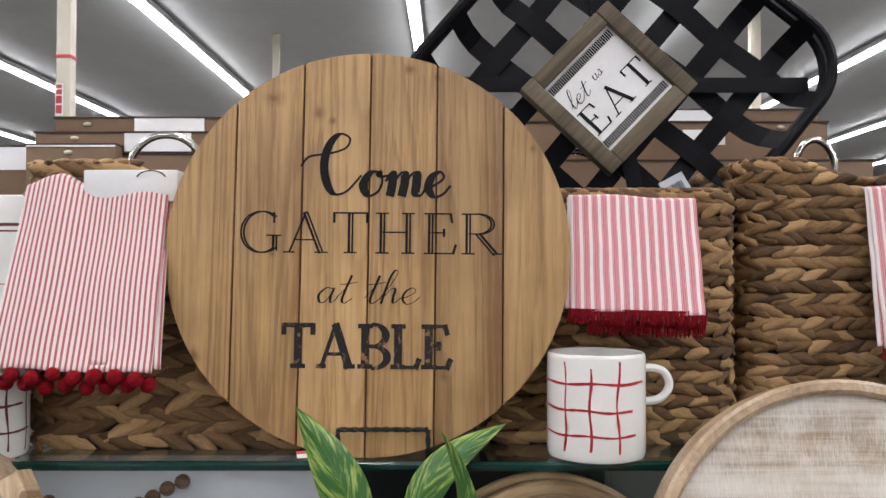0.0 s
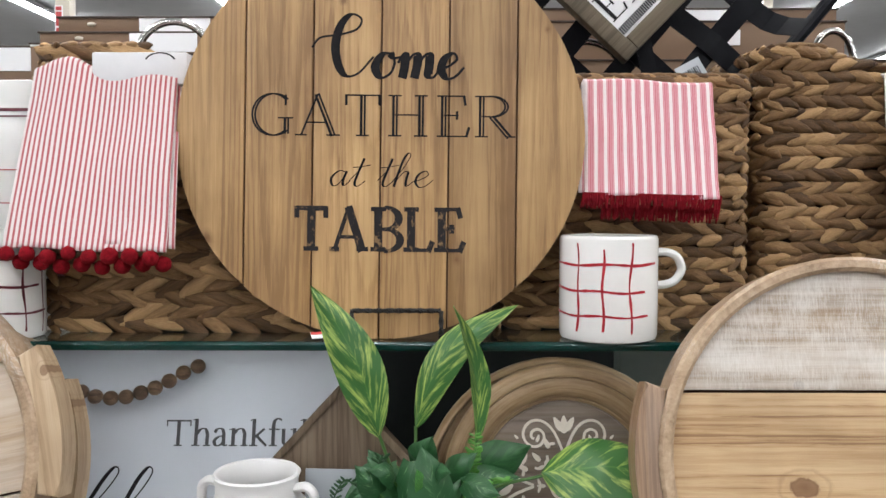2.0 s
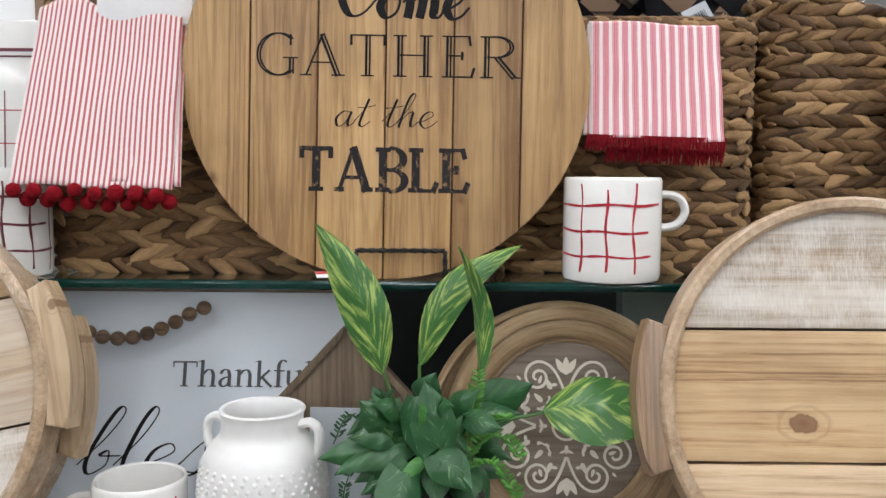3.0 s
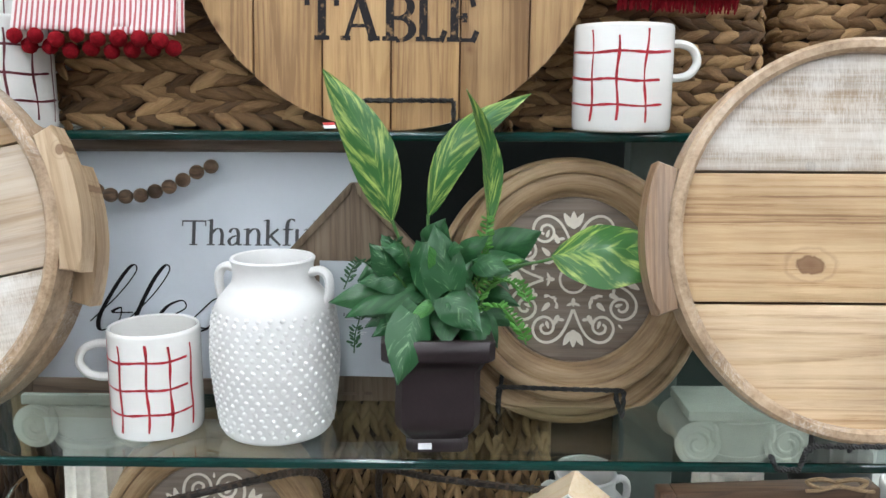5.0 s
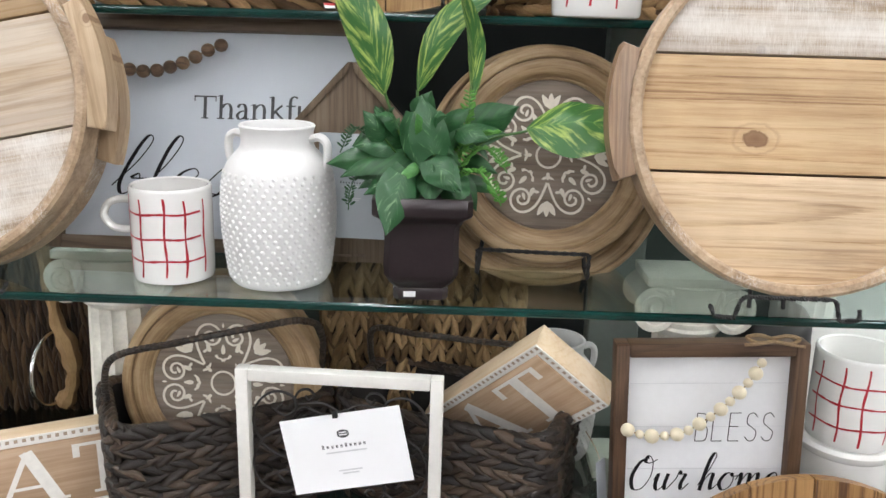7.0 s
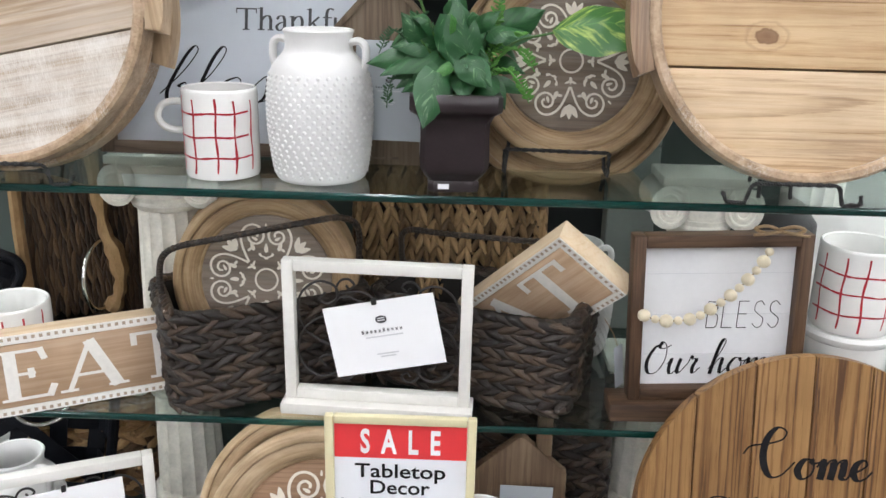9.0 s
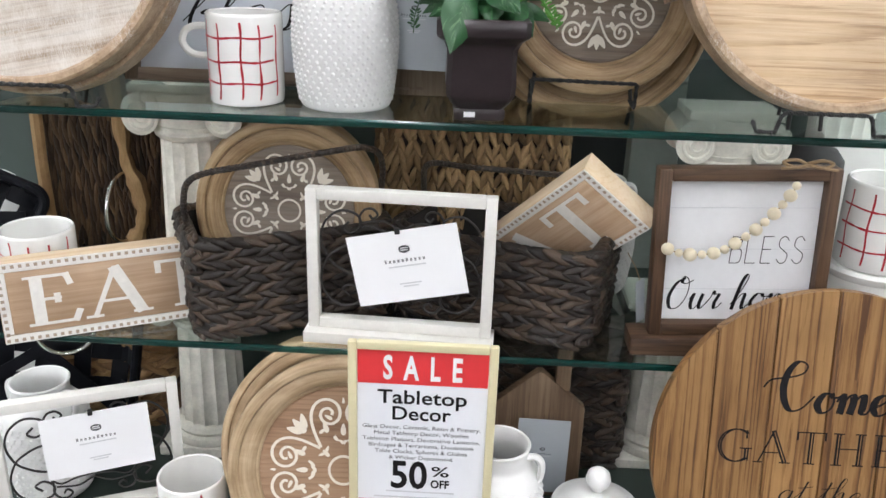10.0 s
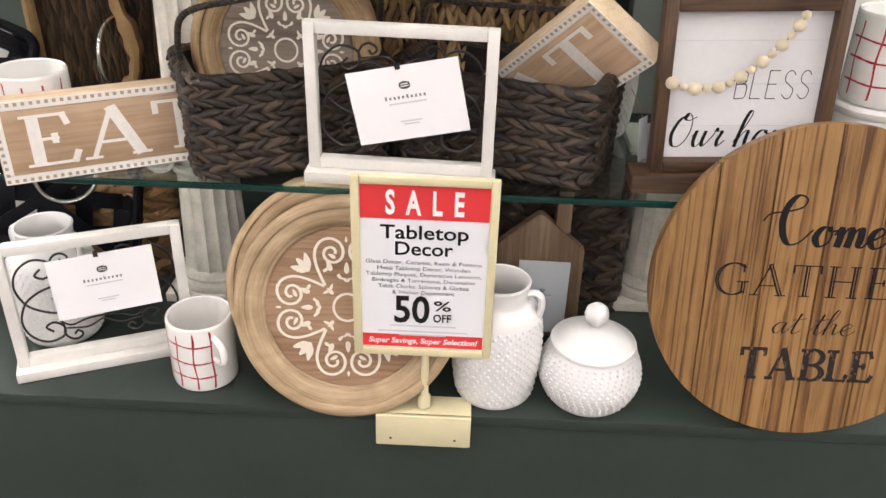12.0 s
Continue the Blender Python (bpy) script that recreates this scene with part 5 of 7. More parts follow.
slab("wall_north", (0, 30.1, CEIL / 2), (44, 0.2, CEIL), WALLMAT, "plain far store wall", "wall")
slab("wall_south", (0, -22.1, CEIL / 2), (44, 0.2, CEIL), WALLMAT, "plain store wall behind", "wall")
slab("wall_east", (22.1, 4, CEIL / 2), (0.2, 52, CEIL), WALLMAT, "plain side store wall", "wall")
slab("wall_west", (-22.1, 4, CEIL / 2), (0.2, 52, CEIL), WALLMAT, "plain side store wall", "wall")

for lx in LIGHT_X:
    tm = Matrix.Rotation(radians(LIGHT_TURN), 4, "Z") @ Matrix.Translation((lx, 4.0, CEIL - 0.02))
    root = thing("strip_light", tm, "long white fluorescent strip light under the ceiling", "ceiling light", "fluorescent strips")
    part("housing", boxbm((0, 0, -0.04), (0.16, 44, 0.08), 0.01), LAMPHOUSE, root)
    for dx in (-0.045, 0.045):
        part("tube", tube(bmesh.new(), [(dx, -22, -0.105), (dx, 22, -0.105)], 0.022, 10), TUBEGLOW, root, "glowing white tube")
    la = bpy.data.lights.new("fluorescent_tube", "AREA")
    la.shape, la.size, la.size_y, la.energy = "RECTANGLE", 0.11, 44, LAMP_W
    la.color = (0.985, 0.99, 1.0)
    lo = new("fluorescent_tube", la)
    lo.matrix_basis = tm @ Matrix.Translation((0, 0, -0.135))


def post(x, y, w, bands):
    root = thing("store_post", Matrix.Translation((x, y, 0)), "cream painted square steel post" + (" with red bands" if bands else ""), "post", "store posts")
    part("shaft", boxbm((0, 0, CEIL / 2), (w, w, CEIL - 0.002), 0.006), STEEL, root)
    for z, h in bands:
        part("red_band", boxbm((0, 0, z), (w + 0.006, w + 0.006, h), 0.001), REDBAND, root)


post(-2.25, 5.0, 0.085, ((2.985, 0.020),))
ps = thing("post_notice", Matrix.Translation((-2.27, 4.955, 2.725)), "narrow white notice with red printed bars on a post", "notice")
part("notice_sheet", boxbm((0, 0, 0), (0.046, 0.003, 0.19)), CARD, ps)
for pz, ph in ((0.078, 0.022), (0.045, 0.030), (0.0, 0.046), (-0.058, 0.05)):
    part("print_bar", boxbm((0, -0.002, pz), (0.034, 0.002, ph)), REDBAND, ps)
post(-2.25, 11.3, 0.09, ())
post(3.72, 10.0, 0.115, ())

# ---- the display: green base, glass shelves, back panel ----
ZA, ZB, ZC, ZD = 1.530, 1.229, 0.925, 0.638
base = thing("display_base", Matrix.Translation((0, 0, 0)), "dark green painted wooden display base", "display base", "", "structure")
part("front_board", boxbm((0, 0.655, ZD / 2 - 0.006), (2.6, 0.02, ZD - 0.012), 0.002), GREENPAINT, base)
part("top_board", boxbm((0, 0.988, ZD - 0.009), (2.6, 0.696, 0.018), 0.003), GREENPAINT, base)
part("side_board", boxbm((-1.28, 1.0, ZD / 2 - 0.01), (0.02, 0.6, ZD - 0.02), 0.002), GREENPAINT, base)
part("side_board", boxbm((1.28, 1.0, ZD / 2 - 0.01), (0.02, 0.6, ZD - 0.02), 0.002), GREENPAINT, base)
slab("back_panel", (0, 1.345, 0.77), (2.6, 0.03, 1.54), PANELGREEN, "grey-green painted back panel of the display", "panel", 0.002)
# thin black slab added to make the middle of the back near-black
slab("middle_board", (0.030, 1.3235, 1.085), (0.465, 0.009, 0.885), BLACKPANEL, "flat black slab added before the middle of the back panel", "panel", 0.001)
# uprights added for a column's backing; greenish shade is put into the colour
POSTGREEN = plain("shaded_column_backing", (0.175, 0.200, 0.180), 0.55, vary=0.16, scale=12, bumps=0.15, spec=0.3)
slab("upright_post_lower", (0.247, 1.08, (0.925 + 1.2185) / 2), (0.075, 0.04, 0.2925), POSTGREEN, "grey-green upright standing in for a column's wide backing in shade", "post", 0.002)
slab("upright_post_upper", (0.247, 1.08, (1.2295 + 1.5195) / 2), (0.075, 0.04, 0.2895), POSTGREEN, "grey-green upright standing in for a column's wide backing in shade", "post", 0.002)
slab("rear_ledge", (0, 1.62, 0.78), (2.6, 0.50, 1.56), GREENPAINT, "dark painted top of the shelving behind", "ledge", 0.003)


def shelf(y0, z, label):
    bm = boxbm((0, (y0 + 1.318) / 2, z - 0.005), (2.5, 1.318 - y0, 0.0098), 0.0036, 4)
    ob = part("glass_shelf", bm, [GLASS, GLASSEDGE], None, "", False)
    for p in ob.data.polygons:
        p.material_index = 1 if abs(p.normal.z) < 0.9 else 0
    ob.visible_shadow = False
    tagged(ob, label, "shelf", "glass shelves", "structure")


shelf(0.838, ZA, "clear glass shelf with a green edge")
shelf(0.728, ZB, "clear glass shelf with a green edge")
shelf(0.735, ZC, "clear glass shelf with a green edge")
COLS = ((-0.458, 0.985), (0.335, 0.985))
PLAN = {(ZD, False): (-0.440, 0.955), (ZD, True): (0.283, 0.985), (ZC, False): (-0.438, 0.952), (ZC, True): (0.308, 0.912), (ZB, False): (-0.458, 1.085), (ZB, True): (0.58, 1.20)}
for z0, z1 in ((ZD, ZC - 0.010), (ZC, ZB - 0.010), (ZB, ZA - 0.010)):
    for cx, cy in COLS:
        column(Matrix.Translation((*PLAN[(z0, cx > 0)], z0)), z1 - z0 - 0.001, "aged white fluted plaster column holding a glass shelf", 0.044 if cx > 0 and z0 == ZC else 0.052)

# ---- cartons behind the top shelf ----
def carton(x0, x1, y, z0, z1, label, tags=(), depth=0.30):
    root = thing("flat_carton", Matrix.Translation(((x0 + x1) / 2, y, z0)), label, "box", "stacked cartons")
    w, h = x1 - x0, z1 - z0
    part("carton_body", boxbm((0, depth / 2, h / 2), (w, depth, h - 0.0006), 0.0015), CARTON, root)
    part("carton_lid_edge", boxbm((0, depth / 2 - 0.001, h - 0.002), (w + 0.004, depth + 0.004, 0.003), 0.0008), CARTONTOP, root)
    for a, b, c, d in tags:
        part("white_label", boxbm(((a + b) / 2 - (x0 + x1) / 2, -0.0012, (c + d) / 2 - z0), (b - a, 0.002, d - c)), CARD, root)
    return root


BY = 1.40
carton(-0.86, 0.019, BY - 0.035, 1.562, 1.70, "long flat brown cardboard carton")
carton(-0.86, 0.019, BY - 0.035, 1.7005, 1.83, "long flat brown cardboard carton")
carton(-0.80, -0.683, BY, 1.8305, 1.928, "brown carton with a large white label", ((-0.798, -0.685, 1.886, 1.924),))
carton(-0.680, -0.05, BY, 1.8305, 1.9145, "long flat brown cardboard carton")
carton(-0.680, -0.533, BY - 0.032, 1.8305, 1.9265, "small brown carton with a pale rim", ((-0.679, -0.534, 1.9200, 1.9235),), 0.030)
carton(-0.680, -0.05, BY, 1.915, 1.951, "long flat brown carton with a white label", ((-0.531, -0.420, 1.917, 1.9475),))
carton(-0.653, -0.05, BY + 0.01, 1.9515, 1.9775, "long flat brown carton with a white label", ((-0.518, -0.401, 1.9525, 1.9742),))
carton(0.02, 0.72, BY - 0.035, 1.562, 1.75, "long flat brown cardboard carton")
carton(0.02, 0.70, BY - 0.035, 1.7505, 1.90, "long flat brown cardboard carton")
carton(0.02, 0.642, BY, 1.9005, 1.9685, "long flat brown carton with a white label", ((0.40, 0.47, 1.928, 1.953),))
carton(0.02, 0.632, BY + 0.01, 1.969, 1.991, "long flat brown carton with a white label", ((0.377, 0.468, 1.9695, 1.9875),))
for kx, ky, kz in ((-0.597, BY + 0.008, 1.964), (-0.614, BY - 0.002, 1.939), (-0.61, BY - 0.034, 1.911), (0.563, BY - 0.002, 1.957)):
    part_root = thing("carton_clasp", Matrix.Translation((kx, ky, kz)), "small pale metal clasp on a carton", "clasp", "carton clasps")
    bm = bmesh.new()
    ellipsoid(bm, (0, 0, 0), (0.0075, 0.004, 0.0035), None, 12, 8)
    part("clasp_head", bm, STEEL, part_root)

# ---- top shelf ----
basket("wicker_basket", at(-0.262, 1.02, ZA, 0, 0, 0), 0.37, 0.24, 0.303, WICKER, SHADELINER, "tan braided water hyacinth basket on the glass shelf", "wicker baskets", single=WICKER_S, row=0.0140, step=0.026, ln=0.0275, fat=0.0078, thick=0.72, tilt=19, seed=2, top=lambda u: max(0.865, min(1.0, 1.0 - (u + 0.19) * 4)))
b2 = basket("wicker_basket", at(0.185, 1.05, ZA, 0, 0, 0), 0.275, 0.25, 0.275, WICKER, SHADELINER, "tan braided water hyacinth basket behind a striped towel", "wicker baskets", single=WICKER_S, row=0.0128, step=0.0190, ln=0.0185, fat=0.0072, thick=0.72, tilt=16, seed=3)
b3 = basket("wicker_basket", at(0.475, 1.09, ZA, 0, 0, 4), 0.27, 0.26, 0.313, WICKER, SHADELINER, "tall tan braided basket with a dipped rim", "wicker baskets", single=WICKER_S, row=0.0132, step=0.0190, ln=0.0188, fat=0.0075, thick=0.72, tilt=16, seed=4,
            top=lambda u: 1.0 if abs(u) > 0.3 else 0.93 + 0.07 * (abs(u) / 0.3) ** 2)
b1 = [o for o in scene.objects if o.name == "wicker_basket"][0]
ring_handle(b1, (-0.064, -0.03, 0.305), 0.044)
ring_handle(b2, (-0.02, 0.02, 0.295), 0.046)
ring_handle(b3, (0.008, 0.0, 0.318), 0.027, squash=1.5)

S1 = at(-0.077, 0.866, 1.7385, 3.5, 0.6, 0)
round_sign(S1, SIGNWOOD, "round honey-stained plank sign with black lettering on an easel", dx=-0.003, dz=-0.0065, cx=-0.013)
easel(at(-0.060, 0.850, ZA + 0.0005, 0), 0.090, 0.030, 0.06, 0.13, "black twisted wire plate stand under a round sign")
mug(at(0.157, 0.868, ZA + 0.0005), "white mug with red painted grid lines on the top shelf", R=0.050, H=0.1055, handle=8, seed=5, face=-108, ks=(-1, 0, 1))


def towel(name, m, label, wt, wb, h, bulge, material, edge, seed=1, slide=0.0, layers=2, hump=0.0):
    """A folded towel hung over a rim: front sheet, fold at the top, back sheet; layers show at the sides."""
    root = thing(name, m, label, "towel", "hanging towels")
    nu, nv = 36, 44
    for k in range(layers):
        bm = bmesh.new()
        uvl = bm.loops.layers.uv.new("UVMap")
        grid = []
        for j in range(nv + 1):
            t = j / nv
            rowv = []
            for i in range(nu + 1):
                s = i / nu
                w = wb + (wt - wb) * min(1.0, t * 1.25) ** 0.8
                if t < 0.80:
                    q = t / 0.80
                    z = -h + h * q
                    y = -bulge * (1 - q) ** 1.0
                else:
                    q = (t - 0.80) / 0.20
                    z = 0.006 * math.sin(q * math.pi) - 0.05 * q ** 2
                    y = 0.035 * q
                x = (s - 0.5) * w + slide * (1 - t)
                wv = 0.0022 * math.sin(s * 9 + seed + k) * (1 - t) + 0.003 * noise.noise((s * 3 + seed, t * 4, k * 3.1))
                z += hump * t * math.exp(-((s - 0.22) / 0.17) ** 2) + 0.004 * noise.noise((s * 2.2, seed * 1.7, k)) + (0.006 * k if t < 0.8 else 0) * (1 - t)
                rowv.append((bm.verts.new((x + (0.006 * k if k else 0) * (1 - t) * (1 if seed % 2 else -1), y + wv + 0.005 * k, z - 0.002 * k)), s * 0.5 * (wt + wb), t))
            grid.append(rowv)
        for j in range(nv):
            for i in range(nu):
                q = (grid[j][i], grid[j][i + 1], grid[j + 1][i + 1], grid[j + 1][i])
                f = bm.faces.new([v[0] for v in q])
                for lp, v in zip(f.loops, q):
                    lp[uvl].uv = (v[1], v[2])
        ob = part("cloth_layer", bm, material, root, "red and white striped cotton")
        md = ob.modifiers.new("thickness", "SOLIDIFY")
        md.thickness, md.offset = 0.0028, 0.0
    rnd = random.Random(seed)
    if edge == "pompoms":
        for k in range(2):
            n = 8
            for i in range(n):
                bm = bmesh.new()
                r = 0.0077 * rnd.uniform(0.9, 1.08)
                s_ = bmesh.ops.create_icosphere(bm, subdivisions=3, radius=r)
                for v in bm.verts:
                    v.co *= 1 + 0.10 * noise.noise(v.co * 420 + Vector((i, k, seed)))
                x = (-0.5 + (i + 0.25 + 0.45 * k) / n) * wb + slide
                part("pompom", bm, POMPOM, root, "", m=Matrix.Translation((x, -bulge - 0.002 + 0.010 * k, -h - 0.004 - 0.010 * k + rnd.uniform(-0.003, 0.002))))
    else:
        for k in range(2):
            bm = bmesh.new()
            n = 130
            for i in range(n):
                x = (-0.5 + (i + rnd.uniform(0.1, 0.9)) / n) * wb * (1.03 - 0.14 * k) + slide + 0.012 * k
                l = 0.0145 * rnd.uniform(0.8, 1.15)
                dx = rnd.uniform(-0.003, 0.003)
                y = -bulge - 0.001 + 0.010 * k
                z0 = -h + 0.003 - 0.012 * k
                tube(bm, [(x, y, z0), (x + dx * 0.5, y - rnd.uniform(0, 0.003), z0 - l * 0.5), (x + dx, y + rnd.uniform(-0.002, 0.002), z0 - l)], lambda t: 0.0014 * (1 - 0.4 * t), 4)
            part("fringe", bm, FRINGE, root, "dark red cotton fringe")
    return root


# small red and white reflection in the glass, modelled as a coloured sheet
st = thing("shelf_reflection", at(-0.139, 0.843, ZA + 0.0025, 60, 0, 20), "tiny red and white sheet standing in for a reflection in the glass shelf", "sticker")
part("sticker_sheet", boxbm((0, 0, 0.005), (0.012, 0.0008, 0.010)), CARD, st)
part("red_band", boxbm((0, -0.0007, 0.0075), (0.012, 0.0006, 0.004)), REDBAND, st)

towel("dish_towel", at(-0.368, 0.890, 1.803, 0, 1.0, 0), "white towel with fine red stripes and red pompoms", 0.150, 0.158, 0.180, 0.083, TICKING, "pompoms", 3, 0.014, 2, 0.017)
towel("dish_towel", at(0.204, 0.906, 1.797, 0, 1.5, 0), "pink and red striped towel with dark red fringe", 0.136, 0.138, 0.122, 0.034, WIDETICK, "fringe", 2, 0.001)
towel("dish_towel", at(0.546, 0.945, 1.812, 0, 0, 0), "pink and red striped towel with dark red fringe", 0.136, 0.138, 0.18, 0.034, WIDETICK, "fringe", 4, 0.0)

wb = thing("white_block_sign", at(-0.330, 0.872, 1.7945, 0), "small white block sign lying behind a towel", "sign")
part("block", boxbm((0, 0.03, 0.014), (0.100, 0.03, 0.034), 0.002), SHIPLAP, wb)
bm = bmesh.new()
stroke(bm, arc(0.022, 0.020, 0.016, 0.010, 20, 160, 8), 0.002, 0.0012, 0.0142, 2)
part("print_bar", bm, INK, wb, smooth=False)


def tobacco_basket(m, label, W=0.52, slats=4, pitch=None):
    """A shallow square basket of crossed flat slats with a bent rim."""
    root = thing("lattice_basket", m, label, "basket", "black lattice baskets")
    r = min(0.07, W * 0.18)
    half = W / 2
    loop = []
    for cx, cz, a0 in ((half - r, half - r, 0), (-half + r, half - r, 90), (-half + r, -half + r, 180), (half - r, -half + r, 270)):
        loop += [(cx + r * math.cos(radians(a0 + 90 * i / 8)), -0.012, cz + r * math.sin(radians(a0 + 90 * i / 8))) for i in range(9)]
    for y, rr in ((-0.030, 0.0065), (-0.006, 0.006)):
        part("bent_rim", tube(bmesh.new(), [(x, y, z) for x, _, z in loop], rr, 8, True), BLACKSLAT, root)
    for k in range(slats):
        p = (k - (slats - 1) / 2) * (pitch or W / slats)
        for ax in (0, 1):
            bm = bmesh.new()
            n = 26
            rings = []
            sw = 0.026
            for i in range(n + 1):
                t = i / n
                u = (t - 0.5) * (W - 0.012)
                e = abs(2 * t - 1)
                y = 0.012 - 0.040 * max(0, (e - 0.86) / 0.14) ** 1.5 + 0.0035 * math.cos(t * math.pi * (slats + 1) + math.pi * ((k + ax) % 2))
                ring = []
                for a, b in ((-sw / 2, -0.0012), (sw / 2, -0.0012), (sw / 2, 0.0012), (-sw / 2, 0.0012)):
                    q = (u, y + b, p + a) if ax == 0 else (p + a, y + b, u)
                    ring.append(bm.verts.new(q))
                rings.append(ring)
            for a, b in zip(rings, rings[1:]):
                for i in range(4):
                    j = (i + 1) % 4
                    bm.faces.new((a[i], a[j], b[j], b[i]))
            bm.faces.new(rings[0])
            bm.faces.new(rings[-1][::-1])
            bmesh.ops.recalc_face_normals(bm, faces=bm.faces)
            part("slat", bm, BLACKSLAT, root, "", False)
    for s in (-1, 1):
        bm = bmesh.new()
        tube(bm, [(s * (half - 0.02), -0.004, -s * 0 - half + 0.05), (s * 0.0, -0.002, 0.0), (-s * (half - 0.02), -0.004, half - 0.05)], 0.0016, 6, flat=6.8)
        part("cross_slat", bm, BLACKSLAT, root)
    return root


tobacco_basket(at(0.210, 1.030, 1.946, 4, 40, 0), "black lattice tobacco basket standing on its corner", 0.404, 5, 0.066)
fr = thing("framed_sign", at(0.195, 0.990, 1.934, 4, -46, 0), "small sign reading let us EAT in a grey-brown wooden frame", "sign")
FW, FH = 0.150, 0.146
frame_bars(fr, FW, FH, 0.020, 0.020, OLIVE, OLIVE, 0.002, -FH / 2)
part("printed_panel", boxbm((0, 0.002, 0), (FW - 0.0385, 0.004, FH - 0.0385)), SHIPLAP, fr)
for s in (-1, 1):
    zc = s * (FH / 2 - 0.0285)
    for i in range(36):
        x = -0.052 + i * 0.0029
        bm = bmesh.new()
        quad(bm, [(x, zc - 0.005), (x + 0.0019, zc - 0.005), (x + 0.0024, zc + 0.005), (x + 0.0005, zc + 0.005)], -0.0006)
        part("hatch_stroke", bm, INK, fr, smooth=False)
capitals(fr, INK, "EAT", -0.052, -0.031, 0.035, 0.13, 0.04, -0.0008, 0.12, width=0.104)
bm = bmesh.new()
hand(bm, "let", -0.048, 0.010, 0.0108, 0.14, 0.06, -0.0008, 0.30, 1.35)
hand(bm, "us", -0.005, 0.017, 0.0070, 0.16, 0.06, -0.0008, 0.25, 1.30)
part("fine_script", bm, INK, fr, "thin black script reading let us", smooth=False)
tg = thing("barcode_tag", at(0.261, 0.940, 1.811, 10, -28, 0), "small white barcode tag hanging from a basket", "tag")
part("tag_sheet", boxbm((0, 0, 0), (0.030, 0.001, 0.028)), CARDGREY, tg)
bm = bmesh.new()
for i in range(9):
    x = -0.011 + i * 0.0024
    quad(bm, [(x, -0.008), (x + 0.0008 + 0.0006 * (i % 3 == 0), -0.008), (x + 0.0008 + 0.0006 * (i % 3 == 0), 0.006), (x, 0.006)], -0.0012)
part("print_bar", bm, INK, tg, smooth=False)

# white board and mug at the top shelf's end
bd = thing("white_serving_board", at(-0.50, 0.905, ZA + 0.0005, 3), "white enamel serving board printed with a red grid", "serving board")
bm = bmesh.new()
prism(bm, [(-0.11, 0.0), (0.11, 0.0), (0.11, 0.243), (0.106, 0.258), (0.096, 0.268), (0.08, 0.272), (-0.08, 0.272), (-0.11, 0.262)][::-1], 0.0, 0.012, 0.003)
part("board", bm, CERAMIC, bd)
for k in range(5):
    part("grid_line", boxbm((-0.07 + 0.038 * k, -0.0006, 0.10), (0.0011, 0.001, 0.19)), DARKLINE, bd)
for k in range(5):
    part("grid_line", boxbm((0, -0.0006, 0.03 + 0.036 * k), (0.214, 0.0012, 0.0011)), REDLINE, bd)
for z in (0.239, 0.232):
    part("red_stripe", boxbm((0, -0.0006, z), (0.216, 0.001, 0.0035 if z > 0.235 else 0.0018)), DARKLINE, bd)
mug(at(-0.475, 0.862, ZA + 0.0005), "white mug with dark red grid lines beside a basket", handle=70, line=DARKLINE, seed=9, face=-60)

# ---- second shelf ----
handled_tray(at(0.361, 0.735, 1.441, 12.5, 0.0, 0), "round plank serving tray, top board whitewashed, on an easel")
easel(at(0.345, 0.700, ZB + 0.0005), 0.122, 0.035, 0.09, 0.17, "black twisted wire plate stand under a serving tray", True)
handled_tray(at(-0.560, 0.748, 1.432, 11, 0.0, 0) @ Matrix.Rotation(radians(-12), 4, "Y"), "round pale plank serving tray leaning on an easel", boards=(TRAYPLANK, TRAYPALE, TRAYWASH), gripmat=GRIPPALE)
handled_tray(at(-0.566, 0.795, 1.416, 11, 0.0, 0) @ Matrix.Rotation(radians(-4), 4, "Y"), "round pale plank serving tray behind another tray", boards=(TRAYWASH, TRAYPALE, TRAYPALE), gripmat=GRIPPALE)
easel(at(-0.552, 0.712, ZB + 0.0005), 0.156, 0.030, 0.11, 0.17, "black twisted wire plate stand under serving trays", True)

medallion_tray(at(0.114, 0.895, 1.351, 10), "round turned wooden tray on a wire easel", 0.151, RINGWOOD, 0.03, False, 0.016)
medallion_tray(at(0.115, 0.861, 1.374, 10), "round wooden tray painted with a cream scroll medallion", 0.128, DISHWOOD, 0.03, True, 0.027, 45, orn=0.83)
easel(at(0.099, 0.832, ZB + 0.0005, 0, 0, -4), 0.130, 0.036, 0.08, 0.14, "black twisted wire plate stand under wooden trays")

mug(at(-0.316, 0.806, ZB + 0.0005), "white mug with red painted grid lines beside a vase", R=0.0455, H=0.108, handle=187, seed=12, face=-84)
hobnail_vase(at(-0.194, 0.809, ZB + 0.0005), "white hobnail ceramic vase with two small handles", H=0.1785, turn=-12)

# framed print
FP = at(-0.302, 0.890, ZB + 0.0045, 16) @ Matrix.Diagonal((1.035, 1.0, 1.025, 1.0))
fp = thing("framed_print", FP, "large pale print reading Thankful and blessed in a taupe frame", "framed print")
frame_bars(fp, 0.385, 0.287, 0.0165, 0.022, TAUPEX, TAUPEZ)
part("printed_panel", boxbm((0, 0.004, 0.1435), (0.3525, 0.004, 0.2545)), PANEL, fp)


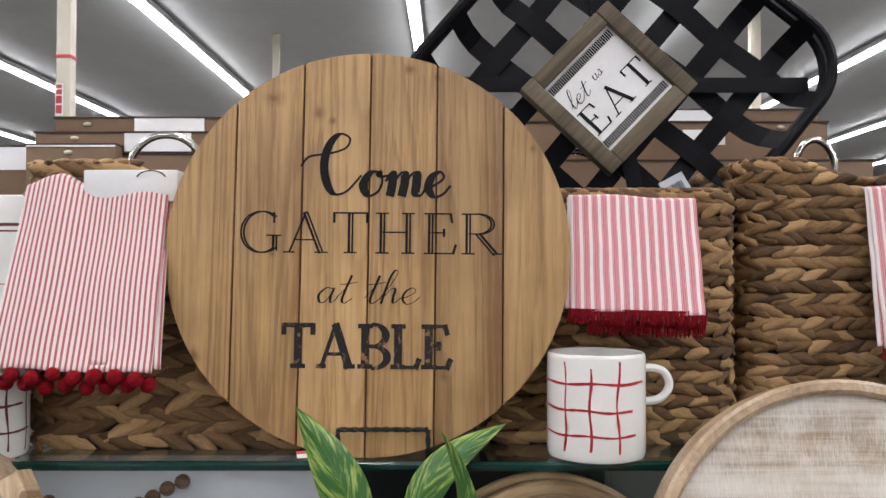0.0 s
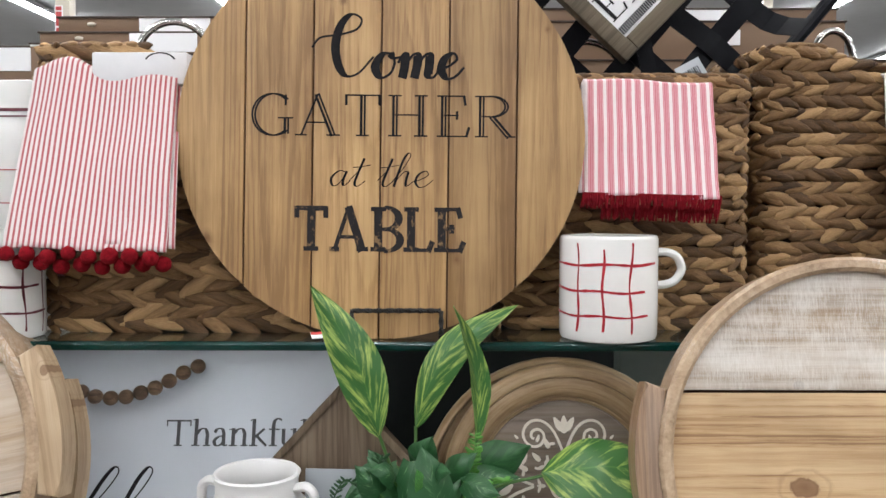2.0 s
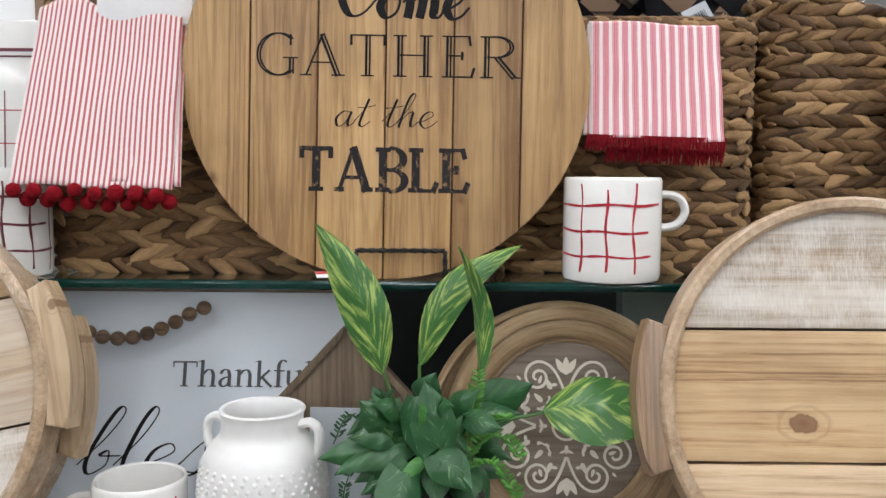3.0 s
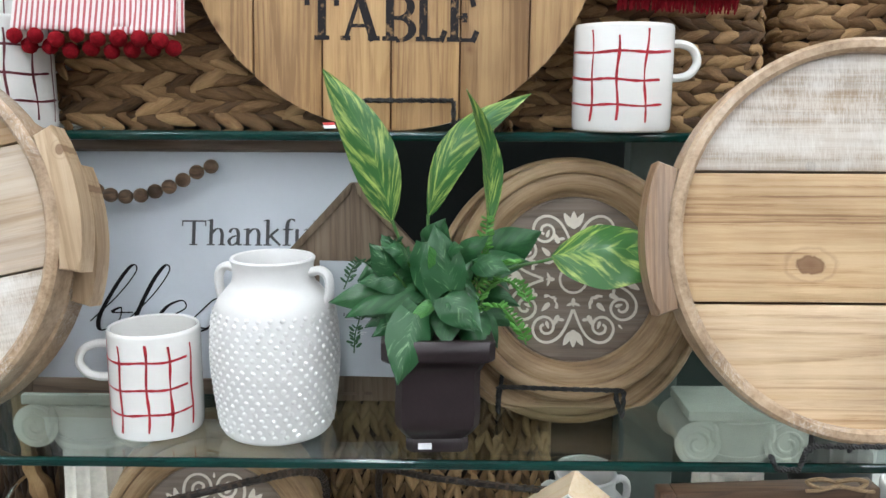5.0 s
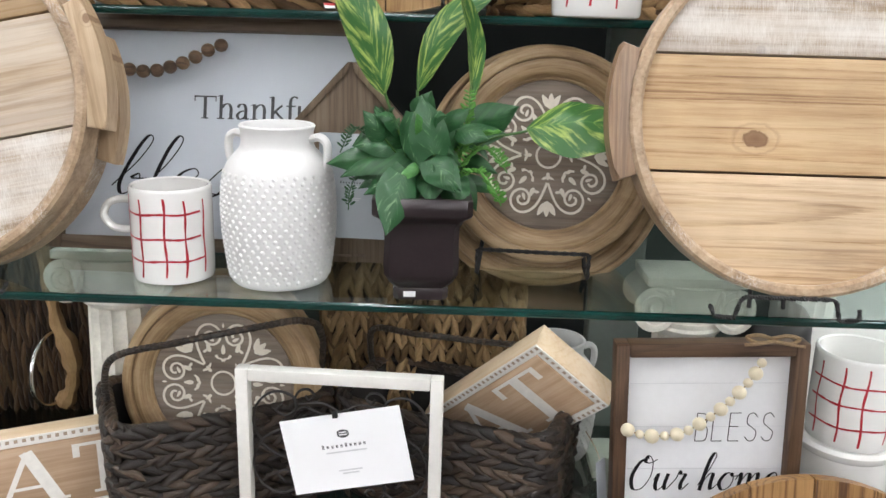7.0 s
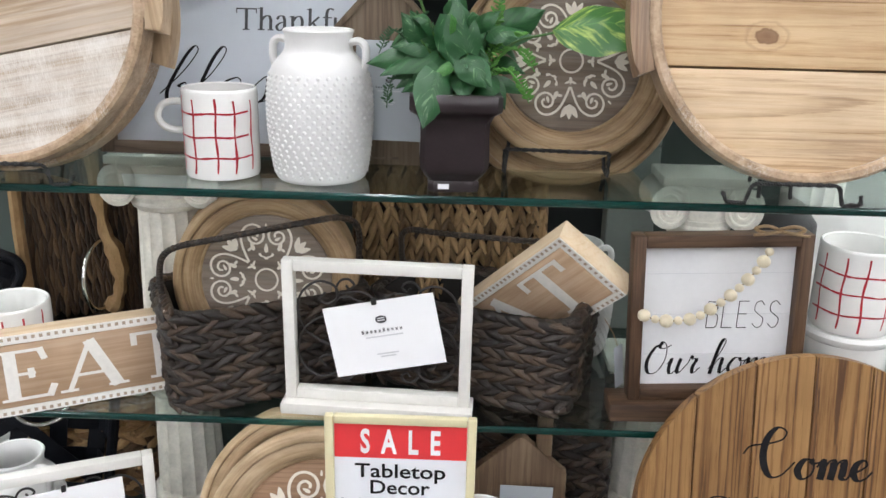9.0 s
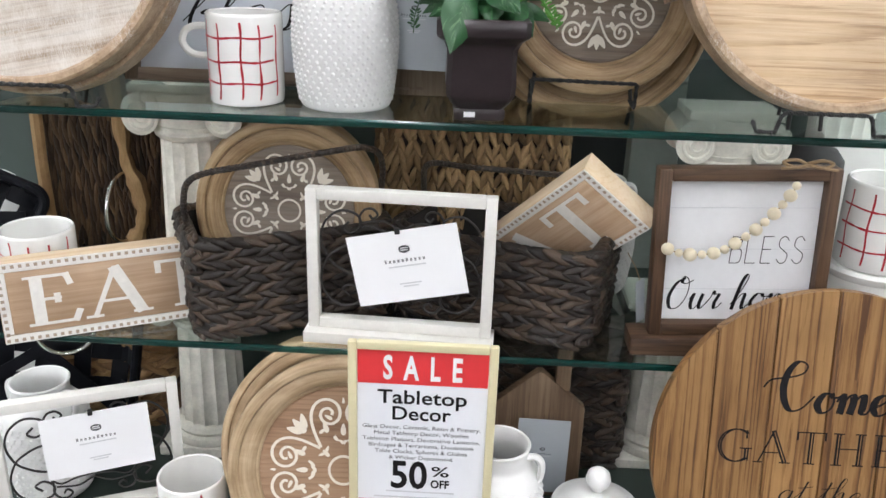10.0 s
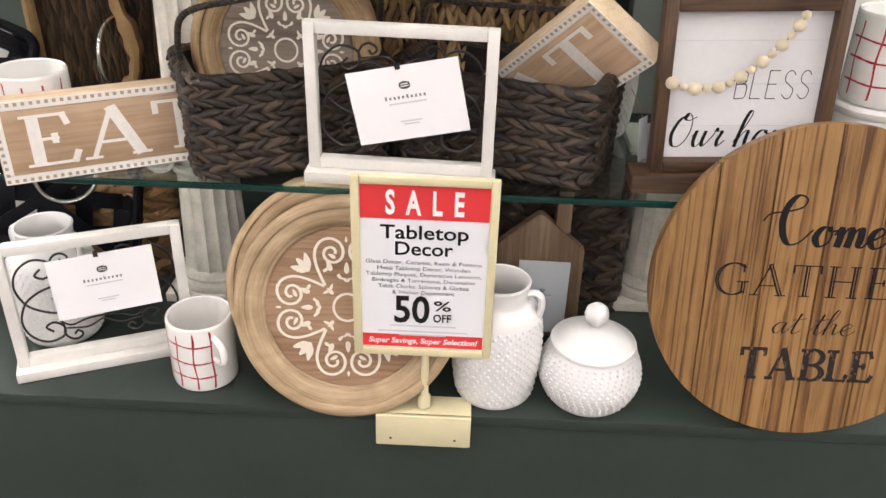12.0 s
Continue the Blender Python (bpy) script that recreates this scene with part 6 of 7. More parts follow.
def serif_low(bm, word, x, z, h, y):
    """Upright serif letters of x-height h."""
    K, k = 0.20 * h, 0.07 * h
    lay = y
    for c in word:
        lay -= 0.00004

        def stem(px, top, foot=True, head=True):
            quad(bm, [(x + px * h - K / 2, z), (x + px * h + K / 2, z), (x + px * h + K / 2, z + top * h), (x + px * h - K / 2, z + top * h)], lay)
            if foot:
                quad(bm, [(x + px * h - K * 1.15, z), (x + px * h + K * 1.15, z), (x + px * h + K * 1.15, z + k), (x + px * h - K * 1.15, z + k)], lay - 0.00002)
            if head:
                quad(bm, [(x + px * h - K * 1.2, z + top * h - k * 1.6), (x + px * h, z + top * h - k), (x + px * h, z + top * h), (x + px * h - K * 1.2, z + top * h - k * 0.9)], lay - 0.00002)

        def pen(pts):
            stroke(bm, [(x + a * h, z + b * h) for a, b in pts], K, k, lay - 0.00003, 5)
        if c == "T":
            stem(0.75, 1.42, True, False)
            quad(bm, [(x + 0.05 * h, z + 1.36 * h), (x + 1.45 * h, z + 1.36 * h), (x + 1.45 * h, z + 1.45 * h), (x + 0.05 * h, z + 1.45 * h)], lay)
            for q in (0.06, 1.38):
                quad(bm, [(x + q * h, z + 1.10 * h), (x + (q + 0.07) * h, z + 1.10 * h), (x + (q + 0.07) * h, z + 1.41 * h), (x + q * h, z + 1.41 * h)], lay)
            x += 1.5 * h
        elif c in "hn":
            stem(0.25, 1.52 if c == "h" else 1.0)
            pen([(0.28, 0.68), (0.5, 0.93), (0.75, 0.95), (0.88, 0.7), (0.88, 0.35), (0.88, 0.02)])
            quad(bm, [(x + 0.68 * h, z), (x + 1.08 * h, z), (x + 1.08 * h, z + k), (x + 0.68 * h, z + k)], lay)
            x += 1.15 * h
        elif c == "a":
            pen([(0.15, 0.75), (0.3, 0.95), (0.55, 0.95), (0.66, 0.7), (0.66, 0.3), (0.7, 0.05), (0.88, 0.06)])
            pen([(0.66, 0.58), (0.35, 0.5), (0.14, 0.28), (0.25, 0.03), (0.5, 0.08), (0.66, 0.25)])
            x += 0.95 * h
        elif c == "k":
            stem(0.25, 1.52)
            pen([(0.3, 0.45), (0.6, 0.75), (0.85, 0.97)])
            pen([(0.45, 0.55), (0.7, 0.28), (0.98, 0.02)])
            x += 1.05 * h
        elif c == "f":
            stem(0.3, 1.15, True, False)
            pen([(0.3, 1.1), (0.36, 1.4), (0.55, 1.54), (0.76, 1.45)])
            quad(bm, [(x + 0.05 * h, z + 0.9 * h), (x + 0.65 * h, z + 0.9 * h), (x + 0.65 * h, z + 0.98 * h), (x + 0.05 * h, z + 0.98 * h)], lay)
            x += 0.68 * h
        elif c == "u":
            stem(0.82, 1.0)
            pen([(0.2, 0.97), (0.2, 0.6), (0.22, 0.2), (0.42, 0.03), (0.62, 0.1), (0.8, 0.32)])
            x += 1.12 * h
        elif c == "l":
            stem(0.25, 1.52)
            x += 0.5 * h


bm = bmesh.new()
serif_low(bm, "Thankful", -0.025, 0.164, 0.0194, 0.0012)
part("serif_word", bm, GREYINK, fp, "dark grey serif word reading Thankful", smooth=False)
bm = bmesh.new()
hand(bm, "blessed", -0.124, 0.068, 0.034, 0.15, 0.045, 0.0012, 0.35, 1.46)
part("script_word", bm, INK, fp, "black script word reading blessed", smooth=False)


def garland(m, pts, r, material, label, alt=None):
    """Wooden beads threaded on a string along a sagging line."""
    root = thing("bead_garland", m, label, "bead garland")
    line = smoothline(pts, 14)
    acc, k = 0.0, 0
    part("string", tube(bmesh.new(), line, 0.0010, 5), TWINE, root)
    last = None
    for i, q in enumerate(line):
        if last is not None:
            acc += (q - last).length
        last = q
        rr = r if not alt or k % 2 == 0 else alt
        pr = r if not alt or k % 2 else alt
        if k == 0 or acc >= (rr + (pr if alt else rr)) * 0.97:
            bm = bmesh.new()
            j = 1.0 + (0.10 * noise.noise((k * 3.3, 1, 2)) if alt else 0.0)
            ellipsoid(bm, q, (rr * j, rr * j, rr * j * 0.97), None, 16, 10)
            part("bead", bm, material, root)
            acc, k = 0.0, k + 1
    return root


garland(Matrix(), [(-0.289, 0.940, 1.485), (-0.298, 0.934, 1.482), (-0.314, 0.930, 1.473), (-0.329, 0.928, 1.465), (-0.346, 0.927, 1.459), (-0.362, 0.926, 1.454), (-0.379, 0.926, 1.452), (-0.397, 0.926, 1.453), (-0.42, 0.928, 1.460), (-0.46, 0.934, 1.475)], 0.0085, BEADBROWN, "string of brown wooden beads hung on a framed print")

# gable-shaped board with a card
hb = thing("gable_board", at(-0.122, 0.880, ZB + 0.0005, 3), "grey-brown wooden house-shaped board", "serving board")
bm = bmesh.new()
prism(bm, [(-0.073, 0.0), (0.073, 0.0), (0.073, 0.168), (0.004, 0.243), (-0.004, 0.243), (-0.073, 0.168)], 0.0, 0.018, 0.0015)
part("board", bm, GREYWOOD, hb)
for s in (-1, 1):
    bm = bmesh.new()
    prism(bm, [(s * 0.073, 0.168), (s * 0.073, 0.157), (s * 0.004, 0.232), (s * 0.002, 0.243), (s * 0.004, 0.243)][::s], -0.004, -0.0005, 0.0008)
    part("roof_trim", bm, GREYWOOD, hb)
price_card(at(-0.115, 0.862, ZB + 0.100, 4, 1), 0.085, 0.125, "pale printed card standing before a wooden board", False, CARDGREY)

# potted plant
pl = thing("potted_plant", at(-0.030, 0.776, ZB + 0.0005, 0, 0, 3), "artificial variegated plant in a square dark brown pot", "plant")


def squares(profile, bev=0.006):
    """A square pot from (half width, z) steps, with softened corners."""
    bm = bmesh.new()
    rings = []
    for hw, z in profile:
        b = min(bev, hw * 0.3)
        pts = [(hw, -hw + b), (hw, hw - b), (hw - b, hw), (-hw + b, hw), (-hw, hw - b), (-hw, -hw + b), (-hw + b, -hw), (hw - b, -hw)]
        rings.append([bm.verts.new((x, y, z)) for x, y in pts])
    for a, b in zip(rings, rings[1:]):
        for i in range(8):
            j = (i + 1) % 8
            bm.faces.new((a[i], a[j], b[j], b[i]))
    bm.faces.new(rings[0][::-1])
    bm.faces.new(rings[-1])
    bmesh.ops.recalc_face_normals(bm, faces=bm.faces)
    return bm


part("pot", squares([(0.029, 0.0), (0.030, 0.004), (0.030, 0.010), (0.0285, 0.013), (0.034, 0.020), (0.0395, 0.030), (0.0405, 0.042), (0.0395, 0.066), (0.040, 0.082), (0.044, 0.091), (0.051, 0.096), (0.0525, 0.099), (0.0525, 0.114), (0.051, 0.116), (0.046, 0.116), (0.044, 0.102)]), POTMAT, pl, "flared square glazed pot")
part("soil", boxbm((0, 0, 0.1025), (0.086, 0.086, 0.002)), SOIL, pl)
part("sticker", boxbm((-0.012, -0.0312, 0.007), (0.013, 0.0008, 0.006)), CARD, pl, "small white price sticker", m=None)


def leaf(parent, base, tip, width, material, name="leaf", up=(0, -1, 0.2), droop=0.02, cup=0.15, heart=False, fold=0.0, side=0.0):
    """A leaf blade between two places: midrib, curled edges and a pointed tip."""
    A, B = Vector(base), Vector(tip)
    d = B - A
    L = d.length
    T = d.normalized()
    N = Vector(up)
    N = (N - T * N.dot(T)).normalized()
    S = T.cross(N)
    bm = bmesh.new()
    uvl = bm.loops.layers.uv.new("UVMap")
    rows, n, m_ = [], 16, 8
    for i in range(n + 1):
        t = i / n
        if heart:
            w = width / 2 * (math.sin(math.pi * min(1, t * 0.84 + 0.16)) ** 0.85) * (1.10 - 0.34 * t - 0.30 * t ** 3)
            w = w if t < 0.999 else 0.0003
        else:
            w = width / 2 * max(0.015, math.sin(math.pi * t ** 0.85) ** 0.85 * (1.0 - 0.15 * t))
        bow = droop * math.sin(math.pi * t) * 1.0
        row = []
        for k in range(-m_ // 2, m_ // 2 + 1):
            s = 2 * k / m_
            back = -0.10 * L * (abs(s) ** 1.5) * (1 - t) ** 2 if heart else 0
            off = N * (bow - cup * w * abs(s) ** 1.4 + 0.02 * width * math.sin(t * 17 + s * 4)) + S * (fold * bow + side * math.sin(math.pi * t))
            co = A + T * (L * t + back) + S * (w * s) + off
            row.append((bm.verts.new(co), s, t))
        rows.append(row)
    for a, b in zip(rows, rows[1:]):
        for k in range(m_):
            q = (a[k], a[k + 1], b[k + 1], b[k])
            f = bm.faces.new([v[0] for v in q])
            for lp, v in zip(f.loops, q):
                lp[uvl].uv = (v[1], v[2])
    return part(name, bm, material, parent)


def stem(parent, pts, r=0.0016):
    return part("stem", tube(bmesh.new(), smoothline(pts, 6), r, 6), STEM, parent)


PI = pl.matrix_basis.inverted()


def W(x, y, z):
    return PI @ Vector((x, y, z))


leaf(pl, W(-0.074, 0.800, 1.443), W(-0.139, 0.800, 1.590), 0.050, LEAFSTRIPE, "long_leaf", (0.1, -1, 0.1), 0.008, 0.25, side=0.010)
leaf(pl, W(-0.040, 0.825, 1.446), W(0.062, 0.835, 1.568), 0.040, LEAFSTRIPE, "long_leaf", (-0.3, -1, 0.45), 0.022, 0.35, fold=-0.8)
leaf(pl, W(0.020, 0.800, 1.440), W(-0.003, 0.790, 1.572), 0.030, LEAFSTRIPE, "long_leaf", (-0.75, -0.6, 0.0), -0.014, 0.3)
leaf(pl, W(0.080, 0.785, 1.414), W(0.204, 0.776, 1.414), 0.078, LEAFSTRIPE, "long_leaf", (0.05, -0.8, 0.75), 0.016, 0.35)
stem(pl, [W(-0.040, 0.795, 1.33), W(-0.055, 0.800, 1.39), W(-0.074, 0.800, 1.446)])
stem(pl, [W(-0.025, 0.805, 1.33), W(-0.038, 0.815, 1.39), W(-0.040, 0.825, 1.448)])
stem(pl, [W(0.0, 0.795, 1.33), W(0.012, 0.80, 1.39), W(0.020, 0.800, 1.442)])
stem(pl, [W(0.0, 0.785, 1.34), W(0.03, 0.785, 1.395), W(0.082, 0.785, 1.412)])
rnd = random.Random(11)
HEART = [((-0.040, 0.768, 1.430), (-0.030, 0.742, 1.372), 0.044), ((-0.045, 0.755, 1.370), (-0.060, 0.722, 1.312), 0.046), ((-0.050, 0.765, 1.385), (-0.115, 0.745, 1.362), 0.036),
         ((-0.02, 0.76, 1.378), (0.012, 0.735, 1.352), 0.032), ((-0.03, 0.765, 1.395), (-0.012, 0.735, 1.362), 0.030), ((0.0, 0.775, 1.36), (0.018, 0.74, 1.330), 0.038),
         ((0.01, 0.79, 1.40), (0.062, 0.80, 1.405), 0.036), ((-0.06, 0.785, 1.40), (-0.10, 0.775, 1.398), 0.034), ((-0.035, 0.79, 1.42), (-0.022, 0.775, 1.452), 0.034),
         ((-0.055, 0.775, 1.365), (-0.090, 0.742, 1.345), 0.032), ((-0.01, 0.79, 1.41), (0.020, 0.78, 1.435), 0.030), ((-0.02, 0.765, 1.365), (-0.02, 0.735, 1.338), 0.034), ((-0.07, 0.80, 1.40), (-0.085, 0.80, 1.432), 0.028)]
for i in range(46):
    a = (-0.028 + rnd.uniform(-0.048, 0.044), 0.785 + rnd.uniform(-0.025, 0.025), 1.372 + rnd.uniform(-0.02, 0.045))
    d = Vector((a[0] + 0.028 + rnd.uniform(-0.03, 0.03), rnd.uniform(-0.035, 0.01), rnd.uniform(-0.035, 0.02))).normalized() * rnd.uniform(0.028, 0.044)
    HEART.append((a, (a[0] + d.x, a[1] + d.y, a[2] + d.z), rnd.uniform(0.016, 0.028)))
for i, (a, b, w) in enumerate(HEART):
    leaf(pl, W(*a), W(*b), w * 0.95, LEAFDARK if i % 3 else LEAFSPECK, "heart_leaf", (rnd.uniform(-0.7, 0.7), -0.9, rnd.uniform(0.1, 0.8)), 0.006, 0.42, True, side=rnd.uniform(-0.004, 0.004))
    stem(pl, [W(-0.024, 0.785, 1.335), W((a[0] - 0.024) / 2, 0.785, (a[2] + 1.335) / 2), W(*a)], 0.0011)
for a, b, w, mt in (
        ((-0.050, 0.735, 1.369), (-0.064, 0.708, 1.310), 0.044, LEAFSPECK),
        ((-0.078, 0.762, 1.383), (-0.131, 0.752, 1.375), 0.029, LEAFDARK),
        ((0.020, 0.810, 1.408), (0.072, 0.800, 1.436), 0.044, LEAFDARK),
        ((-0.017, 0.744, 1.390), (-0.032, 0.752, 1.450), 0.046, LEAFSPECK),
        ((-0.020, 0.742, 1.385), (0.006, 0.736, 1.352), 0.037, LEAFSPECK),
        ((-0.070, 0.760, 1.402), (-0.092, 0.750, 1.432), 0.028, LEAFSPECK)):
    leaf(pl, W(*a), W(*b), w, mt, "heart_leaf", (0.25, -1.0, 0.35), 0.004, 0.42, True)
    stem(pl, [W(-0.024, 0.785, 1.340), W((a[0] - 0.024) / 2, 0.772, (a[2] + 1.34) / 2), W(*a)], 0.0011)
leaf(pl, W(-0.028, 0.752, 1.400), W(-0.036, 0.740, 1.432), 0.016, LEAFLIGHT, "young_leaf", (0.4, -1, 0.2), 0.003, 0.3)
leaf(pl, W(-0.028, 0.750, 1.380), W(-0.055, 0.735, 1.362), 0.014, LEAFLIGHT, "young_leaf", (0.1, -1, 0.4), 0.003, 0.3)


def fern(parent, pts, n, size, material):
    """A frond: a thin stem with pairs of small leaflets, joined as one sprig."""
    line = smoothline(pts, 8)
    bm = bmesh.new()
    tube(bm, line, 0.0007, 4)
    for i in range(n):
        q = line[int((len(line) - 1) * (0.15 + 0.85 * i / n))]
        for s in (-1, 1):
            g = size * rnd.uniform(0.7, 1.25)
            ellipsoid(bm, q + Vector((s * g * 0.7 + rnd.uniform(-0.001, 0.001), rnd.uniform(-0.003, 0.003), g * 0.35)), (g * 0.80, 0.0007, g * 0.27), Matrix.Rotation(s * rnd.uniform(-0.9, -0.2), 3, "Y") @ Matrix.Rotation(rnd.uniform(-0.8, 0.8), 3, "X"), 6, 4)
    part("fern_sprig", bm, material, parent)


for pts, n, s, mt in (
        ([(-0.05, 0.79, 1.36), (-0.085, 0.775, 1.40), (-0.105, 0.77, 1.41), (-0.118, 0.765, 1.385)], 18, 0.0048, FRONDGREEN),
        ([(-0.05, 0.78, 1.36), (-0.09, 0.765, 1.375), (-0.105, 0.755, 1.35), (-0.108, 0.755, 1.325)], 18, 0.0048, FRONDGREEN),
        ([(0.0, 0.79, 1.38), (0.015, 0.785, 1.42), (0.018, 0.78, 1.455)], 20, 0.0058, FRONDLIGHT),
        ([(0.0, 0.78, 1.36), (0.025, 0.77, 1.39), (0.045, 0.765, 1.39), (0.06, 0.76, 1.37)], 20, 0.0058, FRONDLIGHT),
        ([(0.005, 0.77, 1.36), (0.03, 0.76, 1.37), (0.048, 0.755, 1.35), (0.055, 0.755, 1.335)], 20, 0.0058, FRONDLIGHT),
        ([(0.0, 0.785, 1.37), (0.02, 0.78, 1.40), (0.05, 0.775, 1.41)], 18, 0.0058, FRONDLIGHT),
        ([(-0.06, 0.79, 1.38), (-0.075, 0.79, 1.41), (-0.07, 0.79, 1.43)], 15, 0.0048, FRONDGREEN)):
    fern(pl, [W(*q) for q in pts], n, s, mt)

# ---- third shelf ----
eat_block(at(-0.618 + 0.1575 * 0.906, 0.705 + 0.1575 * 0.423, ZC + 0.001, 5, -1.0, 25), "wooden block painted EAT in white on the glass shelf", crop=0.075)
DIP = lambda u: 0.96 + 0.045 * min(1.0, (abs(u) * 2) ** 3)
dk = basket("dark_woven_basket", at(-0.292, 0.860, ZC + 0.001, 0, 0, 26), 0.260, 0.155, 0.137, WICKERDARK, SHADELINERDARK, "dark brown woven basket with a bark-wrapped handle, holding trays", "dark baskets", row=0.0118, step=0.0190, ln=0.0190, fat=0.0074, tilt=20, flare=0.03, seed=6, top=DIP, single=WICKERDARK_S)
dk2 = basket("dark_woven_basket", at(0.019, 0.879, ZC + 0.001, 0, 0, -21), 0.280, 0.155, 0.132, WICKERDARK, SHADELINERDARK, "dark brown woven basket with a bark-wrapped handle, holding a block", "dark baskets", row=0.0118, step=0.0190, ln=0.0190, fat=0.0074, tilt=20, flare=0.03, seed=16, top=DIP, single=WICKERDARK_S)


def wrapped(root, pts):
    line = smoothline(pts, 10)
    bm = tube(bmesh.new(), line, 0.0040, 7)
    for i in range(0, len(line) - 1):
        ellipsoid(bm, line[i], (0.0049, 0.0049, 0.0044), Matrix.Rotation(i * 1.1, 3, "Y"), 6, 5)
    part("wrapped_handle", bm, WICKERDARK, root, "bark-wrapped bail handle")


HOOP = [(-0.138, 0, 0.12), (-0.142, -0.008, 0.17), (-0.128, -0.02, 0.205), (-0.06, -0.035, 0.214), (0.05, -0.03, 0.219), (0.115, -0.015, 0.219), (0.138, 0, 0.19), (0.140, 0, 0.12)]
wrapped(dk, [(-0.126, 0, 0.12), (-0.130, -0.008, 0.17), (-0.116, -0.02, 0.205), (-0.05, -0.045, 0.222), (0.045, -0.068, 0.238), (0.095, -0.080, 0.243), (0.122, -0.065, 0.215), (0.128, -0.03, 0.12)])
wrapped(dk2, [(x, y + 0.035, z * 0.95) for x, y, z in HOOP])
medallion_tray(at(-0.284, 0.855, 1.067, 8), "round wooden tray with a cream medallion, standing in a dark basket", 0.128, DISHWOOD, 0.03, True, 0.025, 0)
medallion_tray(at(-0.292, 0.902, 1.066, 8), "round wooden tray behind another, standing in a dark basket", 0.128, DISHWOOD, 0.03, False, 0.018)
eat_block(at(0.105, 0.800, 1.159, -24, 0, -22) @ Matrix.Rotation(radians(-46), 4, "Y") @ Matrix.Translation((-0.122, 0, -0.117)), "wooden block painted AT in white, tilted in a basket", L=0.252, H=0.119, D=0.034, width=0.184, word="AT", x0=0.034)
basket("wicker_basket", at(-0.035, 1.09, ZC + 0.001), 0.285, 0.22, 0.285, WICKERZ, SHADELINER, "tall tan basket woven in upright plaits", "wicker baskets", single=WICKERZ_S, row=0.0205, step=0.0105, ln=0.0195, fat=0.0056, tilt=21, upright=True, seed=7)
bk = basket("bark_basket", at(-0.628, 1.165, ZC + 0.001, 0, 0, 4), 0.196, 0.22, 0.285, WICKERBARK, SHADELINERDARK, "tall shaggy dark bark-fibre basket with a ring handle", "", single=WICKERBARK_S, row=0.024, step=0.0075, ln=0.026, fat=0.0045, tilt=7, upright=True, seed=8)
ring_handle(bk, (0.026, -0.124, 0.072), 0.056, 0.0034, 0, 81)
bm = tube(bmesh.new(), smoothline([(0.030, -0.116, 0.28), (0.033, -0.120, 0.20), (0.037, -0.120, 0.145), (0.049, -0.120, 0.11), (0.054, -0.120, 0.07), (0.048, -0.120, 0.035), (0.034, -0.118, 0.012)], 8), lambda t: 0.0125 + 0.003 * math.sin(t * 13 + 1.0) + 0.0016 * math.sin(t * 43), 8)
part("bark_binding", bm, RATTANEDGE, bk, "brown bark binding round the handle hole")
bm = tube(bmesh.new(), [(-0.098, -0.112, 0.0), (-0.100, -0.114, 0.14), (-0.098, -0.112, 0.283)], 0.010, 8)
part("bark_binding", bm, RATTANEDGE, bk, "brown bark corner binding")
mug(at(-0.628, 0.835, ZC + 0.001), "white mug with short red strokes behind a word block", handle=170, seed=15, face=-80)
tobacco_basket(at(-0.790, 0.985, 0.992, 14, 28, 20), "black lattice basket leaning behind a mug", 0.145, 3)
plate = lambda m, r, label: part("plate_body", lathe([(0, -0.004), (r * 0.62, -0.004), (r * 0.70, -0.001), (r * 0.97, 0.010), (r, 0.013), (r * 0.99, 0.015), (r * 0.70, 0.004), (r * 0.60, 0.0), (0, 0.0)], 56), CERAMIC, thing("white_plate", m, label, "plate", "white plates"), m=Matrix.Rotation(radians(90), 4, "X"))
plate(at(-0.800, 1.045, ZC + 0.064, 16), 0.062, "white ceramic plate standing behind a lattice basket")
scroll_frame(at(-0.120, 0.766, ZC + 0.001, 0, 0, -3), "white wooden photo stand with dark wire scrolls")
price_card(at(-0.110, 0.754, 1.039, 2, -12, -3), 0.142, 0.094, "white printed card clipped in a photo stand")
hobnail_vase(at(0.155, 0.985, ZC + 0.001), "grey-white ceramic vase with handles behind a basket", 0.060, 0.172, BISQUE, 10)

bl = thing("framed_plaque", at(0.318, 0.788, ZC + 0.001, 2, -2.5, 0), "white plaque reading BLESS Our home in a walnut frame", "sign")
BW, BH = 0.221, 0.222
part("foot", boxbm((-0.004, 0, 0.013), (0.262, 0.052, 0.026), 0.002), WALNUTX, bl)
frame_bars(bl, BW, BH, 0.0155, 0.028, WALNUTX, WALNUT, 0.0015, 0.0265)
part("white_panel", boxbm((0, 0.006, 0.0265 + BH / 2), (BW - 0.0315, 0.006, BH - 0.0315)), SHIPLAP, bl)
for z in (0.085, 0.14, 0.195):
    part("board_joint", boxbm((0, 0.0028, z), (BW - 0.033, 0.0006, 0.0006)), PALEINK, bl)
y = 0.0024
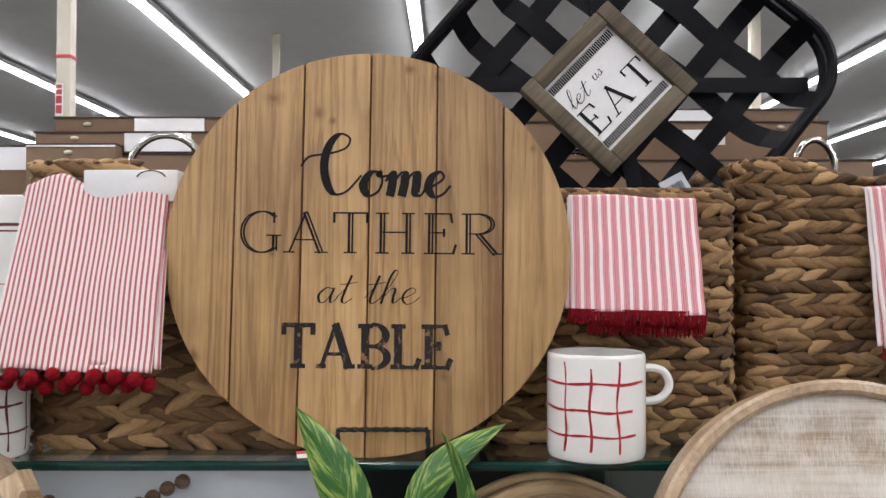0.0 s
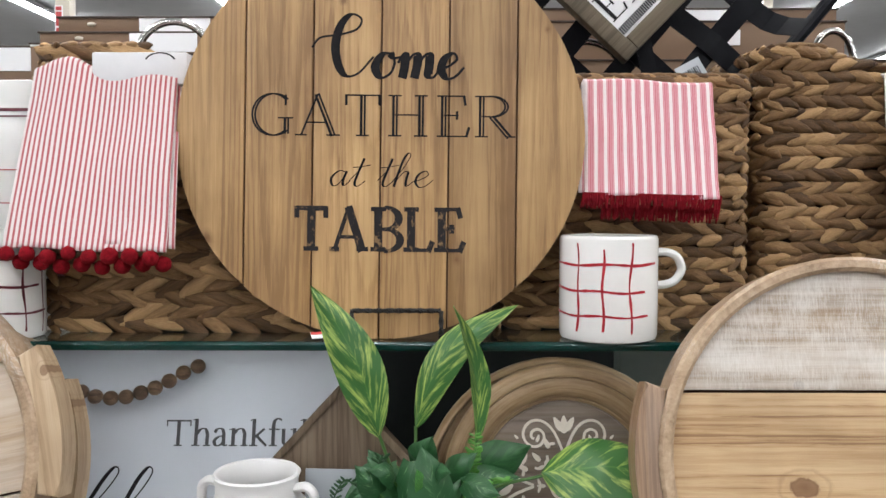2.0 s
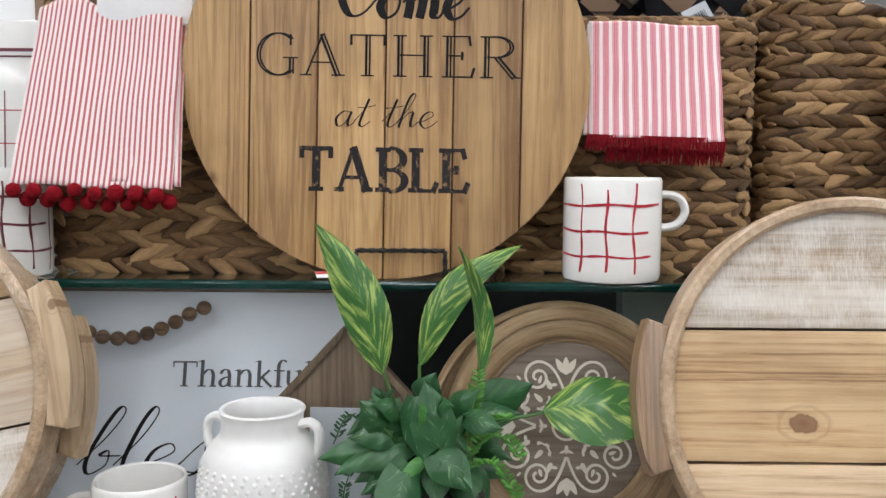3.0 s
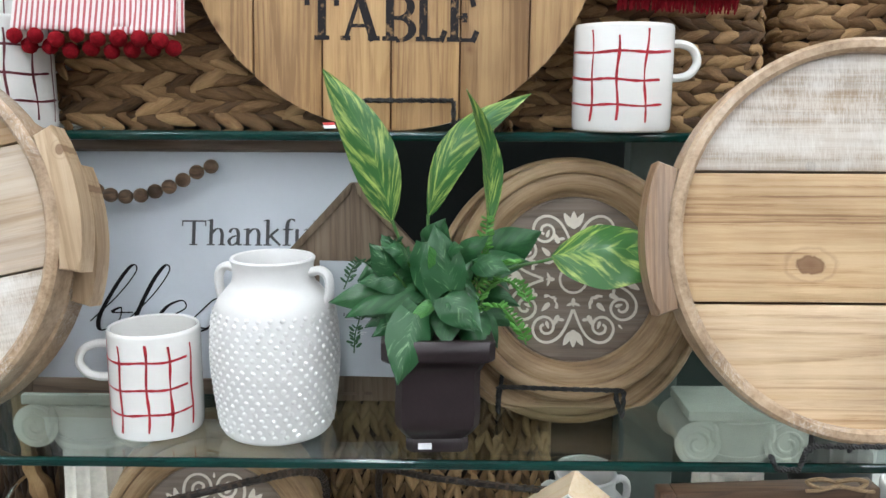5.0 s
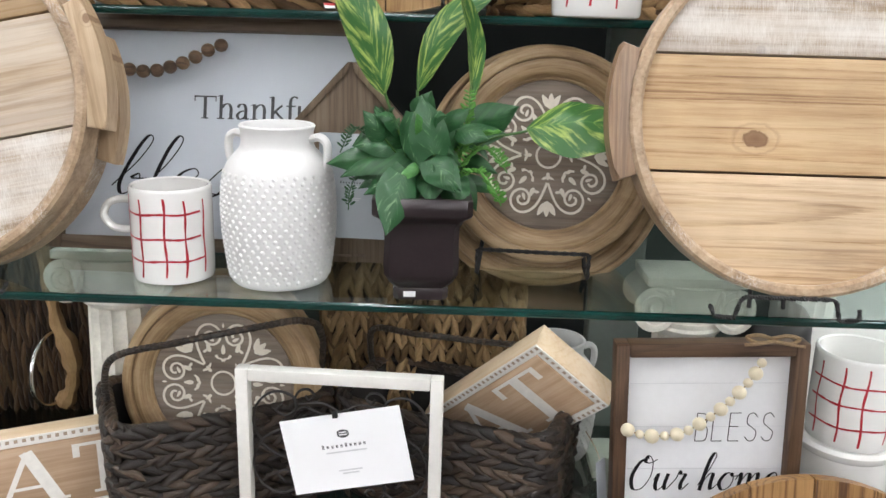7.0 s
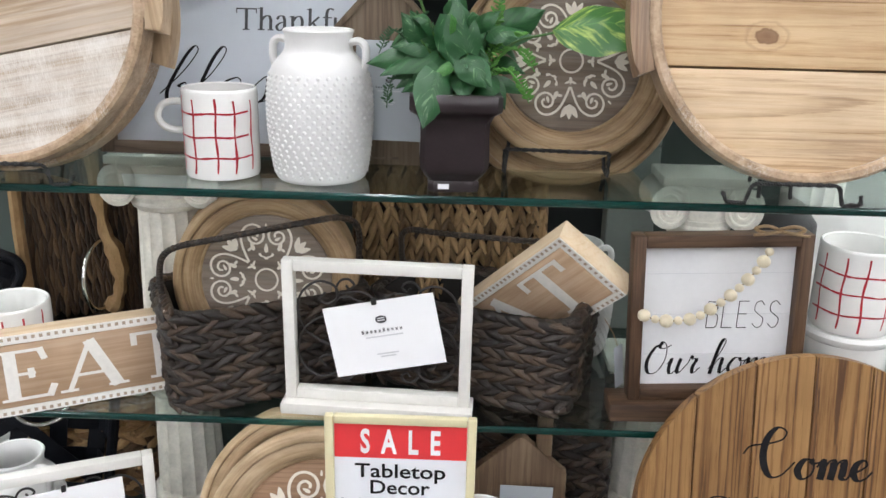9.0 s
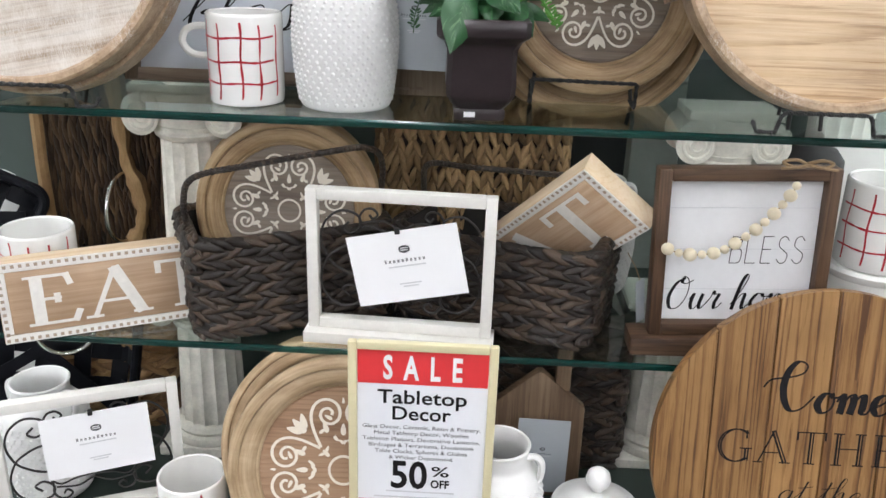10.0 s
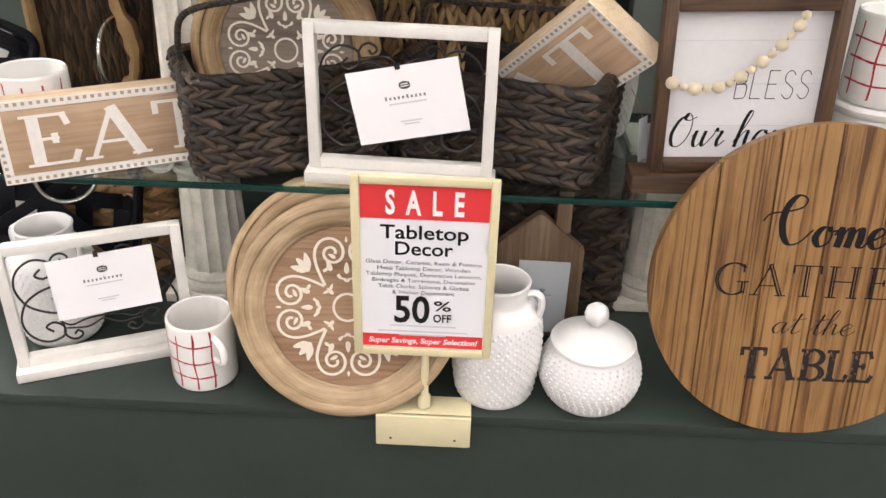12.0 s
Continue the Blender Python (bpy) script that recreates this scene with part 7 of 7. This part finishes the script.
for i, ch in enumerate("BLESS"):
    bm = bmesh.new()
    x, z, h, w = -0.011 + i * 0.0195, 0.121, 0.036, 0.0135
    T = 0.0011
    rows = {"B": [[(0, 0), (0, 1)], [(0, 1), (0.8, 0.95), (0.9, 0.75), (0.7, 0.55), (0, 0.52)], [(0, 0.52), (0.9, 0.5), (1.0, 0.2), (0.8, 0.02), (0, 0)]],
            "L": [[(0, 1), (0, 0)], [(0, 0), (0.95, 0)]], "E": [[(0, 1), (0, 0)], [(0, 0), (0.95, 0)], [(0, 0.52), (0.8, 0.52)], [(0, 1), (0.95, 1)]],
            "S": [[(0.95, 0.85), (0.6, 1.0), (0.15, 0.92), (0.1, 0.65), (0.5, 0.5), (0.95, 0.33), (0.85, 0.06), (0.4, 0.0), (0.0, 0.15)]]}[ch]
    for pts in rows:
        stroke(bm, [(x + a * w + 0.006 * b * 0.3, z + b * h) for a, b in pts], T, T, y, 6)
    part("letter", bm, INK, bl, "", False)
bm = bmesh.new()
hand(bm, "Our home", -0.090, 0.056, 0.0235, 0.20, 0.055, y, 0.20, 1.0)
part("script_line", bm, INK, bl, "black script reading Our home", smooth=False)
garland(Matrix(), [(0.214, 0.765, 1.073), (0.230, 0.762, 1.069), (0.249, 0.762, 1.068), (0.276, 0.762, 1.073), (0.299, 0.762, 1.089), (0.318, 0.762, 1.106), (0.337, 0.764, 1.127), (0.353, 0.766, 1.150), (0.360, 0.770, 1.163)], 0.0082, BEADCREAM, "string of cream wooden beads draped on a plaque", 0.0055)
tw = thing("twine_bow", at(0.372, 0.785, 1.184), "jute twine bow tied over a plaque's frame", "bow")
bm = bmesh.new()
for s in (-1, 1):
    tube(bm, smoothline([(0, 0, 0), (s * 0.016, -0.006, 0.006), (s * 0.030, -0.004, 0.002), (s * 0.018, -0.010, -0.002), (0, -0.008, 0)], 6), 0.0022, 6)
    tube(bm, smoothline([(0, -0.008, 0), (s * 0.020, -0.014, -0.002), (s * 0.034, -0.012, -0.004)], 6), 0.0018, 6)
part("bow_knot", bm, TWINE, tw)
cn = thing("canister", at(0.506, 0.848, ZC + 0.001), "white ceramic canister under a mug", "canister")
part("body", lathe([(0, 0), (0.054, 0), (0.057, 0.004), (0.057, 0.096), (0.060, 0.099), (0.061, 0.106), (0.058, 0.111), (0, 0.111)], 56), CERAMIC, cn)
mug(at(0.505, 0.842, ZC + 0.1125), "white mug with red grid lines on a canister", R=0.051, H=0.116, handle=-20, seed=18, face=-100)
bp = thing("white_platter", at(0.628, 1.03, ZC + 0.001), "large white ceramic platter standing behind a mug", "platter")
bm = bmesh.new()
prism(bm, [(-0.16, 0.0), (0.16, 0.0), (0.16, 0.26), (-0.13, 0.275), (-0.15, 0.26)], 0, 0.014, 0.004)
part("platter_body", bm, CERAMIC, bp)
bv = thing("black_urn", at(0.421, 0.905, ZC + 0.001), "black iron lidded urn behind a plaque", "urn")
part("stand", lathe([(0, 0), (0.022, 0), (0.022, 0.006), (0.012, 0.012), (0.009, 0.06), (0.013, 0.10), (0.020, 0.14), (0.038, 0.185), (0.046, 0.212), (0.045, 0.236), (0.034, 0.250), (0.014, 0.260), (0.007, 0.266), (0, 0.269)], 28), BLACKMETAL, bv)

ht = thing("hang_tag", at(0.196, 0.800, ZC + 0.060, 0, -10, 40), "narrow pale paper tag hanging at a basket corner", "tag")
part("tag_sheet", boxbm((0, 0, 0), (0.016, 0.0008, 0.062)), CARDGREY, ht)
part("string", tube(bmesh.new(), smoothline([(0, 0, 0.029), (-0.004, 0.004, 0.05), (-0.010, 0.012, 0.072)], 5), 0.0006, 5), TWINE, ht)

# ---- base ledge ----
round_sign(at(0.414, 0.674, 0.8435, 10.5, -0.5, 0), SIGNWOOD2, "round streaked brown plank sign with black lettering", dx=0.001, dz=-0.017, cx=-0.0215, ox=0.002, cz=0.008)
easel(at(0.412, 0.662, ZD + 0.0005), 0.16, 0.020, 0.10, 0.15, "black wire plate stand behind a round sign")
scroll_frame(at(-0.540, 0.730, ZD + 0.0005, 0, 0, 23), "white wooden photo stand with dark wire scrolls")
price_card(at(-0.521, 0.717, 0.777, 4, -2, 23), 0.136, 0.090, "white printed card clipped in a photo stand")
mug(at(-0.393, 0.706, ZD + 0.0005), "white mug with red painted grid lines on the base", R=0.0455, H=0.104, handle=-50, seed=21, face=-118)
medallion_tray(at(-0.183, 0.668, 0.782, 18), "large round wooden tray with a cream scroll medallion", 0.150, DISHWARM, 0.03, True, 0.028, -2, RINGPALE)
medallion_tray(at(-0.199, 0.704, 0.791, 18), "large round wooden tray behind another tray", 0.152, RINGPALE, 0.03, False, 0.020, 0, RINGPALE)
hobnail_vase(at(0.018, 0.703, ZD + 0.0005), "white hobnail ceramic vase with two small handles", 0.061, 0.181, BISQUE, -15)
jr = thing("lidded_jar", at(0.149, 0.699, ZD + 0.0005), "squat white hobnail jar with a knobbed lid", "jar")
pr = [(0.050, 0.0), (0.055, 0.004), (0.066, 0.025), (0.070, 0.045), (0.066, 0.065), (0.058, 0.080), (0.053, 0.086)]
fine = [(p.x, p.z) for p in smoothline([(r, 0, z) for r, z in pr], 4)]
part("body", lathe([(0, 0)] + fine + [(0.050, 0.087), (0.049, 0.07), (0, 0.06)], 56), BISQUE, jr)
part("dotted_relief", hobnails(bmesh.new(), lambda z: interp(fine, z), 0.012, 0.080, 0.0056, 0.0104, 0.0031), BISQUE, jr, "raised dots")
part("lid", lathe([(0, 0.116), (0.014, 0.115), (0.028, 0.111), (0.040, 0.1045), (0.048, 0.098), (0.0535, 0.0945), (0.0575, 0.0935), (0.0585, 0.0915), (0.0575, 0.0895), (0.050, 0.0885), (0, 0.0885)], 56), BISQUE, jr, "domed white lid")
part("knob", lathe([(0, 0.116), (0.007, 0.117), (0.008, 0.121), (0.014, 0.126), (0.0165, 0.134), (0.0145, 0.143), (0.008, 0.149), (0, 0.1505)], 32), BISQUE, jr)

hb = thing("gable_board", at(0.078, 0.835, ZD + 0.0005, 3), "tan wooden house-shaped board", "serving board")
bm = bmesh.new()
prism(bm, [(-0.068, 0.0), (0.068, 0.0), (0.068, 0.150), (0.004, 0.205), (-0.004, 0.205), (-0.068, 0.150)], 0.0, 0.018, 0.0015)
part("board", bm, HOUSEWOOD, hb)
part("chimney_grip", boxbm((0.034, 0.012, 0.205), (0.022, 0.016, 0.06), 0.002), HOUSEWOOD, hb)
price_card(at(0.086, 0.815, ZD + 0.085, 4, 1), 0.075, 0.118, "pale printed card standing before a wooden board", False, CARDGREY)
basket("dark_rattan_basket", at(0.12, 1.00, ZD + 0.0005), 0.20, 0.18, 0.255, WICKERDARK, SHADELINERDARK, "dark brown woven basket at the back of the base", "", single=WICKERDARK_S, seed=10)
basket("wicker_basket", at(-0.615, 1.06, ZD + 0.0005), 0.20, 0.18, 0.265, WICKER, SHADELINER, "tan braided basket at the back of the base", "wicker baskets", single=WICKER_S, row=0.016, step=0.03, ln=0.03, fat=0.011, seed=11)
tb = tobacco_basket(at(-0.70, 0.93, 0.795, 10, 8, 12), "black lattice basket on the base", 0.29, 5)
ring_handle(tb, (0.04, -0.03, 0.05), 0.045, 0.004, 0, 20)
plate(at(-0.735, 1.00, ZD + 0.106, 14), 0.104, "white ceramic plate leaning behind a lattice basket")
hobnail_vase(at(-0.638, 0.800, ZD + 0.0005), "white hobnail ceramic vase behind a photo stand", 0.062, 0.180, BISQUE, -15)

# sale sign
sg = thing("sale_sign", at(-0.081, 0.643, ZD + 0.0005), "sale sign in a cream plastic frame on a clamp stand", "sign")
SW, SH, SZ = 0.1765, 0.254, 0.0965
part("clamp_top", boxbm((0.004, 0.004, 0.004), (0.128, 0.044, 0.008), 0.002), CREAMPLASTIC, sg)
cl = part("clamp_front", boxbm((0.004, -0.0165, -0.0175), (0.128, 0.009, 0.051), 0.002), CREAMPLASTIC, sg)
for x in (-0.040, 0.047):
    part("screw_hole", boxbm((x, -0.021, -0.030), (0.003, 0.002, 0.003), 0.0005), BLACKMETAL, cl)
part("post", tube(bmesh.new(), [(0.004, 0, 0.012), (0.004, 0, SZ + 0.01)], 0.0052, 12), CREAMPLASTIC, sg)
part("collar", lathe([(0, 0.012), (0.0085, 0.012), (0.0085, 0.028), (0.006, 0.032), (0, 0.032)], 20), CREAMPLASTIC, sg, m=Matrix.Translation((0.004, 0, 0)))
frame_bars(sg, SW, SH, 0.0105, 0.010, CREAMPLASTIC, CREAMPLASTIC, 0.002, SZ)
part("sheet", boxbm((0, 0.0015, SZ + SH / 2), (SW - 0.020, 0.002, SH - 0.020)), PAPER, sg)
IW = SW - 0.022
top = SZ + SH - 0.0115
part("red_banner", boxbm((0, 0.0003, top - 0.0225), (IW, 0.0008, 0.045)), REDPRINT, sg)
part("red_banner", boxbm((0, 0.0003, SZ + 0.0115 + 0.0095), (IW, 0.0008, 0.019)), REDPRINT, sg)


def line(word, z, size, wide, bold, material, fit=None, x=0.0, shear=0.0):
    bm = printed(word, size, wide, bold)
    if fit:
        xs = [v.co.x for v in bm.verts]
        k = fit * 0.955 / (max(xs) - min(xs))
        bmesh.ops.scale(bm, vec=(k, 1, 1), verts=bm.verts)
        xs = [v.co.x for v in bm.verts]
        bmesh.ops.translate(bm, vec=(-(max(xs) + min(xs)) / 2, 0, 0), verts=bm.verts)
    if shear:
        for v in bm.verts:
            v.co.x += shear * v.co.z
    bmesh.ops.translate(bm, vec=(x, -0.0005, z), verts=bm.verts)
    part("printed_line", bm, material, sg, "", False)


line("S  A  L  E", top - 0.0375, 0.0435, 0.8, 0.0014, CARD, 0.098)
line("Tabletop", top - 0.071, 0.0265, 1.2, 0.0004, INK, 0.112)
line("Decor", top - 0.0935, 0.0265, 1.2, 0.0004, INK, 0.074)
for i, (s, f) in enumerate((("Glass Decor, Ceramic, Resin & Pottery,", 0.150), ("Metal Tabletop Decor, Wooden", 0.120), ("Tabletop Plaques, Decorative Lanterns,", 0.150), ("Birdcages & Terrariums, Decorative", 0.134), ("Table Clocks, Spheres & Globes", 0.118), ("& Wicker Department", 0.082))):
    line(s, top - 0.1065 - 0.0087 * i, 0.0076, 1.0, 0.0, GREYINK, f)
line("50", top - 0.1920, 0.056, 0.8, 0.0012, INK, 0.047, -0.014)
line("%", top - 0.1735, 0.021, 1.0, 0.0002, INK, 0.023, 0.0245)
line("OFF", top - 0.1905, 0.0165, 1.0, 0.0004, INK, 0.024, 0.0245)
for z, f in ((0.199, 0.085), (0.2075, 0.115), (0.213, 0.06)):
    bm = bmesh.new()
    quad(bm, [(-f / 2, top - z), (f / 2, top - z), (f / 2, top - z + 0.0022), (-f / 2, top - z + 0.0022)], -0.0004)
    part("print_bar", bm, PALEINK, sg, "", False)
line("Super Savings, Super Selection!", SZ + 0.0115 + 0.006, 0.0115, 1.0, 0.0003, CARD, 0.146, 0.0, 0.18)
